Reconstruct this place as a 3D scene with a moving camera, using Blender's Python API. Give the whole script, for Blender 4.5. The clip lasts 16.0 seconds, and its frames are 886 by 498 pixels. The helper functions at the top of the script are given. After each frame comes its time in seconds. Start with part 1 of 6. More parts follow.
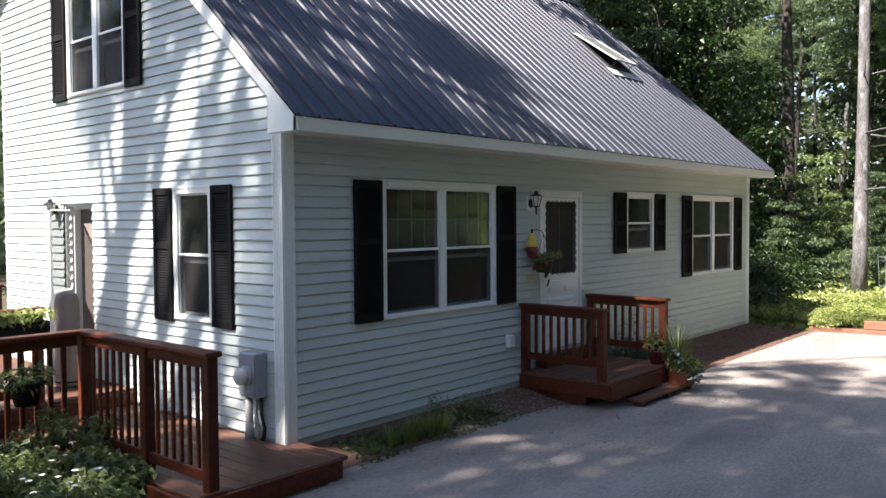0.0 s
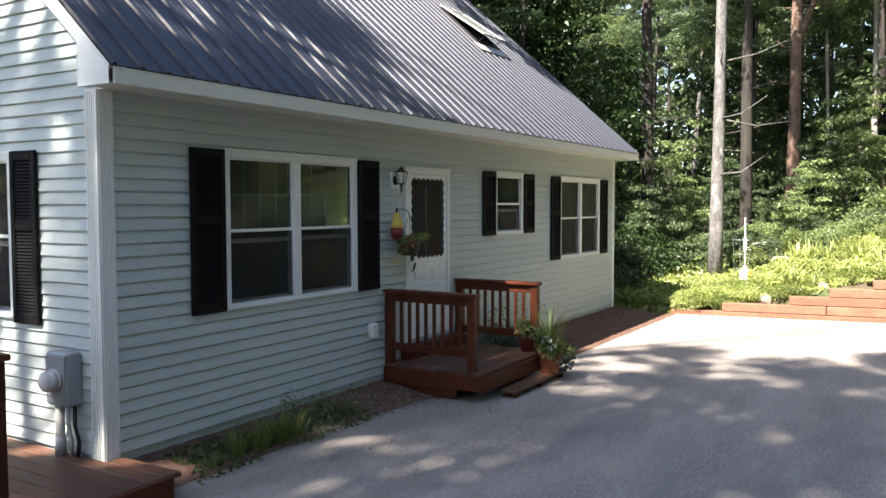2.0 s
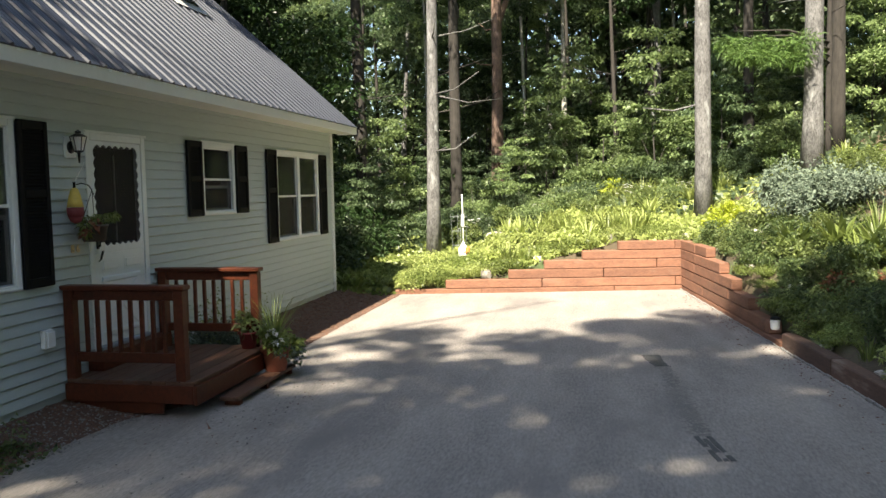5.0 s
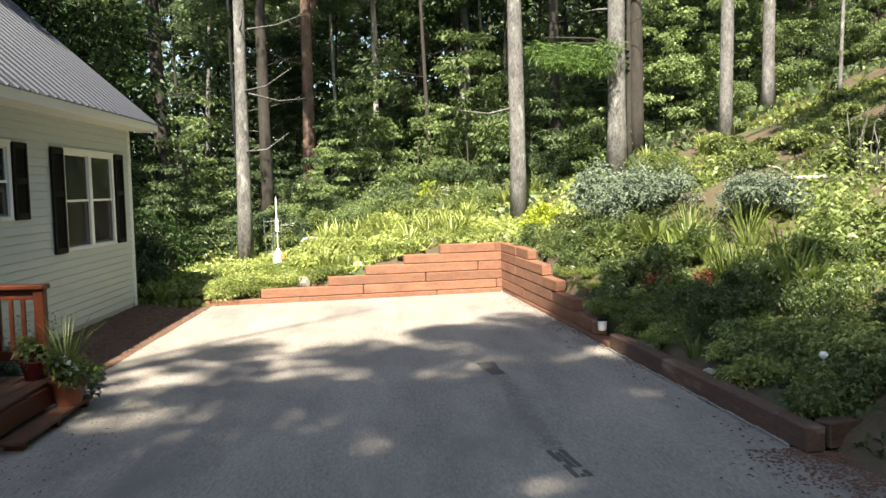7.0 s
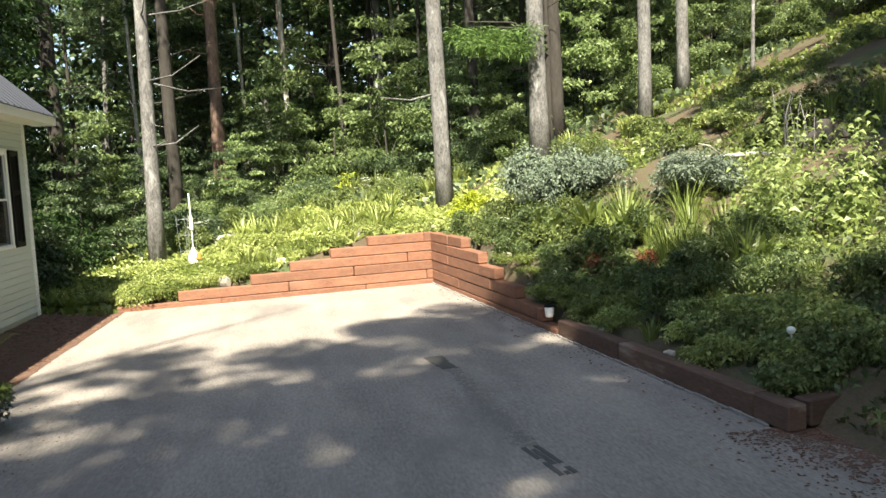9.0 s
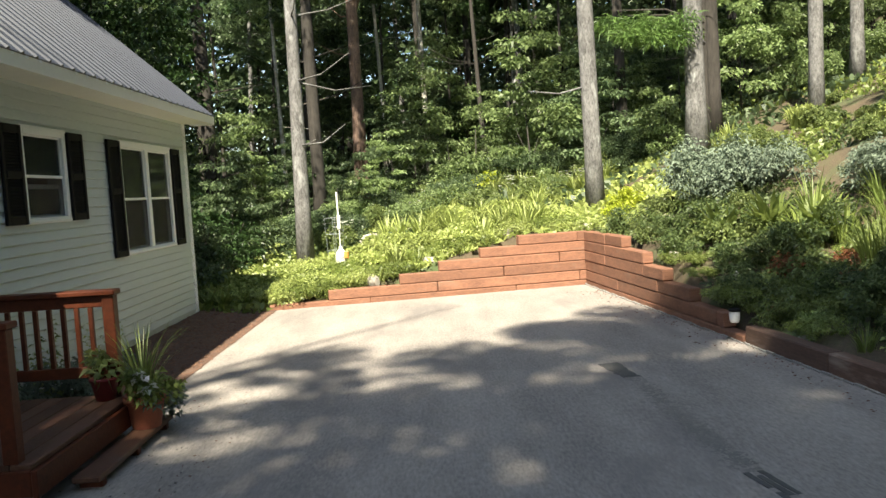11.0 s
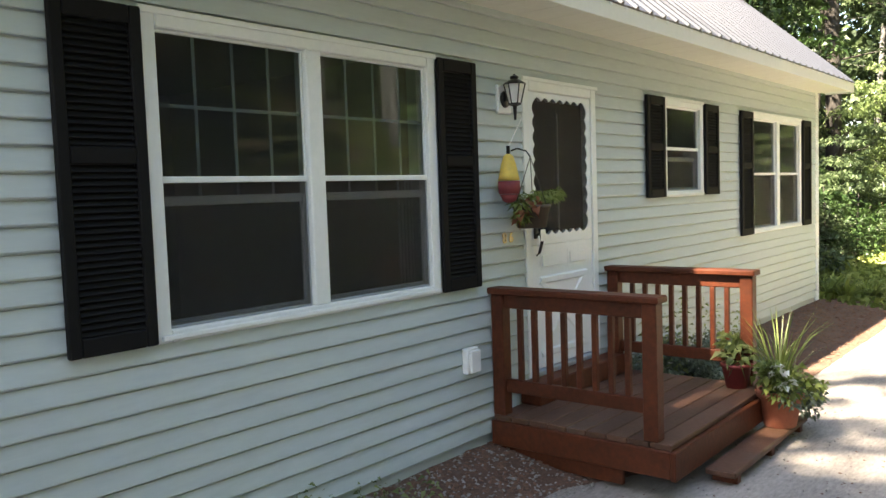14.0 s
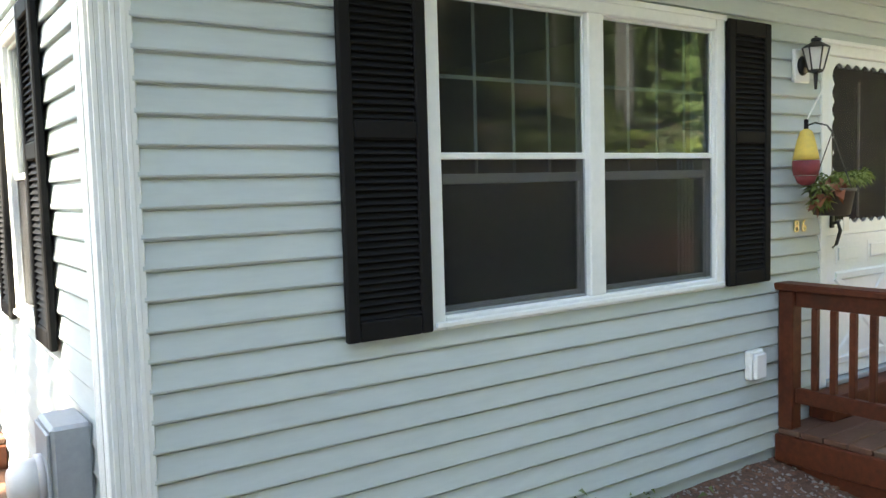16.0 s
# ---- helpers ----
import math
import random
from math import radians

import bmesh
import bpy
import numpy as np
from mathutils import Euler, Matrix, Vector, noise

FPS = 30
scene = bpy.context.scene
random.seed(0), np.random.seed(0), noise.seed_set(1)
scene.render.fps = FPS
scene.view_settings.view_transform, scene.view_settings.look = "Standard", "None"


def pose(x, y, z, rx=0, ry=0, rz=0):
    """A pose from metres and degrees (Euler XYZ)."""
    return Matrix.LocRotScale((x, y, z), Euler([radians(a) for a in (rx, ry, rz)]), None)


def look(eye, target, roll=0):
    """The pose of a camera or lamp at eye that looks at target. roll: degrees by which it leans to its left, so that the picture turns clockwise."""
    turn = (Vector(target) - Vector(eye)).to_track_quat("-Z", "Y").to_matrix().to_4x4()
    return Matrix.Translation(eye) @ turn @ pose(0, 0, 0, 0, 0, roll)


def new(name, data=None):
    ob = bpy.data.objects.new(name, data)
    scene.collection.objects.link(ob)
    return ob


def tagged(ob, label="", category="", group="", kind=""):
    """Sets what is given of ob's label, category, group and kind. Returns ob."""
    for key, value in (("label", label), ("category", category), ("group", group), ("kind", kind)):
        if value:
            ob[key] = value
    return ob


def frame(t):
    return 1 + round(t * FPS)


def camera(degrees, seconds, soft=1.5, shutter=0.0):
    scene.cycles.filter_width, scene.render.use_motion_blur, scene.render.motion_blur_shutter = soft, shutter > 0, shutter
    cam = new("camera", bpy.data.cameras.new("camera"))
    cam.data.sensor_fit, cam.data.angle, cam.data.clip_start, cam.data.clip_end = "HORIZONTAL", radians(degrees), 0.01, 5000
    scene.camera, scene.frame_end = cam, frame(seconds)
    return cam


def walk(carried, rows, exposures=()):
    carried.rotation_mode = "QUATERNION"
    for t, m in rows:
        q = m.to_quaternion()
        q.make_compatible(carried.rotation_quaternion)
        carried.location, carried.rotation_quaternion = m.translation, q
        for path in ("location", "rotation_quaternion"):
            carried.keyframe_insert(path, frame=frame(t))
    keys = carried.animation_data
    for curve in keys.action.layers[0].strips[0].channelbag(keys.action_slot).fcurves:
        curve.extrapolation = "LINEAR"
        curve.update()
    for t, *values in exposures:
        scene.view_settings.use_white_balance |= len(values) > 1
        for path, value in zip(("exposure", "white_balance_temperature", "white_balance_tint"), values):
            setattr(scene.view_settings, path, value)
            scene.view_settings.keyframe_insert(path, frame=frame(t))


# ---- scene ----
EXPOSURES = ((0.0, 1.95, 6250.0, 18.0), (1.5, 2.25, 6350.0, 16.0), (2.5, 2.3, 6700.0, 12.0), (3.2, 2.05, 6850.0, 8.0), (5.5, 1.84, 6850.0, 8.0), (8.0, 1.85, 6900.0, 7.0), (10.5, 1.85, 6850.0, 5.0), (11.5, 1.58, 6850.0, 5.0), (12.5, 1.93, 7200.0, 9.0), (13.0, 2.55, 7350.0, 10.0), (13.5, 2.95, 7350.0, 11.0), (14.5, 3.85, 7550.0, 12.0), (15.0, 4.2, 7350.0, 11.0), (16.0, 3.9, 7300.0, 11.0))
LENS = 57.1
cam = camera(LENS, 16.0)
PATH = [
    (0, (-4.594, -5.695, 2.136), (-3.079, -4.391, 2.064), -0.38),
    (0.5, (-4.400, -5.537, 2.110), (-2.861, -4.261, 2.042), 0.28),
    (1, (-4.231, -5.425, 2.117), (-2.631, -4.228, 2.027), 0.55),
    (1.5, (-4.079, -5.313, 2.082), (-2.420, -4.201, 1.990), -0.12),
    (2, (-3.896, -5.207, 2.047), (-2.188, -4.173, 1.940), -0.10),
    (2.5, (-3.715, -5.149, 2.056), (-1.953, -4.210, 1.943), 0.44),
    (3, (-3.566, -5.007, 2.019), (-1.731, -4.220, 1.913), 0.23),
    (5.5, (-2.701, -4.544, 1.892), (-0.726, -4.271, 1.733), -1.12),
    (6, (-2.564, -4.489, 1.903), (-0.576, -4.343, 1.741), -1.02),
    (6.5, (-2.409, -4.430, 1.893), (-0.415, -4.409, 1.739), -1.13),
    (7, (-2.274, -4.327, 1.892), (-0.282, -4.420, 1.743), -1.24),
    (7.5, (-2.103, -4.239, 1.876), (-0.117, -4.416, 1.719), -1.49),
    (8, (-1.901, -4.172, 1.851), (0.076, -4.425, 1.686), -1.72),
    (10.5, (-1.464, -3.732, 1.754), (0.501, -4.067, 1.582), -3.45),
    (11, (-1.166, -3.623, 1.735), (0.828, -3.636, 1.587), -3.43),
    (11.5, (-1.097, -3.561, 1.727), (0.870, -3.235, 1.579), -3.72),
    (12, (-0.912, -3.507, 1.719), (0.959, -2.813, 1.585), -3.67),
    (12.5, (-0.925, -3.451, 1.716), (0.832, -2.503, 1.594), -3.41),
    (13, (-0.891, -3.327, 1.732), (0.792, -2.254, 1.605), -2.71),
    (13.5, (-0.835, -3.184, 1.729), (0.788, -2.023, 1.597), -2.15),
    (14, (-0.750, -3.093, 1.730), (0.788, -1.821, 1.595), -1.95),
    (14.5, (-0.674, -3.013, 1.736), (0.765, -1.631, 1.593), -1.66),
    (15, (-0.635, -2.944, 1.740), (0.707, -1.469, 1.585), -1.56),
    (15.5, (-0.655, -2.785, 1.734), (0.625, -1.257, 1.575), -1.4),
    (16, (-0.700, -2.640, 1.712), (0.448, -1.008, 1.557), -1.55),
]
walk(cam, [(t, look(eye, target, roll)) for t, eye, target, roll in PATH], EXPOSURES)

# ---------------------------------------------------------------- light
SUN_TO = Vector((-0.62, 0.13, 0.77)).normalized()
world = bpy.data.worlds.new("sky")
scene.world = world
world.use_nodes = True
wn = world.node_tree.nodes
sky = wn.new("ShaderNodeTexSky")
sky.sky_type = 'NISHITA'
sky.sun_disc = False
sky.sun_elevation = math.asin(SUN_TO.z)
sky.sun_rotation = math.atan2(SUN_TO.x, SUN_TO.y)
wn["Background"].inputs[1].default_value = 0.085
world.node_tree.links.new(sky.outputs[0], wn["Background"].inputs[0])
sun_data = bpy.data.lights.new("sun", 'SUN')
sun_data.energy = 5.0
sun_data.angle = radians(0.6)
sun_data.color = (1.0, 0.925, 0.785)
sun = new("sun", sun_data)
sun.matrix_world = look(SUN_TO * 60, (0, 0, 0))


# ---------------------------------------------------------------- materials
def shader(name):
    m = bpy.data.materials.new(name)
    m.use_nodes = True
    nt = m.node_tree
    return m, nt, nt.nodes["Principled BSDF"]


def node(nt, kind, **sets):
    n = nt.nodes.new(kind)
    for k, v in sets.items():
        n.inputs[k].default_value = v
    return n


def material(name, color, rough=0.6, second=None, scale=6.0, fine=60.0, bump=0.2, metal=0.0, spec=0.5, stretch=(1, 1, 1),
             vary=0.0, stain=None, stain_scale=1.2, stain_at=0.58):
    """A surface with two scales of colour variation, a fine relief, and where given stains and a shade of its own per object."""
    m, nt, b = shader(name)
    link = nt.links.new
    b.inputs["Roughness"].default_value = rough
    b.inputs["Metallic"].default_value = metal
    b.inputs["Specular IOR Level"].default_value = spec
    if second is None:
        second = tuple(c * 0.8 for c in color)
    co = nt.nodes.new("ShaderNodeTexCoord")
    mp = nt.nodes.new("ShaderNodeMapping")
    mp.inputs["Scale"].default_value = stretch
    info = nt.nodes.new("ShaderNodeObjectInfo")
    add = nt.nodes.new("ShaderNodeVectorMath")
    add.operation = 'MULTIPLY_ADD'
    link(info.outputs["Random"], add.inputs[0])
    add.inputs[1].default_value = (7.3, 3.1, 5.7)
    link(co.outputs["Object"], add.inputs[2])
    link(add.outputs[0], mp.inputs["Vector"])
    big = node(nt, "ShaderNodeTexNoise", Scale=scale, Detail=6.0, Roughness=0.6)
    small = node(nt, "ShaderNodeTexNoise", Scale=fine, Detail=4.0, Roughness=0.65)
    link(mp.outputs[0], big.inputs["Vector"])
    link(mp.outputs[0], small.inputs["Vector"])
    mixf = nt.nodes.new("ShaderNodeMath")
    mixf.operation = 'MULTIPLY_ADD'
    mixf.inputs[1].default_value = 0.55
    link(small.outputs["Fac"], mixf.inputs[0])
    half = nt.nodes.new("ShaderNodeMath")
    half.operation = 'MULTIPLY'
    half.inputs[1].default_value = 0.45
    link(big.outputs["Fac"], half.inputs[0])
    link(half.outputs[0], mixf.inputs[2])
    ramp = nt.nodes.new("ShaderNodeValToRGB")
    ramp.color_ramp.elements[0].position = 0.34
    ramp.color_ramp.elements[1].position = 0.66
    ramp.color_ramp.elements[0].color = (*second, 1)
    ramp.color_ramp.elements[1].color = (*color, 1)
    link(mixf.outputs[0], ramp.inputs[0])
    out = ramp.outputs[0]
    if stain:
        sn = node(nt, "ShaderNodeTexNoise", Scale=stain_scale, Detail=5.0, Roughness=0.62)
        link(mp.outputs[0], sn.inputs["Vector"])
        sr = nt.nodes.new("ShaderNodeValToRGB")
        sr.color_ramp.elements[0].position = stain_at
        sr.color_ramp.elements[1].position = stain_at + 0.16
        mx = nt.nodes.new("ShaderNodeMix")
        mx.data_type = 'RGBA'
        link(sn.outputs["Fac"], sr.inputs[0])
        link(sr.outputs[0], mx.inputs[0])
        link(out, mx.inputs[6])
        mx.inputs[7].default_value = (*stain, 1)
        out = mx.outputs[2]
    if vary:
        hsv = nt.nodes.new("ShaderNodeHueSaturation")
        rg = nt.nodes.new("ShaderNodeMapRange")
        rg.inputs["To Min"].default_value = 1 - vary
        rg.inputs["To Max"].default_value = 1 + vary
        link(info.outputs["Random"], rg.inputs["Value"])
        link(rg.outputs[0], hsv.inputs["Value"])
        link(out, hsv.inputs["Color"])
        out = hsv.outputs[0]
    link(out, b.inputs["Base Color"])
    if bump:
        bp = nt.nodes.new("ShaderNodeBump")
        bp.inputs["Strength"].default_value = bump
        bp.inputs["Distance"].default_value = 0.01
        link(mixf.outputs[0], bp.inputs["Height"])
        link(bp.outputs[0], b.inputs["Normal"])
    return m


def leaf_material(name, low, high, clear=0.42, gloss=0.45):
    """Leaves: a colour of its own for each, light that comes through, a faint shine."""
    m, nt, b = shader(name)
    link = nt.links.new
    geo = nt.nodes.new("ShaderNodeNewGeometry")
    info = nt.nodes.new("ShaderNodeObjectInfo")
    co = nt.nodes.new("ShaderNodeTexCoord")
    big = node(nt, "ShaderNodeTexNoise", Scale=0.9, Detail=2.0)
    link(co.outputs["Object"], big.inputs["Vector"])
    mx = nt.nodes.new("ShaderNodeMath")
    mx.operation = 'MULTIPLY_ADD'
    mx.inputs[1].default_value = 0.55
    link(geo.outputs["Random Per Island"], mx.inputs[0])
    hf = nt.nodes.new("ShaderNodeMath")
    hf.operation = 'MULTIPLY'
    hf.inputs[1].default_value = 0.45
    link(big.outputs["Fac"], hf.inputs[0])
    link(hf.outputs[0], mx.inputs[2])
    ramp = nt.nodes.new("ShaderNodeValToRGB")
    ramp.color_ramp.elements[0].position = 0.15
    ramp.color_ramp.elements[1].position = 0.85
    ramp.color_ramp.elements[0].color = (*low, 1)
    ramp.color_ramp.elements[1].color = (*high, 1)
    link(mx.outputs[0], ramp.inputs[0])
    hsv = nt.nodes.new("ShaderNodeHueSaturation")
    rg = nt.nodes.new("ShaderNodeMapRange")
    rg.inputs["To Min"].default_value = 0.8
    rg.inputs["To Max"].default_value = 1.2
    link(info.outputs["Random"], rg.inputs["Value"])
    link(rg.outputs[0], hsv.inputs["Value"])
    link(ramp.outputs[0], hsv.inputs["Color"])
    link(hsv.outputs[0], b.inputs["Base Color"])
    b.inputs["Roughness"].default_value = gloss
    b.inputs["Specular IOR Level"].default_value = 0.5
    tr = nt.nodes.new("ShaderNodeBsdfTranslucent")
    link(hsv.outputs[0], tr.inputs["Color"])
    ms = nt.nodes.new("ShaderNodeMixShader")
    ms.inputs[0].default_value = clear
    link(b.outputs[0], ms.inputs[1])
    link(tr.outputs[0], ms.inputs[2])
    link(ms.outputs[0], nt.nodes["Material Output"].inputs["Surface"])
    return m


def glass_material(name, tint=(0.75, 0.8, 0.78), clear=0.75):
    m, nt, b = shader(name)
    link = nt.links.new
    gl = nt.nodes.new("ShaderNodeBsdfGlossy")
    gl.inputs["Roughness"].default_value = 0.02
    gl.inputs["Color"].default_value = (0.7, 0.72, 0.74, 1)
    tp = nt.nodes.new("ShaderNodeBsdfTransparent")
    tp.inputs["Color"].default_value = (*tint, 1)
    fr = nt.nodes.new("ShaderNodeFresnel")
    fr.inputs["IOR"].default_value = 1.25
    ms = nt.nodes.new("ShaderNodeMixShader")
    link(fr.outputs[0], ms.inputs[0])
    link(tp.outputs[0], ms.inputs[1])
    link(gl.outputs[0], ms.inputs[2])
    # a faint diffuse grey imitating the milky haze of reflections
    b.inputs["Base Color"].default_value = (0.42, 0.43, 0.42, 1)
    b.inputs["Roughness"].default_value = 0.9
    film = nt.nodes.new("ShaderNodeMixShader")
    haze = node(nt, "ShaderNodeTexNoise", Scale=5.0, Detail=4.0)
    amount = nt.nodes.new("ShaderNodeMapRange")
    amount.inputs["To Min"].default_value = 0.008
    amount.inputs["To Max"].default_value = 0.032
    link(haze.outputs["Fac"], amount.inputs["Value"])
    link(amount.outputs[0], film.inputs[0])
    link(ms.outputs[0], film.inputs[1])
    link(b.outputs[0], film.inputs[2])
    link(film.outputs[0], nt.nodes["Material Output"].inputs["Surface"])
    return m


def screen_material(name):
    m, nt, b = shader(name)
    link = nt.links.new
    tp = nt.nodes.new("ShaderNodeBsdfTransparent")
    tp.inputs["Color"].default_value = (1, 1, 1, 1)
    b.inputs["Base Color"].default_value = (0.014, 0.0135, 0.014, 1)
    b.inputs["Roughness"].default_value = 0.7
    ms = nt.nodes.new("ShaderNodeMixShader")
    ms.inputs[0].default_value = 0.42
    link(tp.outputs[0], ms.inputs[1])
    link(b.outputs[0], ms.inputs[2])
    link(ms.outputs[0], nt.nodes["Material Output"].inputs["Surface"])
    return m


SIDING = material("vinyl siding", (0.50, 0.56, 0.55), 0.5, (0.44, 0.50, 0.495), scale=1.5, fine=14, bump=0.06, stretch=(0.5, 0.5, 3), vary=0.02)
WHITE = material("white vinyl trim", (0.80, 0.82, 0.80), 0.42, (0.72, 0.75, 0.73), scale=2, fine=25, bump=0.05)
WHITEDOOR = material("white painted door", (0.78, 0.81, 0.81), 0.38, (0.72, 0.76, 0.76), scale=2, fine=30, bump=0.04)
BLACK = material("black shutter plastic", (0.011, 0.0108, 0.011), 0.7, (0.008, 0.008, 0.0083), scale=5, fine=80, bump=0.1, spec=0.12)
ROOF = material("blue-grey metal roofing", (0.034, 0.039, 0.054), 0.44, (0.027, 0.031, 0.045), scale=1.2, fine=8, bump=0.02, spec=0.23, vary=0.04)
SOFFIT = material("cream soffit", (0.74, 0.74, 0.66), 0.5, (0.68, 0.68, 0.60), scale=1.5, fine=20, bump=0.04)
FOUND = material("concrete foundation", (0.30, 0.29, 0.27), 0.9, (0.20, 0.19, 0.18), scale=3, fine=60, bump=0.5)
REDWOOD = material("red-brown stained wood", (0.112, 0.029, 0.012), 0.5, (0.050, 0.014, 0.007), scale=2.5, fine=30, bump=0.25, stretch=(1, 1, 1), vary=0.18, spec=0.22, stain=(0.055, 0.020, 0.011), stain_scale=3)
DECKWOOD = material("weathered red-brown decking", (0.13, 0.065, 0.042), 0.55, (0.072, 0.036, 0.024), scale=2, fine=40, bump=0.3, vary=0.2, spec=0.25, stain=(0.095, 0.072, 0.06), stain_scale=2.2)
TIMBER = material("red-stained landscape timber", (0.275, 0.127, 0.074), 0.8, (0.125, 0.057, 0.037), scale=3.0, fine=22, bump=0.5, stretch=(1, 0.35, 3), vary=0.16, stain=(0.20, 0.115, 0.08), stain_scale=2.6)
PAVE = material("worn asphalt drive", (0.358, 0.318, 0.285), 0.88, (0.164, 0.146, 0.136), scale=1.3, fine=34, bump=0.7, stretch=(0.45, 1.3, 1), stain=(0.186, 0.166, 0.156), stain_scale=0.8, stain_at=0.52)
STREAK = material("tyre-darkened asphalt", (0.26, 0.235, 0.21), 0.85, (0.14, 0.13, 0.12), scale=1.8, fine=55, bump=0.5)
TAR = material("tar patch", (0.055, 0.053, 0.052), 0.75, (0.10, 0.097, 0.093), scale=8, fine=70, bump=0.4)
MULCH = material("bark mulch", (0.15, 0.085, 0.058), 0.95, (0.06, 0.034, 0.025), scale=9, fine=70, bump=0.9, stain=(0.16, 0.12, 0.09), stain_scale=4)
SOIL = material("leaf litter and soil", (0.115, 0.085, 0.05), 0.95, (0.045, 0.035, 0.022), scale=2.2, fine=30, bump=0.9, stain=(0.05, 0.075, 0.025), stain_scale=1.1, stain_at=0.5)
BARKGREY = material("grey pine bark", (0.235, 0.228, 0.226), 0.95, (0.038, 0.036, 0.035), scale=8, fine=34, bump=1.0, stretch=(1, 1, 0.45), stain=(0.36, 0.365, 0.36), stain_scale=5, stain_at=0.58)
BARKRED = material("red-brown pine bark", (0.27, 0.175, 0.135), 0.95, (0.065, 0.045, 0.038), scale=10, fine=28, bump=1.0, stretch=(1, 1, 0.3))
# bark with the wood's deep shade put into its colour
BARKDARK = material("bark darkened for shade", (0.058, 0.05, 0.044), 0.95, (0.02, 0.018, 0.016), scale=5, fine=22, bump=1.0, stretch=(1, 1, 0.25))
BIRCH = material("pale birch bark", (0.62, 0.58, 0.52), 0.8, (0.25, 0.22, 0.2), scale=4, fine=14, bump=0.5, stretch=(1, 1, 2.5))
STONE = material("field stone", (0.42, 0.39, 0.34), 0.9, (0.25, 0.23, 0.2), scale=6, fine=40, bump=0.7, vary=0.2)
GRILLE = material("grille between the panes", (0.27, 0.275, 0.275), 0.5, (0.22, 0.225, 0.225), scale=3, fine=30, bump=0.03)
GLASS = glass_material("window glass")
SCREEN = screen_material("insect screen")
GREYMETAL = material("grey painted steel", (0.34, 0.37, 0.39), 0.45, (0.28, 0.31, 0.33), scale=3, fine=40, bump=0.05, metal=0.2)
PVC = material("grey conduit", (0.5, 0.5, 0.49), 0.5, (0.42, 0.42, 0.41), scale=4, fine=40, bump=0.05)
BLACKMETAL = material("black iron", (0.02, 0.02, 0.02), 0.4, (0.03, 0.03, 0.03), scale=8, fine=60, bump=0.1, metal=0.6)
TERRACOTTA = material("terracotta", (0.34, 0.11, 0.06), 0.75, (0.24, 0.075, 0.045), scale=5, fine=50, bump=0.2)
BROWNPOT = material("brown plastic pot", (0.085, 0.068, 0.048), 0.5, (0.06, 0.048, 0.036), scale=5, fine=50, bump=0.1)
YELLOW = material("faded yellow paint", (0.70, 0.50, 0.09), 0.65, (0.55, 0.40, 0.10), scale=8, fine=40, bump=0.2, stain=(0.5, 0.45, 0.3), stain_scale=7)
MAROON = material("maroon paint", (0.22, 0.03, 0.03), 0.65, (0.15, 0.02, 0.025), scale=8, fine=40, bump=0.2)
BRASS = material("brass", (0.62, 0.55, 0.36), 0.4, (0.5, 0.44, 0.28), scale=8, fine=40, bump=0.05, metal=0.9)
TAN = material("tan canvas cover", (0.22, 0.185, 0.165), 0.8, (0.17, 0.14, 0.125), scale=4, fine=90, bump=0.4)
ROOMWALL = material("interior paint", (0.30, 0.26, 0.22), 0.8, (0.25, 0.21, 0.18), scale=1, fine=20, bump=0.05)
CURTAIN = material("pale blue curtain", (0.42, 0.45, 0.52), 0.9, (0.36, 0.39, 0.46), scale=3, fine=60, bump=0.2)
LAMPGLASS = material("frosted lamp glass", (0.72, 0.72, 0.68), 0.3, (0.66, 0.66, 0.62), scale=5, fine=40, bump=0.1)
PLASTIC = material("white plastic", (0.82, 0.82, 0.80), 0.35, (0.76, 0.76, 0.74), scale=4, fine=40, bump=0.03)
ORANGE = material("orange plastic", (0.75, 0.25, 0.06), 0.4, (0.65, 0.2, 0.05), scale=4, fine=40, bump=0.03)
# opaque pale colour imitating the sky reflected in the skylight
SKYPANE = material("skylight glass with painted sky reflection", (0.20, 0.21, 0.19), 0.25, (0.15, 0.16, 0.145), scale=3, fine=20, bump=0.05, spec=0.6)
L_MAPLE = leaf_material("maple leaves", (0.034, 0.062, 0.03), (0.195, 0.265, 0.13))
L_BRIGHT = leaf_material("bright beech leaves", (0.06, 0.10, 0.036), (0.31, 0.40, 0.165))
L_DARK = leaf_material("dark hemlock needles", (0.016, 0.04, 0.012), (0.045, 0.085, 0.022), 0.2)
L_PINE = leaf_material("pine needles", (0.06, 0.12, 0.03), (0.15, 0.24, 0.06), 0.25)
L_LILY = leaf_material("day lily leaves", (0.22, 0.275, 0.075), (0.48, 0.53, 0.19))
L_SILVER = leaf_material("silver sage leaves", (0.08, 0.115, 0.08), (0.20, 0.245, 0.175), 0.2, 0.7)
L_SHRUB = leaf_material("shrub leaves", (0.07, 0.105, 0.034), (0.26, 0.31, 0.11))
# leaf colour lowered to carry the shade of slope and foundation strip
L_DEEP = leaf_material("garden leaves darkened for shade", (0.035, 0.06, 0.022), (0.165, 0.22, 0.08))
L_STALK = leaf_material("pale green perennial leaves", (0.12, 0.17, 0.05), (0.38, 0.46, 0.17))
L_YELLOW = leaf_material("yellow-green leaves", (0.24, 0.30, 0.03), (0.46, 0.50, 0.06))
L_GRASS = leaf_material("grass blades", (0.10, 0.145, 0.035), (0.25, 0.30, 0.08))
L_RED = leaf_material("reddish leaves", (0.16, 0.05, 0.03), (0.30, 0.13, 0.06))
L_WHITE = leaf_material("white petals", (0.7, 0.7, 0.66), (0.85, 0.85, 0.82), 0.2)
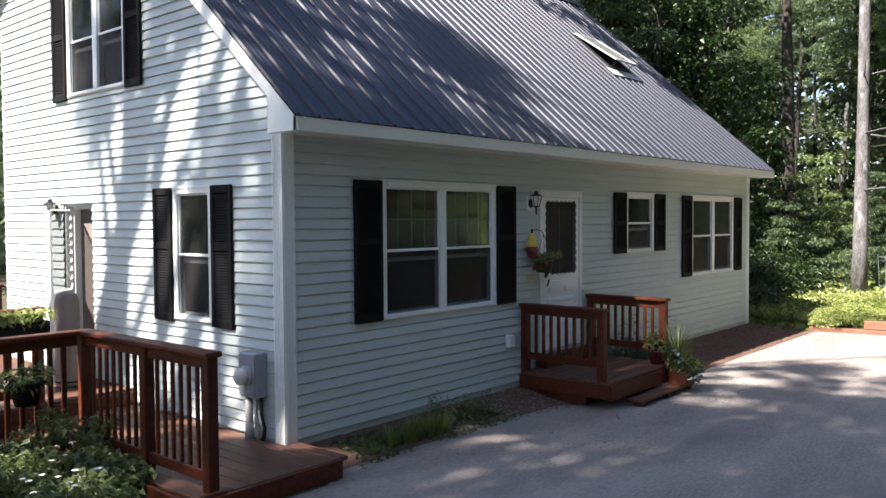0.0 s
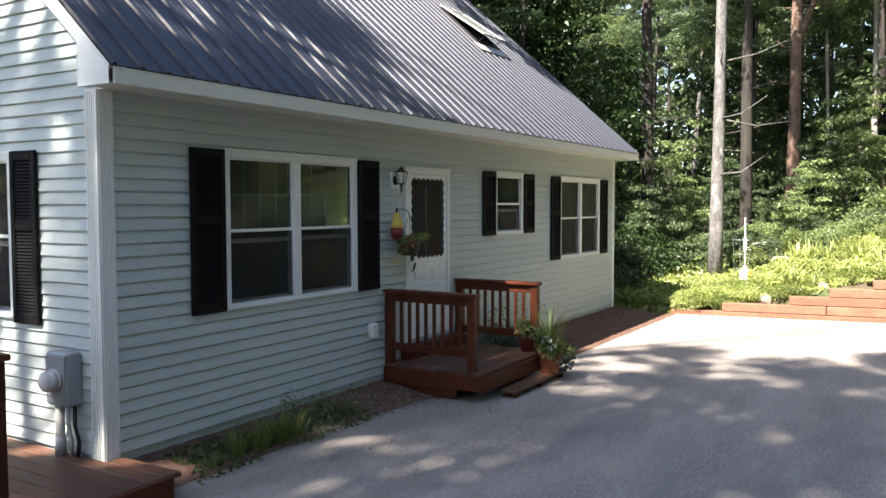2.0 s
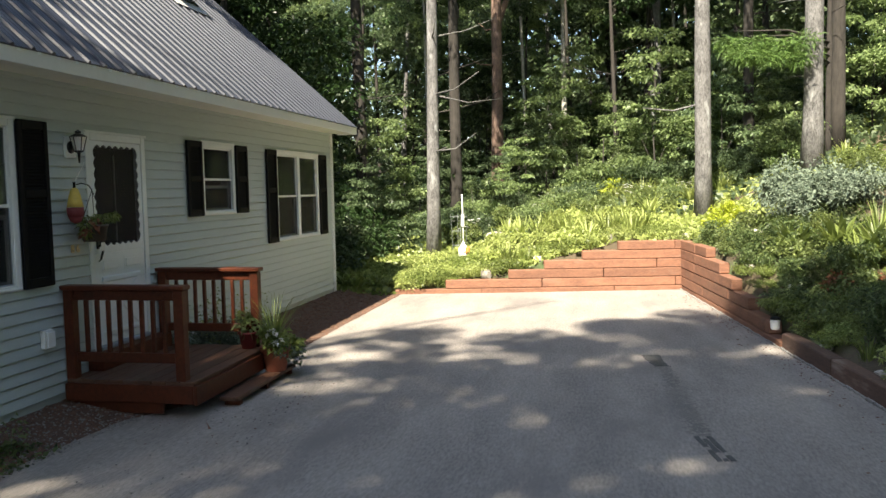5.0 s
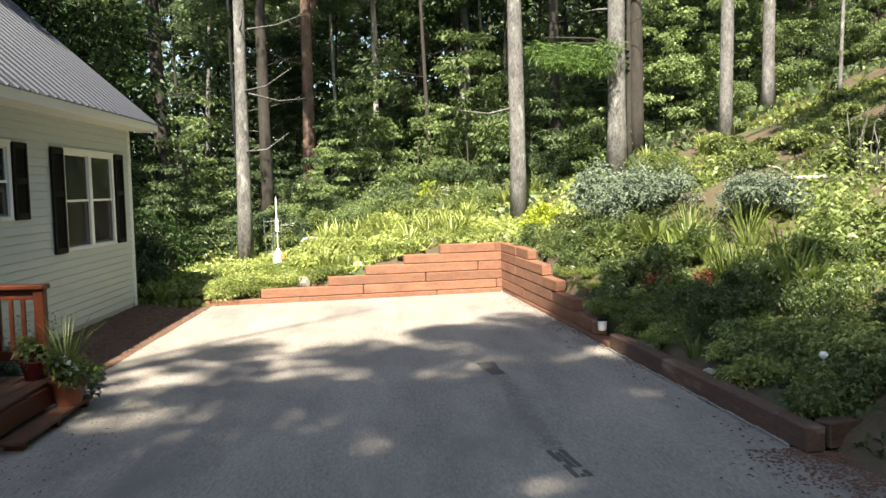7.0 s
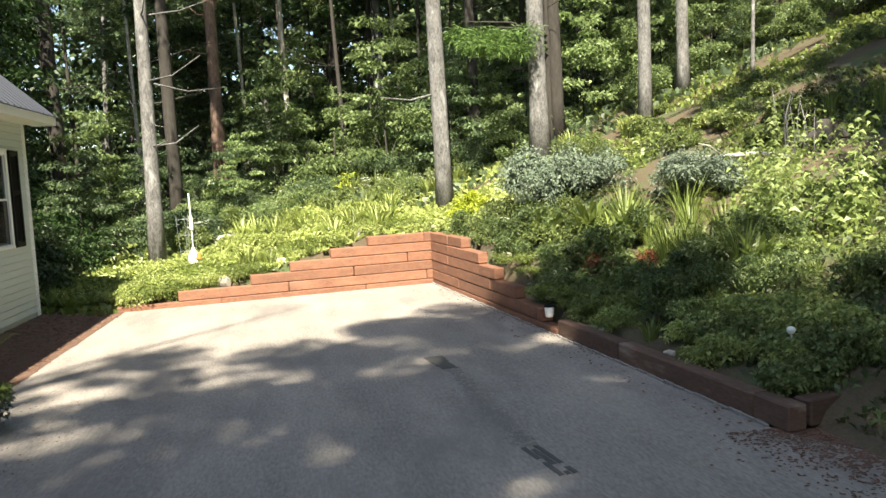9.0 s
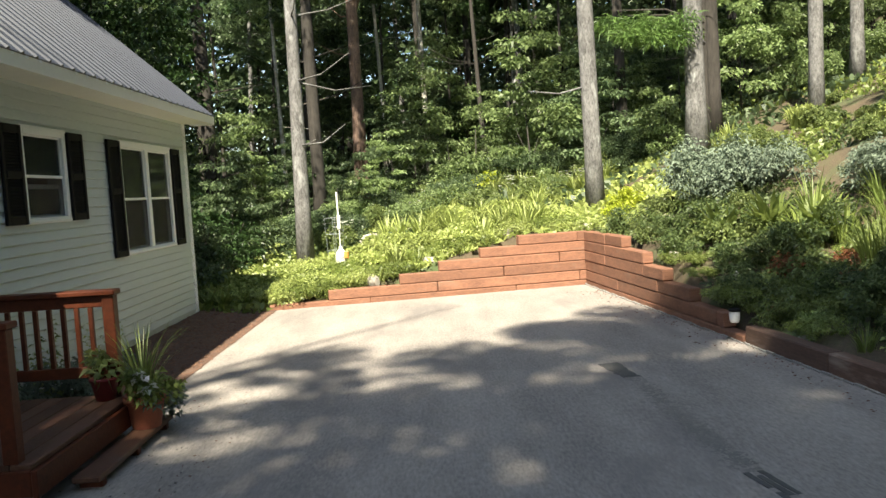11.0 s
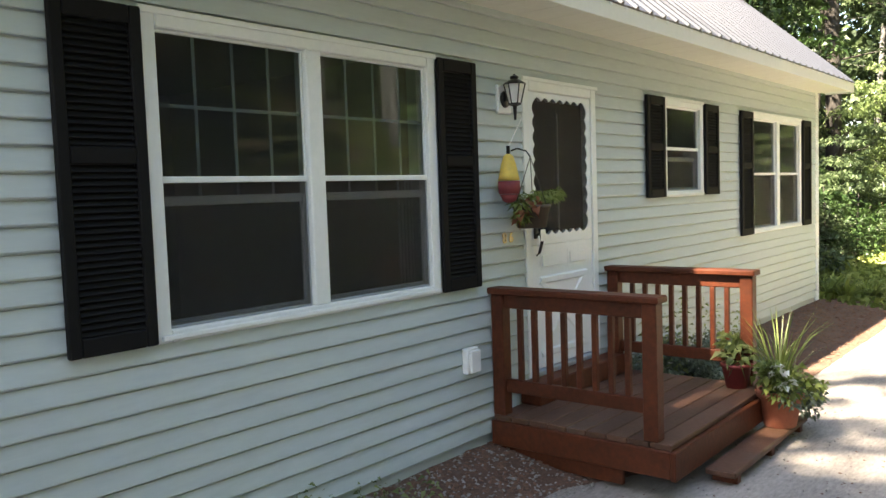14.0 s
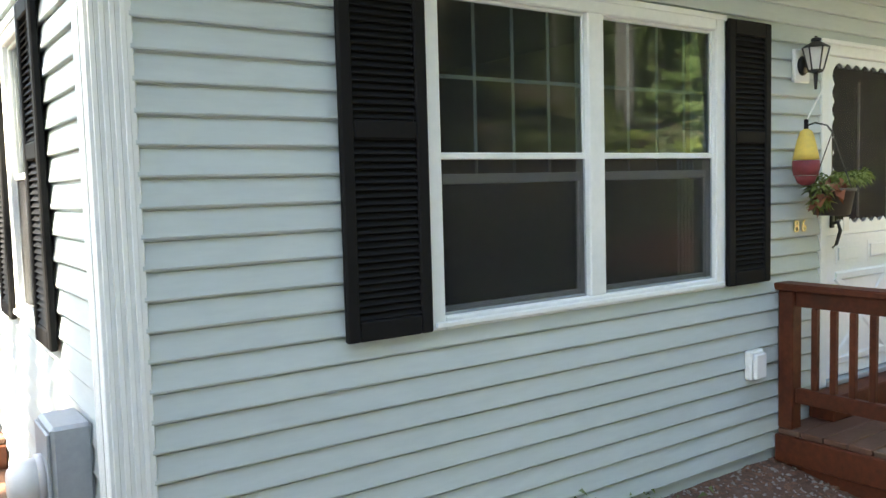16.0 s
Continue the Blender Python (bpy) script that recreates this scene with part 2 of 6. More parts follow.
L_ORANGE = leaf_material("orange petals", (0.6, 0.14, 0.04), (0.75, 0.25, 0.06), 0.2)


# ---------------------------------------------------------------- mesh helpers
class Shape:
    """Collects faces for one mesh."""

    def __init__(self):
        self.v, self.f = [], []

    def add(self, verts, faces):
        n = len(self.v)
        self.v += [tuple(p) for p in verts]
        self.f += [tuple(n + i for i in q) for q in faces]
        return self

    def box(self, x0, y0, z0, x1, y1, z1):
        x0, x1 = min(x0, x1), max(x0, x1)
        y0, y1 = min(y0, y1), max(y0, y1)
        z0, z1 = min(z0, z1), max(z0, z1)
        return self.add([(x0, y0, z0), (x1, y0, z0), (x1, y1, z0), (x0, y1, z0), (x0, y0, z1), (x1, y0, z1), (x1, y1, z1), (x0, y1, z1)],
                        [(0, 3, 2, 1), (4, 5, 6, 7), (0, 1, 5, 4), (1, 2, 6, 5), (2, 3, 7, 6), (3, 0, 4, 7)])

    def chamfer(self, x0, y0, z0, x1, y1, z1, c=0.006):
        """A box whose edges are broken."""
        lo, hi = np.array((x0, y0, z0), float), np.array((x1, y1, z1), float)
        c = min(c, float((hi - lo).min()) * 0.3)
        mid, ext = (lo + hi) / 2, (hi - lo) / 2
        index, verts = {}, []
        signs = [(a, b, d) for a in (-1, 1) for b in (-1, 1) for d in (-1, 1)]
        for s in signs:
            for ax in range(3):
                p = np.array(s, float) * (ext - c)
                p[ax] = s[ax] * ext[ax]
                index[(s, ax)] = len(verts)
                verts.append(tuple(mid + p))
        faces = []
        for ax in range(3):
            o = [i for i in range(3) if i != ax]
            for sg in (-1, 1):
                ring = []
                for a, b in ((-1, -1), (1, -1), (1, 1), (-1, 1)):
                    s = [0, 0, 0]
                    s[ax], s[o[0]], s[o[1]] = sg, a, b
                    ring.append(index[(tuple(s), ax)])
                if (sg > 0) == (ax == 1):
                    ring.reverse()
                faces.append(ring)
        for ax in range(3):
            o = [i for i in range(3) if i != ax]
            for a in (-1, 1):
                for b in (-1, 1):
                    s0, s1 = [0, 0, 0], [0, 0, 0]
                    s0[ax], s0[o[0]], s0[o[1]] = -1, a, b
                    s1[ax], s1[o[0]], s1[o[1]] = 1, a, b
                    faces.append((index[(tuple(s0), o[0])], index[(tuple(s1), o[0])], index[(tuple(s1), o[1])], index[(tuple(s0), o[1])]))
        for s in signs:
            faces.append(tuple(index[(s, ax)] for ax in range(3)))
        return self.add(verts, faces)

    def tube(self, points, radii, sides=10, cap=True):
        """A round, bent, tapering bar through points."""
        rings = []
        pts = [Vector(p) for p in points]
        n0 = len(self.v)
        for i, p in enumerate(pts):
            d = (pts[min(i + 1, len(pts) - 1)] - pts[max(i - 1, 0)]).normalized()
            ref = Vector((0, 0, 1)) if abs(d.z) < 0.9 else Vector((1, 0, 0))
            u = d.cross(ref).normalized()
            w = d.cross(u)
            r = radii[i] if hasattr(radii, "__len__") else radii
            rings.append([p + (u * math.cos(a) + w * math.sin(a)) * r for a in [2 * math.pi * k / sides for k in range(sides)]])
        for ring in rings:
            self.v += [tuple(p) for p in ring]
        for i in range(len(rings) - 1):
            for k in range(sides):
                a, b = n0 + i * sides + k, n0 + i * sides + (k + 1) % sides
                self.f.append((a, b, b + sides, a + sides))
        if cap:
            self.f.append(tuple(n0 + k for k in reversed(range(sides))))
            self.f.append(tuple(n0 + (len(rings) - 1) * sides + k for k in range(sides)))
        return self

    def lathe(self, profile, center=(0, 0, 0), sides=20):
        """Turns a profile of (radius, height) round an upright axis."""
        n0 = len(self.v)
        for r, z in profile:
            for k in range(sides):
                a = 2 * math.pi * k / sides
                self.v.append((center[0] + r * math.cos(a), center[1] + r * math.sin(a), center[2] + z))
        for i in range(len(profile) - 1):
            for k in range(sides):
                a, b = n0 + i * sides + k, n0 + i * sides + (k + 1) % sides
                self.f.append((a, b, b + sides, a + sides))
        self.f.append(tuple(n0 + k for k in reversed(range(sides))))
        self.f.append(tuple(n0 + (len(profile) - 1) * sides + k for k in range(sides)))
        return self

    def mesh(self, name, mat=None, smooth=False):
        me = bpy.data.meshes.new(name)
        me.from_pydata(self.v, [], self.f)
        bm = bmesh.new()
        bm.from_mesh(me)
        if len(bm.faces) < 6000:
            bmesh.ops.recalc_face_normals(bm, faces=bm.faces)
        bm.to_mesh(me)
        bm.free()
        if smooth:
            me.polygons.foreach_set("use_smooth", [True] * len(me.polygons))
        if mat:
            me.materials.append(mat)
        return me


def part(name, shape, mat, parent=None, label="", smooth=False):
    """Links a shape (or a finished mesh) as one mesh object under a thing or a part."""
    me = shape.mesh(name, mat, smooth) if isinstance(shape, Shape) else shape
    ob = new(name, me)
    if parent:
        ob.parent = parent
    if label:
        ob["label"] = label
    return ob


def thing(name, label, category, at=(0, 0, 0), turn=0.0, group="", kind=""):
    ob = new(name)
    ob.empty_display_size = 0.1
    ob.matrix_basis = pose(*at, 0, 0, turn)
    return tagged(ob, label, category, group, kind)


def quick_mesh(name, verts, quads, mat, smooth=False):
    """A mesh of many quads from arrays."""
    me = bpy.data.meshes.new(name)
    nv, nq = len(verts), len(quads)
    me.vertices.add(nv)
    me.vertices.foreach_set("co", np.asarray(verts, np.float32).ravel())
    me.loops.add(nq * 4)
    me.loops.foreach_set("vertex_index", np.asarray(quads, np.int32).ravel())
    me.polygons.add(nq)
    me.polygons.foreach_set("loop_start", np.arange(0, nq * 4, 4, dtype=np.int32))
    if smooth:
        me.polygons.foreach_set("use_smooth", np.ones(nq, bool))
    me.update(calc_edges=True)
    me.materials.append(mat)
    return me


def leaf_mesh(name, centers, dirs, lengths, widths, mat, rng, droop=0.25, up=0.6):
    """Many single leaves, each a folded four-cornered blade, from arrays of roots and ways."""
    n = len(centers)
    d = dirs / np.linalg.norm(dirs, axis=1, keepdims=True)
    ref = rng.normal(size=(n, 3)) * (1 - up) + np.array((0, 0, 1.0)) * up
    side = np.cross(d, ref)
    side /= np.linalg.norm(side, axis=1, keepdims=True) + 1e-9
    L, W = lengths[:, None], widths[:, None]
    mid = centers + d * L * 0.45
    tip = centers + d * L - np.array((0, 0, 1.0)) * L * droop
    low = np.array((0, 0, 1.0)) * W * 0.25
    v = np.stack([centers, mid + side * W * 0.5 + low, tip, mid - side * W * 0.5 + low], 1).reshape(-1, 3)
    q = np.arange(n * 4).reshape(n, 4)
    return quick_mesh(name, v, q, mat)


def leaf_cloud(name, clumps, per, size, mat, seed, flat=0.6, thin=0.55):
    """Leaves scattered over clumps given as rows of x, y, z, radius; denser near each clump's shell."""
    rng = np.random.default_rng(seed)
    clumps = np.asarray(clumps, float)
    idx = np.repeat(np.arange(len(clumps)), per)
    n = len(idx)
    way = rng.normal(size=(n, 3))
    way /= np.linalg.norm(way, axis=1, keepdims=True)
    r = rng.uniform(0.15, 1.0, n) ** 0.5
    off = way * (r * clumps[idx, 3])[:, None]
    off[:, 2] *= flat
    c = clumps[idx, :3] + off
    d = way * 0.7 + rng.normal(size=(n, 3)) * 0.7
    d[:, 2] = d[:, 2] * 0.45 - 0.1
    L = size * rng.uniform(0.6, 1.35, n)
    return leaf_mesh(name, c, d, L, L * thin * rng.uniform(0.8, 1.2, n), mat, rng)


# ---------------------------------------------------------------- the lie of the land
HX, HY = 10.87, 5.95          # the house: length along the drive, depth


def wall_y(x):
    return -6.05 - 0.11 * (12.3 - x)


def wall_x(y):
    return 11.42 + 0.175 * (-1.0 - y)


def ramp(a, b, x):
    t = min(max((x - a) / (b - a), 0.0), 1.0)
    return t * t * (3 - 2 * t)


def drive_z(x):
    return 0.11 * max(0.0, -2.5 - x) if x > -8 else 0.605


def top_back(y):
    return float(np.interp(-y, (0.0, 1.0, 1.9, 3.0, 3.6, 4.3, 4.9, 6.2), (0.02, 0.06, 0.15, 0.33, 0.5, 0.68, 0.82, 0.84)))


def top_right(x):
    return float(np.interp(x, (0, 3.2, 6.8, 7.6, 8.6, 9.6, 10.6, 12.3), (0.08, 0.12, 0.14, 0.24, 0.42, 0.58, 0.78, 0.84)))


def land(x, y):
    """Height of the natural ground."""
    e, d = x - wall_x(min(y, 0.0)) - 0.22, wall_y(max(min(x, 14.0), -6)) - y - 0.22
    rough = 0.10 * noise.noise(Vector((x * 0.35, y * 0.35, 0))) + 0.04 * noise.noise(Vector((x * 1.3, y * 1.3, 3)))
    if e <= 0 and d <= 0:
        if y > -1.15:
            if x < -0.25:
                return -0.04 + 0.12 * ramp(-1.15, -0.1, y)
            k = min(max((0.02 - y) / (0.07 - mulch_edge(x)), 0), 1)
            return 0.12 * (1 - k) ** 1.3 - 0.025
        return drive_z(x) - 0.05
    hill = 0.36 * min(max(d, 0), 5.0) + 0.42 * max(d - 5.0, 0) if d > 0 else 0.0
    hill = min(hill, 9.0)
    rise = 0.13 * min(max(e, 0), 22)
    if e > 0 and d > 0:
        base = 0.84
        rise *= 0.8
    elif e > 0:
        base = top_back(y)
        rise *= 1.0 if y < -1 else 0.35 + 0.65 * ramp(1.5, -1, y)
    else:
        base = top_right(x)
        rise = 0
        if x < 3.2:
            base = drive_z(x) + 0.02
            hill *= 0.85
    return base + hill + rise + rough * min(1.0, 0.3 * max(e, d))


def lines(lo, hi, fine0, fine1, step):
    mid = list(np.arange(fine0, fine1 + 1e-6, step))
    left, right, s = [], [], step
    p = fine0
    while p > lo:
        s *= 1.35
        p -= s
        left.append(p)
    p, s = mid[-1], step
    while p < hi:
        s *= 1.35
        p += s
        right.append(p)
    return left[::-1] + mid + right


def ground_sheet():
    xs, ys = lines(-600, 600, -7, 17, 0.16), lines(-600, 600, -12.5, 1.0, 0.16)
    v = [(x, y, land(x, y)) for y in ys for x in xs]
    n = len(xs)
    q = [(j * n + i, j * n + i + 1, (j + 1) * n + i + 1, (j + 1) * n + i) for j in range(len(ys) - 1) for i in range(n - 1)]
    ob = new("ground", quick_mesh("ground", v, q, SOIL, True))
    return tagged(ob, "wooded ground of dark soil and leaf litter rising to a bank", "ground", kind="structure")


def mulch_edge(x):
    return float(np.interp(x, (-0.25, 0.1, 2.25, 3.2, 3.8, 6.5, 11.6), (-0.46, -0.48, -0.52, -0.60, -0.92, -1.0, -1.02)))


def drive():
    """The drive, one sheet with an uneven edge."""
    v, q = [], []
    xs = list(np.arange(-45, -3, 1.5)) + list(np.arange(-3, 12.6, 0.2))
    m = 26
    for x in xs:
        near = mulch_edge(x) if x > -0.25 else float(np.interp(x, (-45, -6, -3, -1.3, -0.3), (-1.0, -1.6, -1.15, -0.84, -0.56)))
        far = wall_y(x) + 0.02 if x > 3.25 else wall_y(3.25) + 0.0
        if x < 3.25:
            far -= 0.5 * (3.25 - x) * (x > 1.5) + 0.875 * (x <= 1.5)
        jag = 0.03 * noise.noise(Vector((x * 2.1, 0, 7)))
        for k in range(m + 1):
            t = k / m
            y = near + jag + (far - near) * t
            xx = min(x, wall_x(y) + 0.01)
            v.append((xx, y, drive_z(x) + 0.006 * noise.noise(Vector((x * 0.8, y * 0.8, 1)))))
    for i in range(len(xs) - 1):
        for k in range(m):
            a = i * (m + 1) + k
            q.append((a, a + m + 1, a + m + 2, a + 1))
    ob = new("road", quick_mesh("road", v, q, PAVE, True))
    tagged(ob, "worn grey asphalt parking drive dappled with tree shade", "driveway", kind="structure")


def mulch_bed():
    v, q = [], []
    xs = list(np.arange(-0.2, 11.7, 0.1))
    m = 10
    for x in xs:
        e = mulch_edge(x) - 0.05
        for k in range(m + 1):
            y = 0.02 + (e - 0.02) * k / m
            z = 0.004 + 0.12 * (1 - k / m) ** 1.3 + 0.012 * noise.noise(Vector((x * 9, y * 9, 5))) * (k < m)
            v.append((x, y, z))
    for i in range(len(xs) - 1):
        for k in range(m):
            a = i * (m + 1) + k
            q.append((a, a + m + 1, a + m + 2, a + 1))
    ob = new("mulch_bed", quick_mesh("mulch_bed", v, q, MULCH, True))
    tagged(ob, "strip of dark bark mulch between house and drive", "flower bed", kind="structure")


ground_sheet()
drive()
mulch_bed()

# ---------------------------------------------------------------- the house
GX = -0.115                 # face of the gable wall
EAVE_Y, EAVE_Z = -0.40, 3.03
PITCH = 0.90
RIDGE_Y = 3.85
RIDGE_Z = EAVE_Z + PITCH * (RIDGE_Y - EAVE_Y)
BACK_Y, BACK_Z = HY + 0.35, 5.0
BACK_PITCH = (RIDGE_Z - BACK_Z) / (BACK_Y - RIDGE_Y)
BASE_Z, SOFFIT_Z = 0.16, 2.89


def roof_under(y):
    z = EAVE_Z + PITCH * (y - EAVE_Y) if y < RIDGE_Y else RIDGE_Z - BACK_PITCH * (y - RIDGE_Y)
    return z - 0.09


# openings: along, along, low, high (frame's outside)
W1 = (1.068, 2.928, 1.142, 2.529)
DOOR = (3.838, 4.834, 0.45, 2.483)
W3 = (6.032, 6.926, 1.632, 2.513)
W4 = (8.279, 10.097, 1.171, 2.508)
SW = (1.035, 1.725, 1.145, 2.476)
UW = (2.60, 3.97, 3.59, 4.90)
SD = (3.44, 4.19, 0.36, 2.36)
FRONT_HOLES, GABLE_HOLES = [W1, DOOR, W3, W4], [SW, UW, SD]


def to_front(u, o, z):
    return (u, -o, z)


def to_gable(u, o, z):
    return (GX - o, u, z)


def spans(lo, hi, cut):
    """What is left of lo..hi without the cuts."""
    out, at = [], lo
    for a, b in sorted(cut):
        if b <= lo or a >= hi:
            continue
        if a > at:
            out.append((at, a))
        at = max(at, b)
    if at < hi:
        out.append((at, hi))
    return out


def wall_core(name, label, place, lo, hi, holes, top, mat, inset=0.035):
    """A wall with thickness and holes through it."""
    s = Shape()
    cuts = sorted({lo, hi, *[h[0] + inset for h in holes], *[h[1] - inset for h in holes], *[u for u in (RIDGE_Y,) if lo < u < hi]})
    for a, b in zip(cuts, cuts[1:]):
        mid = (a + b) / 2
        zs = [(h[2] + inset, h[3] - inset) for h in holes if h[0] + inset <= mid <= h[1] - inset]
        full = max(top(a), top(b))
        for z0, z1 in spans(0.10, full, zs):
            za, zb = (top(a), top(b)) if z1 == full else (z1, z1)
            p = [place(u, o, z) for o in (-0.002, -0.16) for u, z in ((a, z0), (b, z0), (b, zb), (a, za))]
            s.add(p, [(0, 1, 2, 3), (7, 6, 5, 4), (0, 4, 5, 1), (1, 5, 6, 2), (2, 6, 7, 3), (3, 7, 4, 0)])
    ob = part(name, s, mat)
    return tagged(ob, label, "wall", kind="structure")


def siding(wall, place, lo, hi, holes, ztop, ends):
    """Lapped courses, each a board of its own, cut round the openings."""
    lap, z = 0.0984, 0.0914 + 0.0984
    while z < ztop:
        s = Shape()
        e0, e1 = ends(z + lap * 0.5)
        a0, a1 = max(lo, e0), min(hi, e1)
        if a1 - a0 > 0.1:
            marks = sorted({z, z + lap, *[q for h in holes for q in (h[2] + 0.01, h[3] - 0.01) if z < q < z + lap]})
            for z0, z1 in zip(marks, marks[1:]):
                zm = (z0 + z1) / 2
                cut = [(h[0] + 0.01, h[1] - 0.01) for h in holes if h[2] + 0.01 < zm < h[3] - 0.01]
                for a, b in spans(a0, a1, cut):
                    if b - a < 0.004:
                        continue
                    # face, then a shadow notch under the next board
                    stops = sorted({z0, z1, *[q for q in (z + 0.006, z + lap - 0.010, z + lap - 0.008) if z0 < q < z1]})
                    ring = []
                    for q in stops:
                        f = (q - z) / lap
                        ring.append((q, 0.0045 if q > z + lap - 0.009 else 0.028 - 0.019 * f - (0.003 if q < z + 0.003 else 0)))
                    p = [place(u, 0.0, ring[0][0]) for u in (a, b)]
                    for q, o in ring:
                        p += [place(a, o, q), place(b, o, q)]
                    p += [place(u, 0.0, ring[-1][0]) for u in (a, b)]
                    s.add(p, [(2 * i, 2 * i + 1, 2 * i + 3, 2 * i + 2) for i in range(len(ring) + 1)])
            if s.v:
                part("siding_board", s, SIDING, wall)
        z += lap


wall_front = wall_core("wall_front", "pale grey lapped vinyl siding wall under the eave", to_front, GX, HX, FRONT_HOLES, lambda u: 2.99, SIDING)
wall_gable = wall_core("wall_gable", "pale grey lapped vinyl siding gable wall in sun", to_gable, 0.165, HY, GABLE_HOLES, lambda u: min(roof_under(u) - 0.02, 99), SIDING)
s = Shape().box(HX - 0.16, 0.17, 0.1, HX, HY, 2.99)
s.add([(HX - 0.16, 0.0, 2.99), (HX, 0.0, 2.99), (HX, HY, 2.99), (HX - 0.16, HY, 2.99)] +
      [(x, y, roof_under(y) - 0.02) for x, y in ((HX - 0.16, 0.0), (HX, 0.0), (HX, HY), (HX - 0.16, HY))] +
      [(x, RIDGE_Y, roof_under(RIDGE_Y) - 0.02) for x in (HX - 0.16, HX)],
      [(0, 4, 8, 7, 3), (1, 5, 9, 6, 2), (4, 5, 9, 8), (8, 9, 6, 7)])
tagged(part("wall_far_gable", s, SIDING), "far gable wall of the house towards the woods", "wall", kind="structure")
tagged(part("wall_rear", Shape().box(0.02, HY - 0.16, 0.1, HX - 0.17, HY, roof_under(HY)), SIDING), "rear wall of the house", "wall", kind="structure")
s = Shape().box(GX + 0.02, 0.02, -0.3, HX - 0.02, HY - 0.02, BASE_Z)
tagged(part("foundation", s, FOUND), "low rough concrete foundation under the siding", "foundation", kind="structure")
s = Shape().box(0.02, 0.17, 0.38, HX - 0.17, HY - 0.17, 0.43)
tagged(part("floor", s, DECKWOOD), "dark wooden floor inside the house", "floor", kind="structure")
s = Shape().box(0.02, 0.17, 2.66, HX - 0.17, HY - 0.17, 2.72)
tagged(part("ceiling", s, ROOMWALL), "plain ceiling inside the house", "ceiling", kind="structure")
for x in (3.3, 5.6, 7.6):
    tagged(part("wall_inner", Shape().box(x, 0.17, 0.43, x + 0.1, HY - 0.17, 2.66), ROOMWALL), "plain inner wall of the house", "wall", kind="structure")
tagged(part("wall_inner", Shape().box(0.02, 3.3, 0.43, HX - 0.17, 3.4, 2.66), ROOMWALL), "plain inner wall of the house", "wall", kind="structure")

siding(wall_front, to_front, -0.01, HX - 0.1, FRONT_HOLES, 2.88, lambda z: (-0.01, HX))


def gable_ends(z):
    y0 = EAVE_Y + (z + 0.09 - EAVE_Z) / PITCH if z > 2.9 else 0.0
    y1 = BACK_Y - (z + 0.09 - BACK_Z) / BACK_PITCH if z > 4.7 else HY
    return max(0.0, y0 + 0.06), min(HY, y1 - 0.06)


siding(wall_gable, to_gable, 0.1, HY, GABLE_HOLES, RIDGE_Z - 0.2, gable_ends)


def corner_post(x, y, sx, name="corner_trim"):
    """Fluted corner board on both faces of a corner."""
    s = Shape()
    s.chamfer(x - 0.03 * sx, y - 0.025, BASE_Z - 0.03, x + 0.115 * sx, y + 0.0, SOFFIT_Z, 0.004) if sx > 0 else s.chamfer(x - 0.105, y - 0.025, BASE_Z - 0.03, x + 0.025, y, SOFFIT_Z, 0.004)
    if sx > 0:
        s.chamfer(x - 0.03, y + 0.001, BASE_Z - 0.03, x, y + 0.115, SOFFIT_Z, 0.004)
    else:
        s.chamfer(x, y + 0.001, BASE_Z - 0.03, x + 0.025, y + 0.105, SOFFIT_Z, 0.004)
    for k in range(4):
        u = -0.015 + k * 0.031
        a = x + sx * u
        s.chamfer(min(a, a + 0.017 * sx), y - 0.030, BASE_Z - 0.02, max(a, a + 0.017 * sx), y - 0.025, SOFFIT_Z - 0.01, 0.002)
        xs = (x - 0.035, x - 0.030) if sx > 0 else (x + 0.025, x + 0.030)
        s.chamfer(xs[0], y + 0.02 + 0.022 * k, BASE_Z - 0.02, xs[1], y + 0.033 + 0.022 * k, SOFFIT_Z - 0.01, 0.002)
    tagged(part(name, s, WHITE), "white fluted corner board of the house", "trim", kind="structure")


corner_post(GX, 0, 1)
corner_post(HX, 0, -1)

# roof: metal sheets with ribs, fascia, soffit, rakes
RX0, RX1 = -0.31, HX + 0.24
roof = tagged(new("roof"), "blue-grey ribbed metal roof with dappled light", "roof", kind="structure")
RIB = 0.2286


def roof_sheet(x0, x1, ya, za, yb, zb):
    """One sheet of roofing: pans, high ribs and two low ribs in each pan."""
    s = Shape()
    prof, x = [], x0
    while x < x1 - 1e-6:
        w = min(RIB, x1 - x)
        for du, h in ((0, 0.0), (0.012, 0.020), (0.034, 0.020), (0.046, 0.0), (0.105, 0.0), (0.110, 0.004), (0.120, 0.004), (0.125, 0.0), (0.165, 0.0), (0.170, 0.004), (0.180, 0.004), (0.185, 0.0)):
            if du < w:
                prof.append((x + du, h))
        x += RIB
    prof.append((x1, 0.0))
    ny, nz = -(zb - za), (yb - ya)
    ln = math.hypot(ny, nz)
    ny, nz = ny / ln, nz / ln
    if nz < 0:
        ny, nz = -ny, -nz
    n = len(prof)
    for (y, z) in ((ya, za), (yb, zb)):
        s.v += [(u, y + ny * h, z + nz * h) for u, h in prof]
    for (y, z) in ((ya, za), (yb, zb)):
        s.v += [(u, y - ny * 0.012, z - nz * 0.012) for u, h in prof]
    for i in range(n - 1):
        s.f += [(i, i + 1, n + i + 1, n + i), (2 * n + i, 3 * n + i, 3 * n + i + 1, 2 * n + i + 1), (i, 2 * n + i, 2 * n + i + 1, i + 1)]
    return s


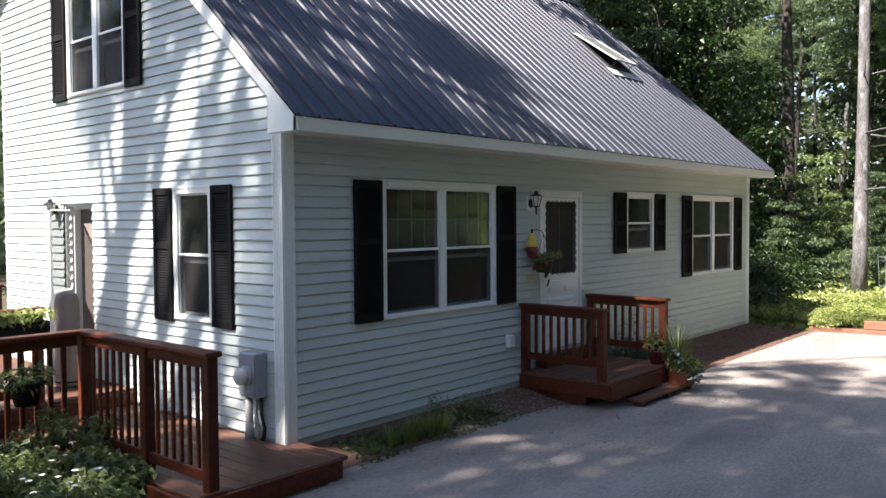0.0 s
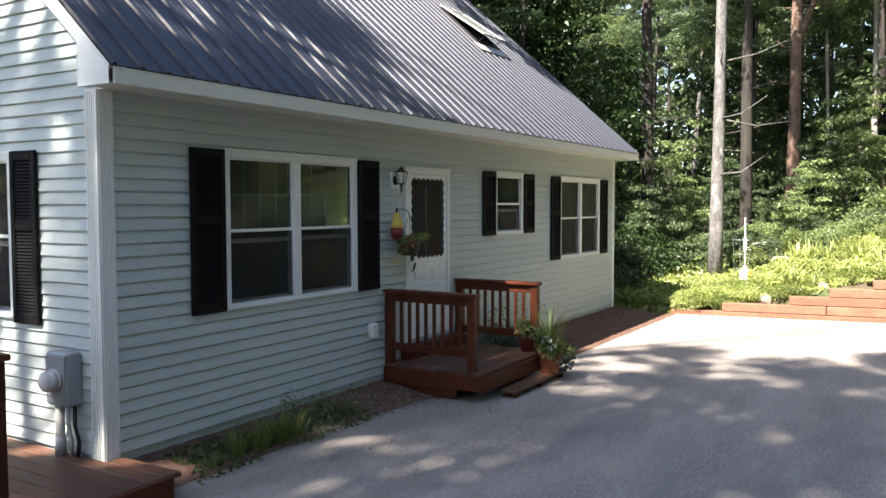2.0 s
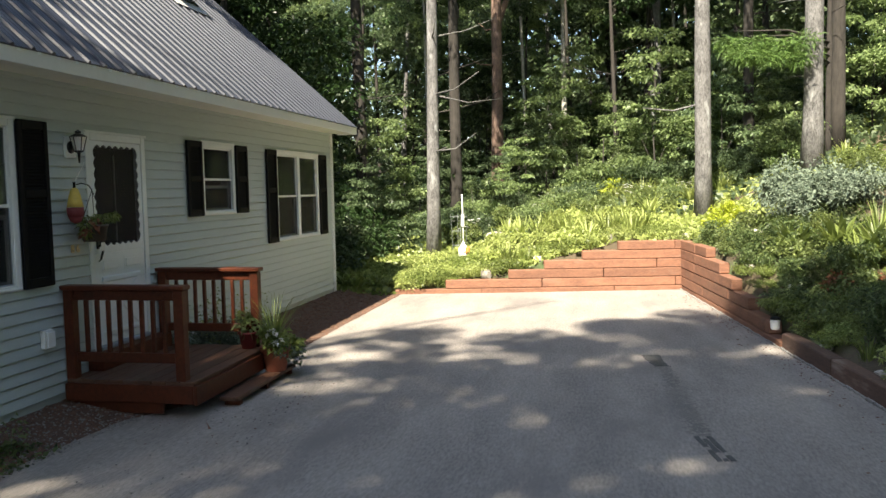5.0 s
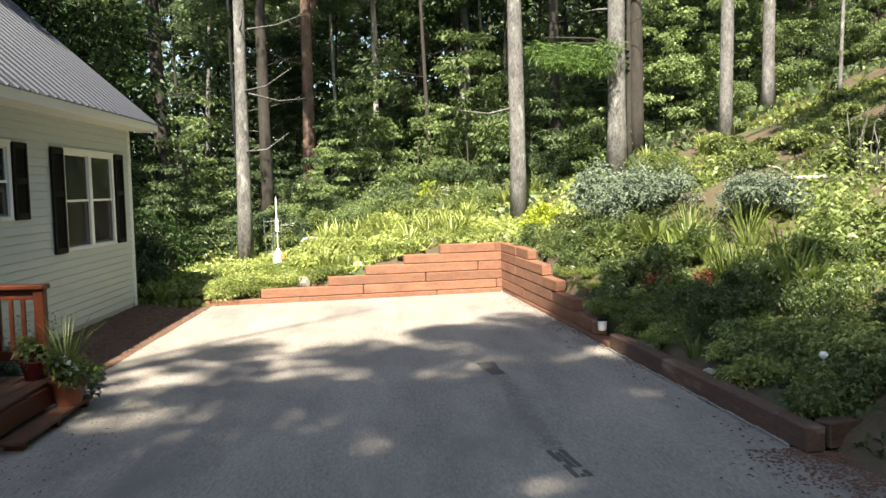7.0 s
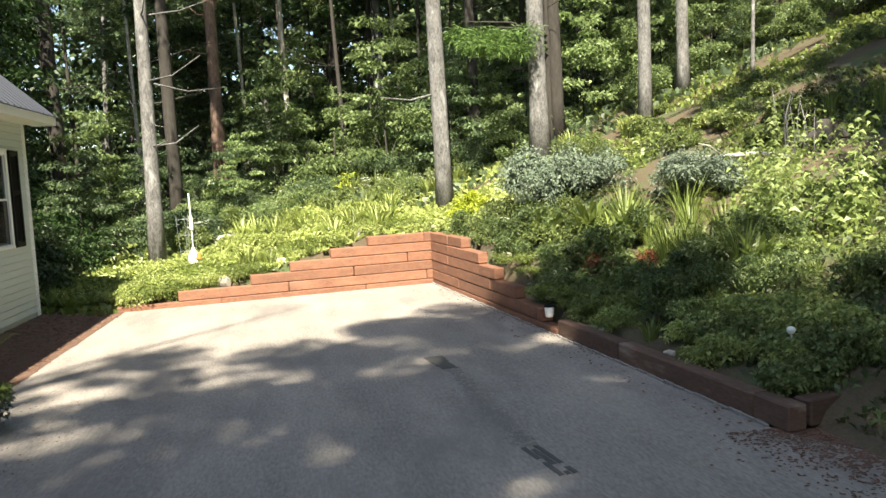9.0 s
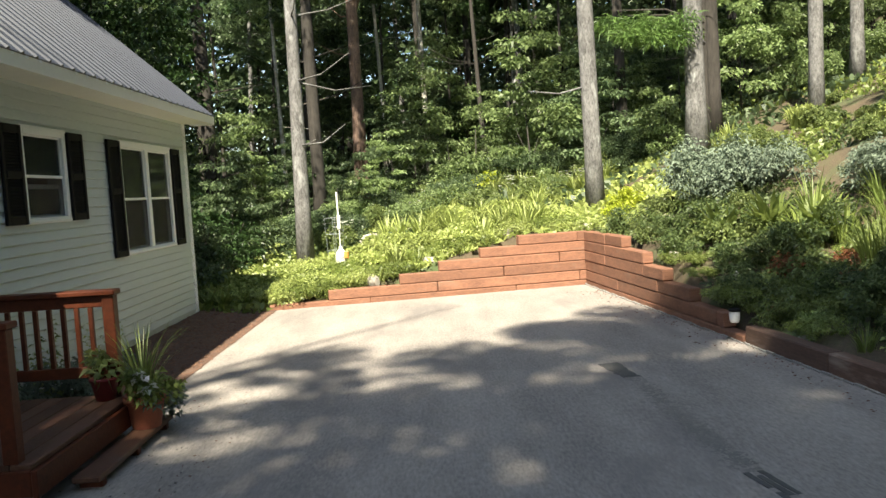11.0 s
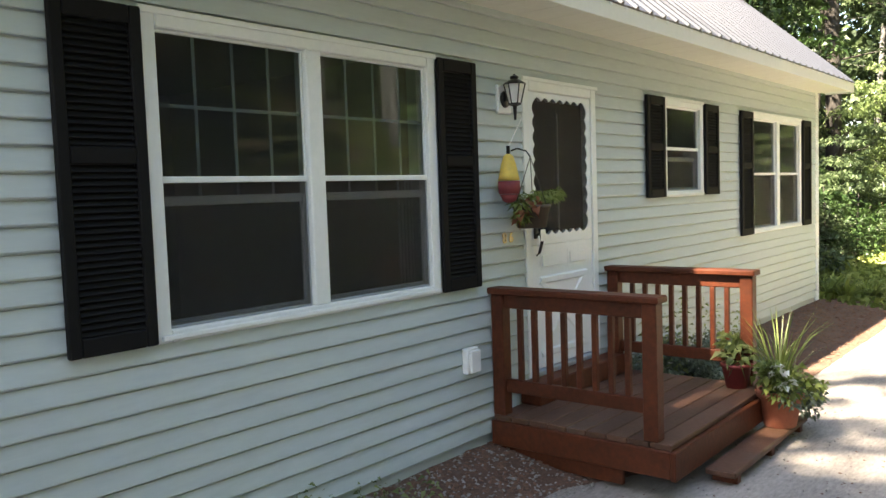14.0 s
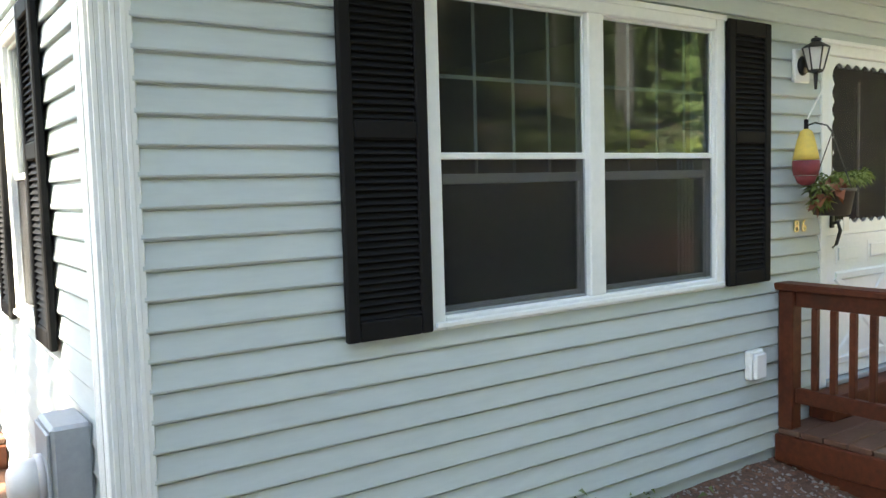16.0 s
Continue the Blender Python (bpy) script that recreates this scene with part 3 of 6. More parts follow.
x = RX0
while x < RX1 - 0.01:
    x1 = min(x + RIB * 4, RX1)
    part("roof_sheet", roof_sheet(x, x1, EAVE_Y - 0.03, EAVE_Z - 0.027, RIDGE_Y, RIDGE_Z), ROOF, roof)
    part("roof_sheet", roof_sheet(x, x1, BACK_Y, BACK_Z, RIDGE_Y, RIDGE_Z), ROOF, roof)
    x = x1
s = Shape()
for sy, pt in ((-1, PITCH), (1, BACK_PITCH)):
    s.add([(RX0, RIDGE_Y, RIDGE_Z + 0.05), (RX1, RIDGE_Y, RIDGE_Z + 0.05), (RX1, RIDGE_Y + sy * 0.16, RIDGE_Z + 0.05 - 0.16 * pt), (RX0, RIDGE_Y + sy * 0.16, RIDGE_Z + 0.05 - 0.16 * pt)], [(0, 1, 2, 3)])
part("ridge_cap", s, ROOF, roof)
for xa, xb in ((RX0, RX0 + 0.03), (RX1 - 0.03, RX1)):
    s = Shape()
    for (ya, za), (yb, zb), dp in (((EAVE_Y, EAVE_Z), (RIDGE_Y, RIDGE_Z), 0.24), ((BACK_Y, BACK_Z), (RIDGE_Y, RIDGE_Z), 0.24)):
        s.add([(xx, y, z - q) for xx in (xa, xb) for y, z, q in ((ya, za, 0.02), (yb, zb, 0.02), (yb, zb, dp), (ya, za, 0.14 if ya < 0 else dp))],
              [(0, 1, 2, 3), (7, 6, 5, 4), (0, 4, 5, 1), (1, 5, 6, 2), (2, 6, 7, 3), (3, 7, 4, 0)])
    ob = part("rake_board", s, WHITE)
    tagged(ob, "white board along the sloping gable edge of the roof", "trim", kind="structure")
    # underside between rake and wall
    s = Shape()
    ia, ib = (xb, GX) if xa < 0 else (HX, xa)
    for (ya, za), (yb, zb) in (((EAVE_Y, EAVE_Z), (RIDGE_Y, RIDGE_Z)), ((BACK_Y, BACK_Z), (RIDGE_Y, RIDGE_Z))):
        s.add([(xx, y, z - q) for q in (0.10, 0.115) for xx, y, z in ((ia, ya, za), (ib, ya, za), (ib, yb, zb), (ia, yb, zb))],
              [(0, 1, 2, 3), (7, 6, 5, 4), (0, 4, 5, 1), (1, 5, 6, 2), (2, 6, 7, 3), (3, 7, 4, 0)])
    tagged(part("rake_soffit", s, SOFFIT), "white underside of the roof edge at the gable", "trim", kind="structure")
# boxed return at the foot of the rake
s = Shape().chamfer(RX0 + 0.03, EAVE_Y, SOFFIT_Z, GX - 0.001, -0.075, EAVE_Z - 0.03, 0.004)
s.chamfer(HX + 0.03, EAVE_Y, SOFFIT_Z, RX1 - 0.03, -0.075, EAVE_Z - 0.03, 0.004)
for xa in (RX0 - 0.004, RX1 - 0.026):
    s.add([(xx, y, z) for xx in (xa, xa + 0.03) for y, z in ((EAVE_Y, SOFFIT_Z - 0.012), (-0.06, SOFFIT_Z - 0.012), (-0.06, EAVE_Z + PITCH * (-0.06 - EAVE_Y) - 0.05), (EAVE_Y, EAVE_Z - 0.05))],
          [(0, 1, 2, 3), (7, 6, 5, 4), (0, 4, 5, 1), (1, 5, 6, 2), (2, 6, 7, 3), (3, 7, 4, 0)])
tagged(part("eave_return", s, WHITE), "white boxed return where eave meets gable", "trim", kind="structure")
s = Shape().chamfer(RX0 + 0.03, EAVE_Y - 0.02, SOFFIT_Z - 0.012, RX1 - 0.03, EAVE_Y, EAVE_Z - 0.03, 0.004)
tagged(part("fascia", s, SOFFIT), "cream fascia board along the eave", "trim", kind="structure")
s = Shape()
for a in np.arange(GX, HX, 0.3):
    s.chamfer(a + 0.0015, EAVE_Y + 0.002, SOFFIT_Z, min(a + 0.2985, HX), -0.003, SOFFIT_Z + 0.012, 0.003)
ob = part("ceiling_soffit", s, SOFFIT)
tagged(ob, "cream soffit boards under the eave", "trim", kind="structure")
s = Shape()
for k in range(60):
    a = RX0 + 0.1 + k * RIB
    if a < RX1 - 0.1:
        s.chamfer(a - 0.02, EAVE_Y - 0.027, EAVE_Z - 0.055, a + 0.02, EAVE_Y - 0.0215, EAVE_Z - 0.035, 0.003)
tagged(part("drip_edge", s, WHITE), "white closure strip under the roof edge", "trim", kind="structure")


def skylight(x, y):
    """Roof window hinged at its upper edge and tilted open."""
    z = EAVE_Z + PITCH * (y - EAVE_Y)
    t = thing("skylight", "pale roof skylight tilted open at its lower edge", "skylight", (x, y, z))
    t.matrix_basis = pose(x, y, z, math.degrees(math.atan(PITCH)), 0, 0)
    w, h = 0.78, 1.02

    def ring(z0, z1, wide, grow=0.0):
        q = Shape()
        a, b = w / 2 + grow, h / 2 + grow
        for r in ((-a, -b, a, -b + wide), (-a, b - wide, a, b), (-a, -b + wide, -a + wide, b - wide), (a - wide, -b + wide, a, b - wide)):
            q.chamfer(r[0], r[1], z0, r[2], r[3], z1, 0.006)
        return q

    part("curb", ring(0.0, 0.055, 0.05), BLACKMETAL, t, "dark metal curb")
    # black sheet standing in for the shaded gap under the open sash
    part("backing", Shape().box(-w / 2 + 0.05, -h / 2 + 0.05, 0.004, w / 2 - 0.05, h / 2 - 0.05, 0.012), BLACK, t, "black sheet for the shade under the sash")
    sash = part("sash", ring(0.0, 0.03, 0.045, 0.012), PVC, t, "thin grey sash")
    sash.matrix_basis = pose(0, h / 2, 0.058, -7.5, 0, 0) @ pose(0, -h / 2, 0)
    part("pane", Shape().box(-w / 2 + 0.03, -h / 2 + 0.03, 0.012, w / 2 - 0.03, h / 2 - 0.03, 0.02), SKYPANE, sash, "pane coloured pale for reflected sky")
    part("flashing", Shape().box(-w / 2 - 0.14, -h / 2 - 0.22, 0.022, w / 2 + 0.1, -h / 2 - 0.002, 0.03), PVC, t, "pale worn metal flashing")
    for sx in (-1, 1):
        part("stay", Shape().tube([(sx * 0.3, -h / 2 + 0.05, 0.05), (sx * 0.3, -h / 2 + 0.03, 0.17)], 0.008, 6), BLACKMETAL, t)


skylight(8.78, 1.93)


# ---------------------------------------------------------------- windows, shutters, doors
def holder(name, label, category, front, u, z, group="", kind=""):
    """A thing set on the front or the gable; its own x runs along the wall, its -y outwards."""
    if front:
        return thing(name, label, category, (u, 0, z), 0, group, kind)
    return thing(name, label, category, (GX, u, z), -90, group, kind)


def window(name, label, hole, front, lights, grid=(4, 2), screen=True, raised=0.09, curtain=0.0):
    """Double-hung vinyl window: frame, sashes, bars, panes and half screens."""
    a, b, z0, z1 = hole
    if front:
        t = thing(name, label, "window", ((a + b) / 2, 0, z0), 0, "", "structure")
    else:
        t = thing(name, label, "window", (GX, (a + b) / 2, z0), -90, "", "structure")
    w, h, fr = (b - a), z1 - z0, 0.072
    s = Shape()
    s.chamfer(-w / 2, -0.034, 0, -w / 2 + fr, 0.06, h, 0.006)
    s.chamfer(w / 2 - fr, -0.034, 0, w / 2, 0.06, h, 0.006)
    s.chamfer(-w / 2 + fr, -0.034, h - fr, w / 2 - fr, 0.06, h, 0.006)
    s.chamfer(-w / 2 + fr, -0.034, 0, w / 2 - fr, 0.06, fr * 0.75, 0.006)
    s.chamfer(-w / 2 - 0.006, -0.042, h - 0.02, w / 2 + 0.006, -0.034, h + 0.008, 0.003)
    part("window_frame", s, WHITE, t)
    part("window_sill", Shape().chamfer(-w / 2 + 0.02, -0.05, 0.012, w / 2 - 0.02, -0.034, 0.035, 0.004), WHITE, t)
    mul = 0.10
    each = (w - 2 * fr - mul * (lights - 1)) / lights
    for k in range(lights):
        x0 = -w / 2 + fr + k * (each + mul)
        x1 = x0 + each
        if k:
            part("mullion", Shape().chamfer(x0 - mul, -0.034, fr * 0.75, x0, 0.06, h - fr, 0.006), WHITE, t)
        zb, zt = fr * 0.75, h - fr
        zm = (zb + zt) / 2
        sd = 0.03
        up = Shape()
        up.chamfer(x0, -0.012, zm - 0.012, x1, 0.016, zm + 0.016, 0.004)
        for q in ((x0, zm + 0.016, x0 + 0.012, zt), (x1 - 0.012, zm + 0.016, x1, zt), (x0 + 0.012, zt - 0.014, x1 - 0.012, zt)):
            up.chamfer(q[0], -0.008, q[1], q[2], 0.016, q[3], 0.003)
        sash = part("upper_sash", up, WHITE, t)
        lo = Shape()
        zr = zm - raised
        lo.chamfer(x0, 0.03, zr - 0.02, x1, 0.05, zr + 0.022, 0.004)
        for q in ((x0, zb, x0 + 0.016, zr - 0.02), (x1 - 0.016, zb, x1, zr - 0.02), (x0 + 0.016, zb, x1 - 0.016, zb + 0.03)):
            lo.chamfer(q[0], 0.03, q[1], q[2], 0.05, q[3], 0.003)
        low = part("lower_sash", lo, WHITE, t)
        if grid:
            g = Shape()
            zg0, zg1 = zm - raised + 0.02, zt - 0.014
            for i in range(1, grid[0]):
                u = x0 + (x1 - x0) * i / grid[0]
                g.box(u - 0.008, 0.0095, zg0, u + 0.008, 0.0135, zg1)
            for i in range(1, grid[1]):
                u = zm + 0.016 + (zt - zm - 0.03) * i / grid[1]
                g.box(x0 + 0.012, 0.0088, u - 0.008, x1 - 0.012, 0.0128, u + 0.008)
            part("grille", g, GRILLE, t, "pale grille bars")
        p = part("pane", Shape().box(x0 + 0.012, 0.004, zm + 0.016, x1 - 0.012, 0.008, zt - 0.014), GLASS, t)
        p.visible_shadow = False
        p = part("pane", Shape().box(x0 + 0.016, 0.038, zb + 0.03, x1 - 0.016, 0.042, zr - 0.02), GLASS, t)
        p.visible_shadow = False
        if screen:
            f2 = Shape()
            for q in ((x0 + 0.001, zb, x0 + 0.012, zm - 0.012), (x1 - 0.012, zb, x1 - 0.001, zm - 0.012), (x0 + 0.012, zb, x1 - 0.012, zb + 0.012)):
                f2.chamfer(q[0], -0.006, q[1], q[2], 0.004, q[3], 0.002)
            sc = part("insect_screen", Shape().box(x0 + 0.012, -0.003, zb + 0.012, x1 - 0.012, -0.001, zm - 0.012), SCREEN, t, "dark insect screen")
            part("screen_frame", f2, GREYMETAL, sc)
    if curtain:
        c = Shape()
        n = 9
        x1 = w / 2 - fr
        for i in range(n):
            u = x1 - curtain + curtain * i / n
            c.box(u, 0.11 + 0.008 * (i % 2), fr, u + curtain / n, 0.114 + 0.008 * (i % 2), h * 0.49)
        part("curtain", c, CURTAIN, t, "narrow pale blue curtain edge")
    return t


def shutter(front, u, z0, w, h):
    """Louvred shutter: stiles, rails and slats."""
    t = holder("shutter", "black louvred plastic shutter beside a window", "shutter", front, u, z0, "window shutters")
    t.matrix_basis = t.matrix_basis @ pose(0, -0.013, 0)
    st, d0, d1 = 0.052, -0.046, -0.016
    s = Shape()
    s.chamfer(-w / 2, d0, 0, -w / 2 + st, d1, h, 0.006)
    s.chamfer(w / 2 - st, d0, 0, w / 2, d1, h, 0.006)
    zr = h * 0.565 if h > 1 else h * 0.5
    for z, q in ((0, 0.075), (zr - 0.035, 0.07), (h - 0.075, 0.075)):
        s.chamfer(-w / 2 + st, d0, z, w / 2 - st, d1, z + q, 0.006)
    part("frame", s, BLACK, t)
    part("back_panel", Shape().box(-w / 2 + st, d1 - 0.004, 0.075, w / 2 - st, d1 - 0.001, h - 0.075), BLACK, t)
    pitch = 0.0255
    me = None
    for za, zb in ((0.078, zr - 0.038), (zr + 0.038, h - 0.078)):
        k = int((zb - za) / pitch)
        for i in range(k):
            z = za + (i + 0.5) * (zb - za) / k
            if me is None:
                x0, x1 = -w / 2 + st, w / 2 - st
                sl = Shape().add([(x0, -0.040, -0.011), (x1, -0.040, -0.011), (x1, -0.023, 0.011), (x0, -0.023, 0.011),
                                  (x0, -0.036, -0.014), (x1, -0.036, -0.014), (x1, -0.020, 0.008), (x0, -0.020, 0.008)],
                                 [(0, 1, 2, 3), (7, 6, 5, 4), (0, 4, 5, 1), (2, 6, 7, 3)])
                me = sl.mesh("slat", BLACK)
            ob = part("slat", me, BLACK, t)
            ob.location = (0, 0, z)
    return t


window("window_1", "wide white double-hung twin window with grilles above and screens below", W1, True, 2, (4, 2), True, 0.09, 0.13)
window("window_2", "small white double-hung window with dark glass", W3, True, 1, None, True, 0.09)
window("window_3", "white twin double-hung window near the far corner", W4, True, 2, None, True, 0.0)
window("window_4", "narrow white double-hung window on the gable wall", SW, False, 1, (4, 2), True, 0.06)
window("window_5", "white twin upstairs window on the gable wall", UW, False, 2, (3, 3), True, 0.10)
for u, w, hole in ((0.877, 0.375, W1), (3.115, 0.365, W1), (5.85, 0.355, W3), (7.105, 0.345, W3), (8.095, 0.36, W4), (10.28, 0.35, W4)):
    shutter(True, u, hole[2] + 0.005, w, hole[3] - hole[2] - 0.012)
for u, w, hole in ((0.865, 0.33, SW), (1.9, 0.335, SW), (2.43, 0.335, UW), (4.145, 0.34, UW)):
    shutter(False, u, hole[2] - 0.02, w, hole[3] - hole[2] + 0.02)


def storm_leaf(x0, x1, zl, zh, gz0, gz1, parent):
    """Storm-door leaf: wavy-edged glass above, raised panels and a handle below. Its inner side is +y."""
    ga, gb = x0 + 0.075, x1 - 0.075
    leaf = Shape()

    def edge(k, n, p, q, out, waves):
        f = k / n
        bulge = 0.026 * abs(math.sin(math.pi * waves * f))
        return p[0] + (q[0] - p[0]) * f + out[0] * bulge, p[1] + (q[1] - p[1]) * f + out[1] * bulge

    ring = []
    for p, q, o, wv, n in (((ga, gz0), (gb, gz0), (0, -1), 7, 42), ((gb, gz0), (gb, gz1), (1, 0), 9, 54), ((gb, gz1), (ga, gz1), (0, 1), 7, 42), ((ga, gz1), (ga, gz0), (-1, 0), 9, 54)):
        ring += [(edge(k, n, p, q, o, wv), p, q, k / n) for k in range(n)]
    corners = {(ga, gz0): (x0, gz0 - 0.09), (gb, gz0): (x1, gz0 - 0.09), (gb, gz1): (x1, zh), (ga, gz1): (x0, zh)}
    outer = []
    for e, p, q, f in ring:
        cp, cq = corners[p], corners[q]
        outer.append((cp[0] + (cq[0] - cp[0]) * f, cp[1] + (cq[1] - cp[1]) * f))
    n = len(ring)
    verts = [(e[0], y, e[1]) for y in (-0.018, 0.012) for e, *_ in ring] + [(o[0], y, o[1]) for y in (-0.018, 0.012) for o in outer]
    faces = []
    for k in range(n):
        m = (k + 1) % n
        faces += [(k, m, 2 * n + m, 2 * n + k), (n + k, n + m, 3 * n + m, 3 * n + k), (k, n + k, n + m, m), (2 * n + k, 2 * n + m, 3 * n + m, 3 * n + k)]
    leaf.add(verts, faces)
    leaf.chamfer(x0, -0.018, zl, x1, 0.012, gz0 - 0.092, 0.004)
    door = part("door_leaf", leaf, WHITEDOOR, parent)
    part("screen", Shape().box(ga - 0.03, -0.0135, gz0 - 0.03, gb + 0.03, -0.0105, gz1 + 0.03), SCREEN, door, "dark screen with wavy edge")
    mid = (x0 + x1) / 2
    low, high = zl + 0.1, gz0 - 0.14
    for u0, u1 in ((x0 + 0.10, mid - 0.05), (mid + 0.05, x1 - 0.10)):
        for v0, v1 in ((high - 0.13, high),):
            p = Shape()
            p.chamfer(u0, -0.021, v0, u1, -0.0185, v1, 0.002)
            p.chamfer(u0 + 0.025, -0.029, v0 + 0.025, u1 - 0.025, -0.0195, v1 - 0.025, 0.006)
            part("raised_panel", p, WHITEDOOR, door)
    # crossed braces on the lower half
    u0, u1, v0, v1 = x0 + 0.10, x1 - 0.10, low, high - 0.2
    for k, (p, q) in enumerate((((u0, v0), (u1, v1)), ((u0, v1), (u1, v0)), ((u0, v0), (u1, v0)), ((u0, v1), (u1, v1)))):
        ln = math.hypot(q[0] - p[0], q[1] - p[1])
        nx, nz = -(q[1] - p[1]) / ln * 0.017, (q[0] - p[0]) / ln * 0.017
        y = -0.027 - 0.001 * k
        c = [(p[0] + nx, p[1] + nz), (q[0] + nx, q[1] + nz), (q[0] - nx, q[1] - nz), (p[0] - nx, p[1] - nz)]
        c2 = [(p[0] + nx * 1.7, p[1] + nz * 1.7), (q[0] + nx * 1.7, q[1] + nz * 1.7), (q[0] - nx * 1.7, q[1] - nz * 1.7), (p[0] - nx * 1.7, p[1] - nz * 1.7)]
        br = Shape().add([(a, y, b) for a, b in c] + [(a, -0.0175, b) for a, b in c2], [(0, 1, 2, 3), (0, 4, 5, 1), (1, 5, 6, 2), (2, 6, 7, 3), (3, 7, 4, 0)])
        part("brace", br, WHITEDOOR, door)
    hd = Shape().tube([(x0 + 0.05, -0.02, gz0 - 0.02), (x0 + 0.05, -0.06, gz0 - 0.01), (x0 + 0.05, -0.075, gz0 - 0.06), (x0 + 0.035, -0.06, gz0 - 0.14), (x0 + 0.02, -0.045, gz0 - 0.16)], [0.012, 0.012, 0.011, 0.010, 0.008], 8)
    hd.chamfer(x0 + 0.03, -0.03, gz0 - 0.045, x0 + 0.07, -0.018, gz0 + 0.03, 0.004)
    part("door_handle", hd, BLACKMETAL, door, "black lever handle", True)
    return door


def front_door():
    a, b, z0, z1 = DOOR
    t = thing("door_1", "closed white storm door with scalloped dark screen over raised panels", "door", ((a + b) / 2, 0, z0), 0, "", "structure")
    w, h = b - a, z1 - z0
    s = Shape()
    tr = 0.075
    s.chamfer(-w / 2, -0.03, 0, -w / 2 + tr, 0.1, h, 0.006)
    s.chamfer(w / 2 - tr, -0.03, 0, w / 2, 0.1, h, 0.006)
    s.chamfer(-w / 2 + tr, -0.03, h - tr, w / 2 - tr, 0.1, h, 0.006)
    s.chamfer(-w / 2 - 0.01, -0.045, h - 0.012, w / 2 + 0.01, -0.03, h + 0.014, 0.004)
    part("door_frame", s, WHITE, t)
    part("threshold", Shape().chamfer(-w / 2 + tr, -0.06, 0, w / 2 - tr, 0.1, 0.035, 0.006), GREYMETAL, t)
    x0, x1 = -w / 2 + tr + 0.004, w / 2 - tr - 0.004
    storm_leaf(x0, x1, 0.04, h - tr - 0.004, 1.445 - z0, 2.345 - z0, t)
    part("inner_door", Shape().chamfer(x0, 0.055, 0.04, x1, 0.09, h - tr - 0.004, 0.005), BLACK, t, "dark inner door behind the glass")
    part("sash_bar", Shape().chamfer(x0 + 0.45, 0.035, 1.0, x0 + 0.47, 0.045, h - 0.2, 0.003), PVC, t)


front_door()


def rail_run(parent, along, fixed, a, b, z_floor, z_top, axis="y", posts=(True, True), balusters=7, post_low=None, half=0.019, foot=None):
    """A run of railing along one axis: posts, cap, under rail, foot rail and balusters."""
    def box(u0, u1, v0, v1, z0, z1, c=0.006):
        lo, hi = (min(u0, u1), max(u0, u1))
        return Shape().chamfer(v0, lo, z0, v1, hi, z1, c) if axis == "y" else Shape().chamfer(lo, v0, z0, hi, v1, z1, c)
    pw = 0.089
    low = z_floor if post_low is None else post_low
    foot = z_floor + 0.07 if foot is None else foot
    ends = []
    for u, yes in ((a, posts[0]), (b, posts[1])):
        sgn = 1 if u == a else -1
        if yes:
            part("post", box(u, u + sgn * pw * (1 if b > a else -1), fixed - pw / 2, fixed + pw / 2, low, z_top - 0.04), REDWOOD, parent)
    d = 1 if b > a else -1
    part("cap_rail", box(a - 0.02 * d, b + 0.02 * d, fixed - 0.07, fixed + 0.07, z_top - 0.04, z_top, 0.008), REDWOOD, parent)
    part("top_rail", box(a + pw * d * posts[0], b - pw * d * posts[1], fixed - 0.02, fixed + 0.02, z_top - 0.13, z_top - 0.041), REDWOOD, parent)
    part("foot_rail", box(a + pw * d * posts[0], b - pw * d * posts[1], fixed - 0.02, fixed + 0.02, foot, foot + 0.085), REDWOOD, parent)
    u0, u1 = a + pw * d * posts[0], b - pw * d * posts[1]
    me = None
    for k in range(balusters):
        u = u0 + (u1 - u0) * (k + 1) / (balusters + 1)
        if me is None:
            me = (Shape().chamfer(-half, -half, foot + 0.086, half, half, z_top - 0.131, 0.004)).mesh("baluster", REDWOOD)
        ob = part("baluster", me, REDWOOD, parent)
        ob.location = (fixed, u, 0) if axis == "y" else (u, fixed, 0)


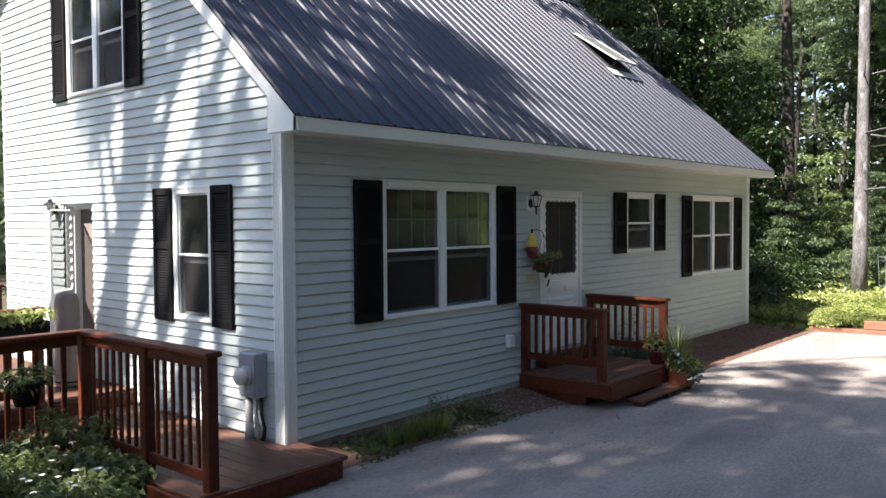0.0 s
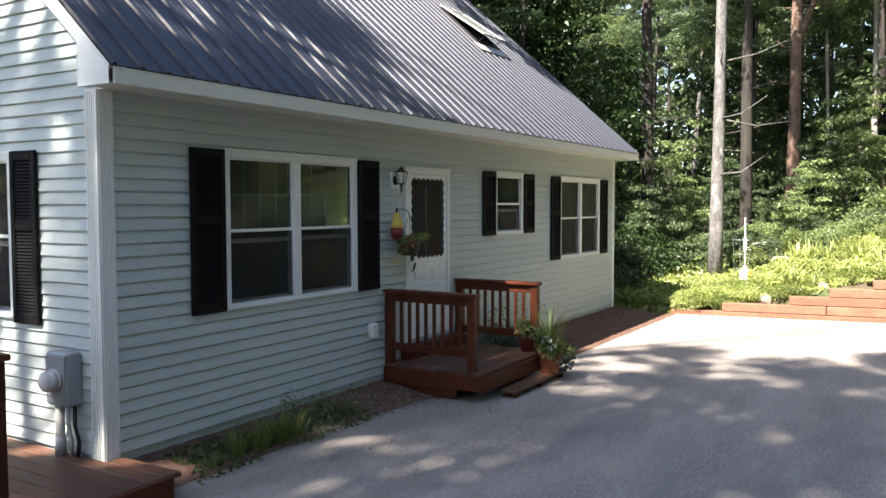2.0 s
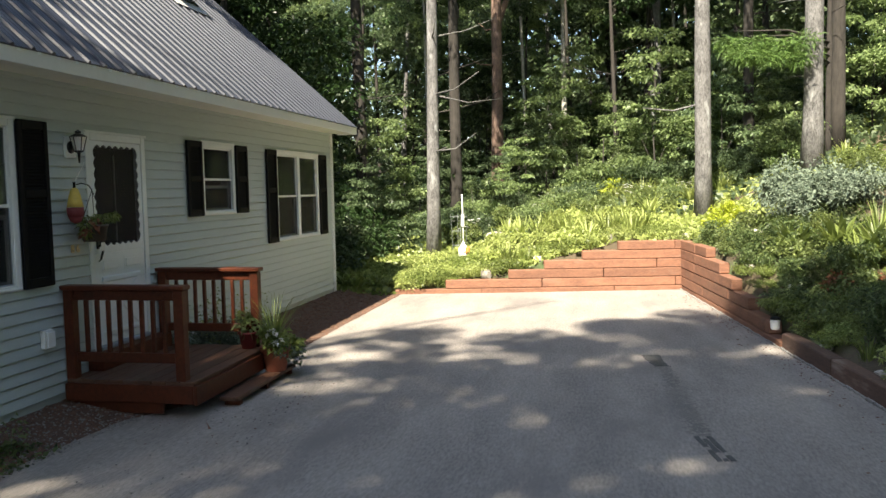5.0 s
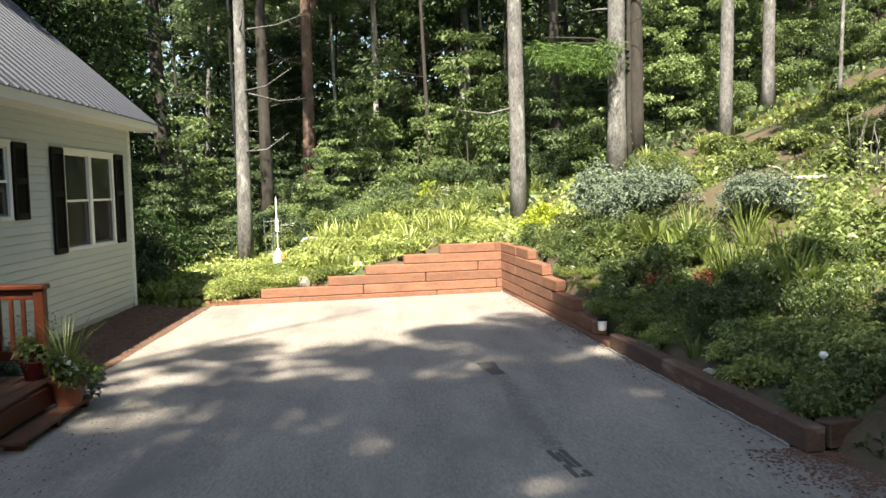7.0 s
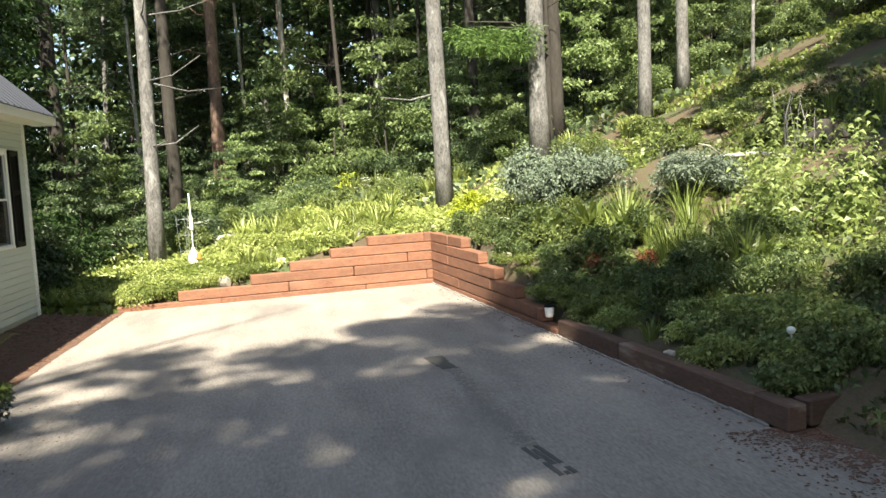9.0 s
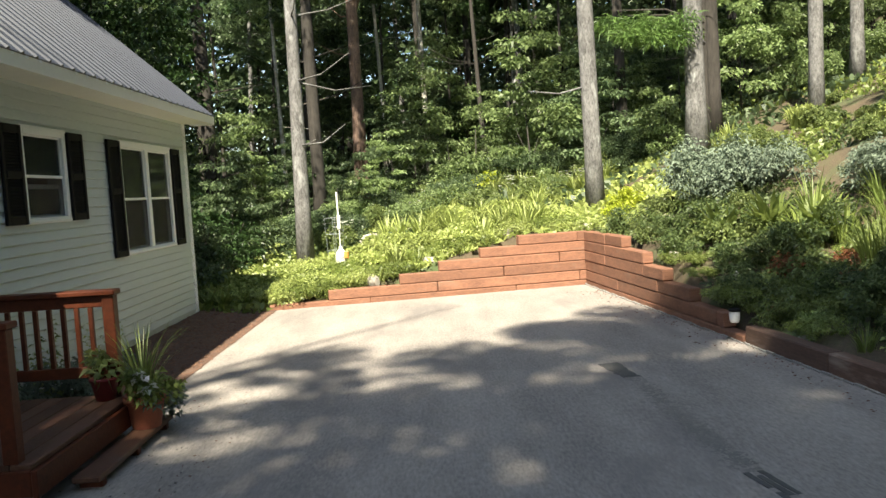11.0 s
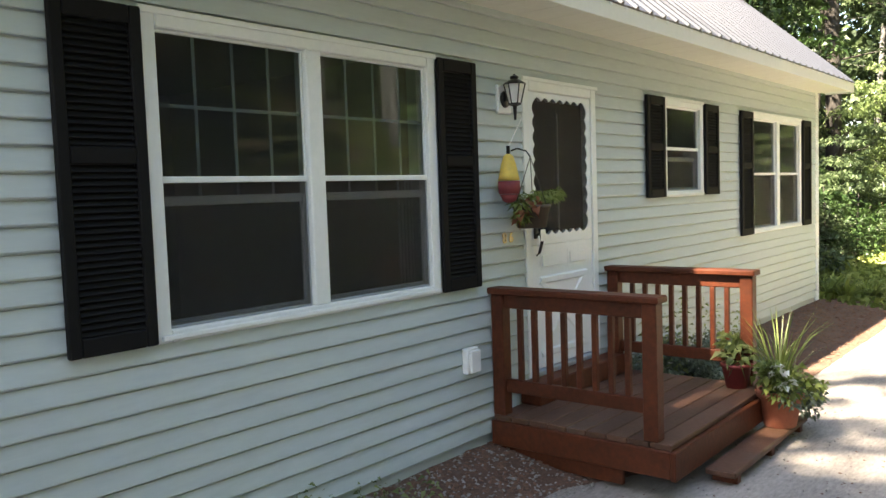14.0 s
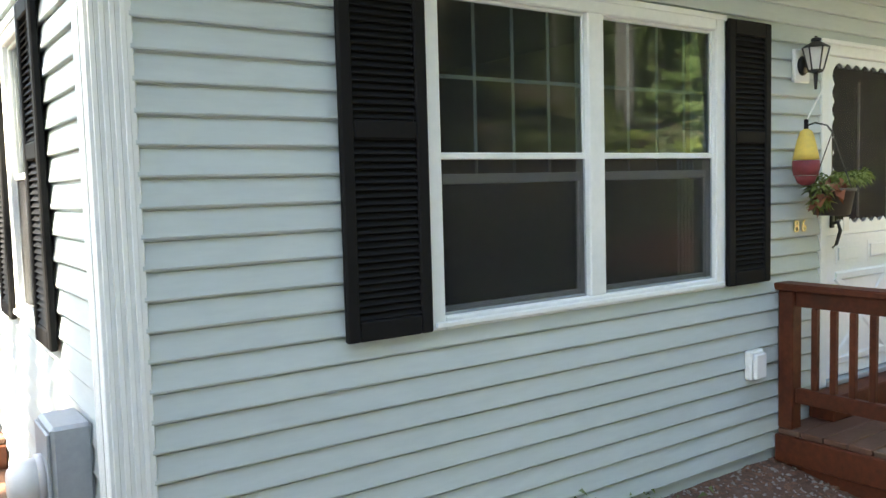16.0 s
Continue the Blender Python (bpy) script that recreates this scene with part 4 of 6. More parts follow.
def landing():
    t = thing("front_landing", "red-brown stained wooden landing with railings before the front door", "porch", (0, 0, 0))
    x0, x1, yf, zf = 3.41, 5.045, -1.235, 0.305
    for x in (x0 + 0.045, x1 - 0.045):
        rail_run(t, "y", x, -0.03, yf + 0.08, zf, 1.125, "y", (True, True), 8, zf, 0.017, 0.455)
    n, me = 9, None
    wd = (abs(yf) - 0.03) / n
    for k in range(n):
        if me is None:
            me = Shape().chamfer(x0, -wd + 0.003, zf - 0.035, x1, -0.003, zf, 0.005).mesh("board", DECKWOOD)
        ob = part("board", me, DECKWOOD, t)
        ob.location = (0, -0.03 - k * wd, 0)
    part("skirt_board", Shape().chamfer(x0 - 0.03, yf - 0.035, zf - 0.195, x1 + 0.03, yf, zf - 0.03, 0.006), REDWOOD, t)
    for x in (x0 - 0.03, x1):
        part("skirt_board", Shape().chamfer(x, yf, zf - 0.185, x + 0.03, -0.03, zf - 0.03, 0.006), REDWOOD, t)
        part("lower_board", Shape().chamfer(x + 0.035 * (1 if x < 4 else -1), yf + 0.3, 0.02, x + 0.03 + 0.035 * (1 if x < 4 else -1), -0.03, zf - 0.188, 0.006), REDWOOD, t, "darker board set back under the edge")
    part("door_step", Shape().chamfer(3.72, -0.19, zf, 4.93, -0.03, zf + 0.145, 0.008), REDWOOD, t)
    for x in (x0 + 0.3, x1 - 0.39):
        for y in (yf + 0.3, -0.30):
            part("footing", Shape().chamfer(x, y, -0.06, x + 0.09, y + 0.09, zf - 0.036, 0.005), REDWOOD, t)
    st = thing("entry_step", "low worn red-brown wooden step before the landing", "step", (0, 0, 0))
    part("board", Shape().chamfer(3.77, -1.455, 0.05, 5.18, -1.275, 0.09, 0.008), DECKWOOD, st)
    for x in (3.84, 4.45, 5.05):
        part("bearer", Shape().chamfer(x, -1.44, -0.03, x + 0.06, -1.29, 0.05, 0.005), REDWOOD, st)


landing()


# ---------------------------------------------------------------- retaining walls of timbers
def timber_run(parent, p0, p1, z0, h, seed, seg=2.4, thick=0.15, mat=None):
    rng = random.Random(seed)
    a, b = Vector((*p0, 0)), Vector((*p1, 0))
    d = b - a
    ln, ang = d.length, math.atan2(d.y, d.x)
    at = -rng.uniform(0, seg * 0.6)
    while at < ln - 0.01:
        s0, s1 = max(at, 0), min(at + seg, ln)
        at += seg
        if s1 - s0 < 0.02:
            continue
        s = Shape().chamfer(0.002, -thick / 2, 0.003, s1 - s0 - 0.002, thick / 2, h - 0.003, 0.012)
        ob = part("timber", s, mat or TIMBER, parent)
        ob.matrix_basis = Matrix.Translation(a + d.normalized() * s0 + Vector((0, 0, z0))) @ pose(rng.uniform(-0.004, 0.004), rng.uniform(-0.008, 0.008), 0, 0, 0, math.degrees(ang))


def back_wall_at(y):
    return (wall_x(y) + 0.075, y)


bw = thing("retaining_wall_back", "stepped retaining wall of red-stained timbers in full sun", "retaining wall")
H = 0.163
starts = (-0.95, -1.86, -2.98, -3.62, -4.30, -4.94)
for k, y0 in enumerate(starts):
    timber_run(bw, back_wall_at(y0), back_wall_at(-6.12), -0.08 + k * H, H, 10 + k)
rw = thing("retaining_wall_side", "retaining wall of red-brown timbers stepping down along the drive", "retaining wall")
ends = (6.9, 7.35, 8.2, 8.95, 9.6, 10.45)
for k, x0 in enumerate(ends):
    timber_run(rw, (12.28, wall_y(12.28) - 0.075), (x0, wall_y(x0) - 0.075), -0.08 + k * H, H, 30 + k, 1.6)
kb = thing("timber_kerb", "long low weathered brown timber edging along the drive", "kerb")
KERBWOOD = material("weathered brown timber", (0.12, 0.068, 0.047), 0.85, (0.055, 0.032, 0.024), scale=3, fine=30, bump=0.5, stretch=(0.4, 1, 2), vary=0.15, stain=(0.22, 0.17, 0.14), stain_scale=3)
timber_run(kb, (6.88, wall_y(6.88) - 0.075), (3.12, wall_y(3.12) - 0.075), 0.0, 0.19, 50, 2.0, 0.15, KERBWOOD)
timber_run(kb, (3.2, wall_y(3.2) - 0.16), (3.9, wall_y(3.2) - 2.4), 0.02, 0.19, 51, 2.6, 0.15, KERBWOOD)

# ---------------------------------------------------------------- the deck beside the gable
DK = 0.17
dk = thing("side_deck", "red-brown wooden deck along the gable wall with dark railings", "deck")
for k in range(14):
    x = GX - 0.028 - k * 0.142
    if x < -1.40:
        break
    ob = part("board", Shape().chamfer(x - 0.138, -0.68, DK - 0.035, x, 2.55, DK, 0.005), DECKWOOD, dk)
part("rim_board", Shape().chamfer(-1.46, -0.72, DK - 0.16, GX + 0.02, -0.684, DK - 0.005, 0.006), REDWOOD, dk)
part("rim_board", Shape().chamfer(-1.49, -0.68, DK - 0.16, -1.455, 2.55, DK - 0.005, 0.006), REDWOOD, dk)
part("board", Shape().chamfer(GX - 0.024, -0.68, DK - 0.035, 0.0, -0.04, DK, 0.005), DECKWOOD, dk)
# upper level of the deck
UP = 0.34
for k in range(27):
    y = 2.56 + k * 0.142
    part("upper_board", Shape().chamfer(-3.4, y, UP - 0.035, GX - 0.03, y + 0.138, UP, 0.005), DECKWOOD, dk)
part("riser", Shape().chamfer(-3.4, 2.525, DK - 0.1, GX - 0.03, 2.555, UP - 0.036, 0.005), REDWOOD, dk)
part("rim_board", Shape().chamfer(-3.43, 2.56, 0.0, -3.40, 6.3, UP - 0.036, 0.005), REDWOOD, dk)
part("rim_board", Shape().chamfer(-3.4, 6.39, 0.0, GX - 0.03, 6.42, UP - 0.036, 0.005), REDWOOD, dk)
for x, y in ((-1.4, -0.55), (-1.4, 1.2), (-3.3, 2.7), (-3.3, 6.1), (-0.3, 6.2), (-0.2, -0.55)):
    part("footing", Shape().chamfer(x - 0.05, y - 0.05, -0.12, x + 0.05, y + 0.05, DK - 0.036, 0.005), REDWOOD, dk)
rl = thing("deck_railing", "dark red-brown wooden deck railing with square balusters", "railing")
rail_run(rl, "y", -1.28, -0.66, 0.30, DK, 1.20, "y", (True, True), 6, DK, 0.014)
rail_run(rl, "y", -1.28, 0.32, 1.34, DK, 1.20, "y", (False, True), 7, DK, 0.014)
rail_run(rl, "x", 1.29, -1.35, -3.4, DK, 1.20, "x", (False, True), 16, DK)
rl2 = thing("deck_railing", "sunlit red-brown wooden railing of the upper deck", "railing")
rail_run(rl2, "x", 6.33, -3.4, -0.05, UP, 1.28, "x", (True, True), 24, UP)
rail_run(rl2, "x", 2.66, -1.06, -3.4, UP, 1.29, "x", (True, True), 18, UP)
part("post", Shape().chamfer(-1.40, -0.70, 0.0, -1.20, -0.655, DK + 0.02, 0.004), REDWOOD, rl)


# ---------------------------------------------------------------- trees
def trunk_shape(h, r, lean, seed, fork=0, branches=8, low=1.5):
    rng = random.Random(seed)
    s = Shape()
    n = 14
    pts, rad = [], []
    for i in range(n + 1):
        t = i / n
        pts.append((lean[0] * t * h + 0.05 * math.sin(3 * t + seed) * h * 0.06, lean[1] * t * h + 0.05 * math.cos(2.3 * t + seed) * h * 0.06, t * h - 0.15))
        rad.append(r * (1.25 if i == 0 else 1.0 - 0.72 * t) * (1 + 0.05 * math.sin(5 * i + seed)))
    s.tube(pts, rad, 14)
    for k in range(branches):
        t = rng.uniform(low / h, 0.9)
        i = int(t * n)
        p = Vector(pts[i])
        a = rng.uniform(0, 2 * math.pi)
        ln = rng.uniform(0.5, 1.6) * (1.2 - 0.5 * t)
        d = Vector((math.cos(a), math.sin(a), rng.uniform(-0.15, 0.35)))
        q = p + d * ln * 0.5 + Vector((0, 0, -0.05))
        e = p + d * ln + Vector((0, 0, rng.uniform(-0.2, 0.25)))
        s.tube([p, q, e], [rad[i] * 0.16, rad[i] * 0.11, 0.006], 6)
    if fork:
        i = int(fork * n)
        p = Vector(pts[i])
        s.tube([p, p + Vector((0.1, -0.35, 1.0)), p + Vector((0.2, -0.9, 2.6)), p + Vector((0.2, -1.6, 5.0))], [rad[i] * 0.6, rad[i] * 0.55, rad[i] * 0.4, rad[i] * 0.2], 10)
    return s


def crown_clumps(h, z0, spread, count, seed):
    rng = np.random.default_rng(seed)
    rows = []
    for k in range(count):
        z = rng.uniform(z0, h)
        f = 1 - abs((z - z0) / (h - z0) - 0.4) * 1.1
        a, r = rng.uniform(0, 2 * math.pi), spread * max(f, 0.25) * math.sqrt(rng.uniform(0.05, 1))
        rows.append((r * math.cos(a), r * math.sin(a), z, rng.uniform(0.4, 1.05) * spread * 0.27))
    return rows


def tree(label, x, y, h, r, bark, lean=(0, 0), crown=None, seed=1, fork=0, branches=8, low=1.5, z=None):
    t = thing("tree", label, "tree", (x, y, land(x, y) if z is None else z), 0, "trees of the wood")
    part("trunk", trunk_shape(h, r, lean, seed, fork, branches, low), bark, t, "", True)
    if crown:
        ob = part("crown", crown[0], None, t)
        ob.matrix_basis = pose(lean[0] * h, lean[1] * h, crown[1], 0, 0, seed * 77) @ Matrix.Diagonal((crown[2], crown[2], crown[2], 1))
    return t


CROWNS = [leaf_cloud(f"crown_{k}", crown_clumps(9, 0, 3.5, 58, 40 + k), 230, 0.145, m, 60 + k, 0.42) for k, m in enumerate((L_MAPLE, L_BRIGHT, L_MAPLE, L_DARK))]
# named trunks seen from the drive
tree("tall grey-barked pine trunk beside the garden bank", 14.49, -1.02, 17, 0.15, BARKGREY, (0.004, -0.012), (CROWNS[0], 8.6, 0.75), 3, 0, 16, 3)
tree("straight pale grey pine trunk at the wall corner", 14.51, -6.72, 17, 0.175, BARKGREY, (0, 0.004), (CROWNS[2], 8.6, 0.8), 5, 0, 18, 2.6)
tree("broad pale grey pine trunk on the bank", 15.25, -9.01, 17, 0.215, BARKGREY, (0, 0.006), (CROWNS[0], 8.8, 1.0), 7, 0, 10, 4)
tree("reddish pine trunk forking high up", 21.35, -1.61, 15, 0.2, BARKRED, (0, -0.006), (CROWNS[2], 9, 0.8), 9, 0.36, 8, 5)
tree("slim grey trunk leaning on the upper bank", 14.75, -11.12, 16, 0.145, BARKGREY, (0.02, -0.03), (CROWNS[0], 9, 0.9), 11, 0, 6, 4)
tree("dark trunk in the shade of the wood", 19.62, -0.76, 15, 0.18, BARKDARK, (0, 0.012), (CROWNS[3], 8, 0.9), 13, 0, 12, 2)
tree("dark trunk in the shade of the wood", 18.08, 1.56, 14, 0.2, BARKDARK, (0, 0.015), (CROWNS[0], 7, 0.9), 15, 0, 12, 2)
tree("thin pale birch trunk in the wood", 24.89, -3.51, 11, 0.1, BIRCH, (0, 0.004), (CROWNS[1], 5, 0.6), 17, 0, 5, 3)
tree("grey trunk deeper in the wood", 24.8, -6.48, 14, 0.2, BARKGREY, (0, 0.0), (CROWNS[0], 6, 0.9), 19, 0, 6, 3)
tree("dark slim trunk behind the bank", 18.71, -8.27, 14, 0.15, BARKDARK, (0, 0.012), (CROWNS[2], 8, 0.8), 21, 0, 12, 3)
tree("grey trunk standing close behind another", 16.69, -9.79, 15, 0.16, BARKDARK, (0, 0.0), (CROWNS[2], 9, 0.6), 23, 0, 6, 4)
tree("grey trunk on the upper bank", 16.03, -12.67, 14, 0.15, BARKGREY, (0, -0.012), (CROWNS[0], 8, 0.8), 25, 0, 6, 4)
tree("thin sapling at the top of the bank", 14.5, -13.47, 6, 0.045, BARKGREY, (0, -0.02), (CROWNS[1], 3.6, 0.25), 27, 0, 5, 2)
tree("dark trunk in the shade of the wood", 22.57, -12.43, 14, 0.15, BARKDARK, (0, -0.01), (CROWNS[2], 7, 0.9), 29, 0, 8, 3)
# the wood behind
rng = random.Random(4)
for k in range(46):
    x, y = rng.uniform(19, 40), rng.uniform(-26, 16)
    if x < 22 and -14 < y < 1.5:
        x += 5
    v = rng.choice((0, 0, 1, 2, 2, 3))
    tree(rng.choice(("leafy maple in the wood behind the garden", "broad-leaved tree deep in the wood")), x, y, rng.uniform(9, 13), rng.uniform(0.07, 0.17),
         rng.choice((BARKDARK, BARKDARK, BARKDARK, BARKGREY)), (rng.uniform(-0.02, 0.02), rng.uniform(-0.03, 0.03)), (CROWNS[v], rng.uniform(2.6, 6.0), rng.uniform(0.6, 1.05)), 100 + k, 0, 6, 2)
for k in range(16):
    x, y = rng.uniform(11.5, 20), rng.uniform(3.0, 14)
    tree("leafy tree in the wood behind the house", x, y, rng.uniform(9, 13), rng.uniform(0.08, 0.18), BARKDARK, (rng.uniform(-0.02, 0.02), rng.uniform(-0.03, 0.03)),
         (CROWNS[rng.choice((0, 2, 3))], rng.uniform(0.6, 2.5), rng.uniform(0.7, 1.0)), 200 + k, 0, 8, 2)
for k in range(24):
    x, y = rng.uniform(22, 34), rng.uniform(-18, 9)
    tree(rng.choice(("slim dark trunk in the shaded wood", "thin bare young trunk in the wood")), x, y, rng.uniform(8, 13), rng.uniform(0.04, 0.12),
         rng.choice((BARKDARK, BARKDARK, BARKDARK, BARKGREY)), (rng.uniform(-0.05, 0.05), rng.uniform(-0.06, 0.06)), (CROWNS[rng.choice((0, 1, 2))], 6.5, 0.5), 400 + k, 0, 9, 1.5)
for x, y in ((25.0, -2.2), (22.6, 0.6), (26, -7.3)):
    tree("thin pale birch trunk in the wood", x, y, 11, 0.07, BIRCH, (0.01, 0.02 - 0.01 * y / 4), (CROWNS[1], 6, 0.5), int(400 + 7 * x), 0, 5, 3)
# trees on the bank across the drive and behind the entrance, which shade the drive
for k, (x, y) in enumerate(((-2, -15), (3.5, -16.5), (8, -17), (12, -19), (16, -20), (-7, -14), (-13, -13), (-19, -12), (-4.5, -11.8), (-0.5, -12.2), (1.0, -18.0), (-8.5, -11.5), (4.5, -21.0), (2.6, -14.2))):
    tree("leafy tree on the bank across the drive", x, y, 13, 0.17, BARKGREY, (0, 0), (CROWNS[k % 3], 2.6, 1.2), 300 + k, 0, 8, 2)
OPEN_CROWNS = []
for k in range(3):
    rows = [(a, b, c, 0.18 + r * 0.44) for a, b, c, r in crown_clumps(7, 0, 3.9, 54, 140 + k)]
    OPEN_CROWNS.append(leaf_cloud(f"open_crown_{k}", rows, 130, 0.21, L_MAPLE, 160 + k))
# crowns added out of view to dapple drive, gable, slope and house corner: trunk, crown's middle, its height and size
SHADE = ((-9.5, 2.2, -9.4, -1.75, 18, 1.05), (-10.5, -9.0, -8.6, -2.75, 18, 1.0), (-13.5, 3.4, -13.3, -0.6, 18.5, 1.2), (-14.0, -9.5, -12.6, -4.0, 18, 1.2),
         (-17.5, 5.0, -16.4, 1.1, 18, 0.95), (-18.0, -9.5, -17.0, -3.4, 18.5, 1.25), (-10.5, 6.5, -9.6, 3.9, 18, 0.72), (-9.5, 7.5, -11.9, 2.2, 18, 0.42), (-21.5, 3.5, -20.5, -0.5, 18, 1.3), (-24, -9, -22, -6, 18, 1.3), (-12.5, 6.0, -12.4, 1.6, 18, 0.55), (-7.0, 7.6, -7.9, 0.95, 18, 0.36), (5.0, -15.5, 2.4, -10.9, 14.5, 0.68), (-2.0, -14.5, -1.3, -10.1, 14.5, 0.55), (7.5, 9.0, 5.6, 4.7, 14.5, 0.85))
for k, (x, y, cx, cy, cz, sc) in enumerate(SHADE):
    z = land(x, y)
    t = thing("tree", "unseen tall maple added to cast dappled shade", "tree", (x, y, z), 0, "trees of the wood")
    s = Shape().tube([(0, 0, -0.2), ((cx - x) * 0.15, (cy - y) * 0.15, 5), ((cx - x) * 0.5, (cy - y) * 0.5, 11), (cx - x, cy - y, cz - z + 2)], [0.34, 0.27, 0.2, 0.06], 12)
    for b in range(7):
        a = b * 2.4
        s.tube([((cx - x) * 0.6, (cy - y) * 0.6, 11.5 + 0.5 * b), (cx - x + 2.6 * math.cos(a), cy - y + 2.6 * math.sin(a), cz - z - 2 + 0.9 * b)], [0.09, 0.02], 7)
    part("trunk", s, BARKGREY, t, "", True)
    ob = part("crown", OPEN_CROWNS[k % 3], None, t)
    ob.matrix_basis = pose(cx - x, cy - y, cz - z - 3.4 * sc, 0, 0, 67 * k) @ Matrix.Diagonal((sc, sc, sc * 0.95, 1))


# ---------------------------------------------------------------- undergrowth and garden plants
def shrub_mesh(name, h, spread, leaves, size, mat, seed, thin=0.55, flat=0.7):
    rng = np.random.default_rng(seed)
    rows = []
    for k in range(30):
        a, r = rng.uniform(0, 6.28), spread * math.sqrt(rng.uniform(0, 1)) * 0.85
        z = h * (0.15 + 0.75 * rng.uniform(0, 1) * (1 - 0.5 * r / spread))
        rows.append((r * math.cos(a), r * math.sin(a), z, spread * rng.uniform(0.14, 0.34)))
    return leaf_cloud(name, rows, leaves // 30, size, mat, seed, flat, thin)


def tier_mesh(name, h, spread, leaves, size, mat, seed):
    """A young tree whose leaves hang in flat layers."""
    rng = np.random.default_rng(seed)
    rows = []
    for k in range(34):
        z = h * rng.uniform(0.12, 1.0)
        a, r = rng.uniform(0, 6.28), spread * (1.05 - 0.75 * z / h) * math.sqrt(rng.uniform(0.1, 1))
        rows.append((r * math.cos(a), r * math.sin(a), z - 0.12 * r, spread * rng.uniform(0.14, 0.3)))
    return leaf_cloud(name, rows, leaves // 34, size, mat, seed, 0.25, 0.5)


def blade_mesh(name, count, length, width, mat, seed, spread=0.12, arch=0.7, jitter=0.4):
    """Arching strap leaves from one crown, each of three joints."""
    rng = np.random.default_rng(seed)
    a = rng.uniform(0, 2 * math.pi, count)
    out = np.stack([np.cos(a), np.sin(a), 0 * a], 1)
    side = np.stack([-np.sin(a), np.cos(a), 0 * a], 1)
    root = out * (spread * rng.uniform(0, 1, count) ** 0.5)[:, None]
    L = length * rng.uniform(1 - jitter, 1 + jitter * 0.5, count)[:, None]
    lay = arch * rng.uniform(0.4, 1.3, count)[:, None]
    up = np.array((0, 0, 1.0))
    joints = [root]
    for t, w in ((0.35, 1), (0.7, 0.8), (1.0, 0.1)):
        joints.append(root + up * L * (t - 0.45 * lay * t * t) + out * L * lay * 0.75 * t ** 1.7)
    W = width * rng.uniform(0.7, 1.2, count)[:, None]
    ws = (0.55, 1.0, 0.8, 0.12)
    v = np.stack([j + side * W * k * s for j, k in zip(joints, ws) for s in (-0.5, 0.5)], 1)
    base = np.arange(count)[:, None] * 8
    q = np.concatenate([base + np.array([[0, 1, 3, 2]]) + 2 * i for i in range(3)], 0)
    return quick_mesh(name, v.reshape(-1, 3), q.reshape(-1, 4), mat)


def stalk_mesh(name, count, h, size, mat, seed, spread=0.3):
    """Upright leafy stalks."""
    rng = np.random.default_rng(seed)
    c, d, L = [], [], []
    for k in range(count):
        a, r = rng.uniform(0, 6.28), spread * math.sqrt(rng.uniform(0, 1))
        hh = h * rng.uniform(0.6, 1.0)
        n = int(hh / 0.045)
        for i in range(n):
            t = i / n
            b = i * 2.4 + k
            c.append((r * math.cos(a) * (1 + 0.4 * t), r * math.sin(a) * (1 + 0.4 * t), 0.05 + hh * t))
            d.append((math.cos(b), math.sin(b), rng.uniform(-0.35, 0.8)))
            L.append(size * (1.1 - 0.5 * t))
    L = np.array(L) * rng.uniform(0.75, 1.2, len(L))
    return leaf_mesh(name, np.array(c), np.array(d), L, L * 0.42, mat, rng, 0.35, 0.3)


def petal_mesh(name, count, spread, h, size, mat, seed):
    rng = np.random.default_rng(seed)
    c, d = [], []
    for k in range(count):
        a, r = rng.uniform(0, 6.28), spread * math.sqrt(rng.uniform(0, 1))
        p = np.array((r * math.cos(a), r * math.sin(a), h * rng.uniform(0.6, 1)))
        for i in range(5):
            b = i * 1.257 + k
            c.append(p)
            d.append((math.cos(b), math.sin(b), 0.35))
    n = len(c)
    return leaf_mesh(name, np.array(c), np.array(d), np.full(n, size), np.full(n, size * 0.7), mat, rng, 0.1, 0.9)


UNDER = [shrub_mesh("foliage_a", 2.4, 1.5, 3600, 0.11, L_MAPLE, 501, 0.55, 0.45), shrub_mesh("foliage_b", 1.6, 1.3, 3000, 0.10, L_BRIGHT, 502, 0.55, 0.45),
         tier_mesh("foliage_c", 4.2, 1.9, 4600, 0.125, L_BRIGHT, 503), tier_mesh("foliage_d", 3.4, 1.5, 3800, 0.11, L_MAPLE, 504),
         shrub_mesh("foliage_e", 2.2, 1.4, 3200, 0.11, L_DARK, 505, 0.4)]
STEM = Shape().tube([(0, 0, -0.1), (0.03, 0.02, 0.9), (-0.02, 0.05, 1.9)], [0.03, 0.022, 0.01], 7).tube([(0.02, 0.01, 0.5), (0.3, 0.2, 1.2)], [0.014, 0.006], 6).tube([(0.02, 0.01, 0.7), (-0.3, -0.15, 1.4)], [0.014, 0.006], 6)
STEM = STEM.mesh("stem", BARKDARK, True)


def plant(name, label, category, foliage, x, y, scale=1.0, turn=0.0, group="", stem=None, flowers=None, z=None):
    t = thing(name, label, category, (x, y, (land(x, y) if z is None else z) - 0.02), turn, group)
    t.scale = (scale, scale, scale)
    part("foliage", foliage, None, t)
    if stem:
        part("stem", stem, None, t)
    if flowers:
        part("flowers", flowers, None, t, "small open flowers")["kind"] = "stuff"
    return t


def bush(k, x, y, s, rng):
    labels = ("leafy green bush at the edge of the wood", "bright green bush in dappled light", "young beech with leaves in flat layers", "young maple in the undergrowth", "dark evergreen bush in shade")
    return plant("bush", labels[k], "bush", UNDER[k], x, y, s, rng.uniform(0, 360), "undergrowth", STEM)


rng = random.Random(21)
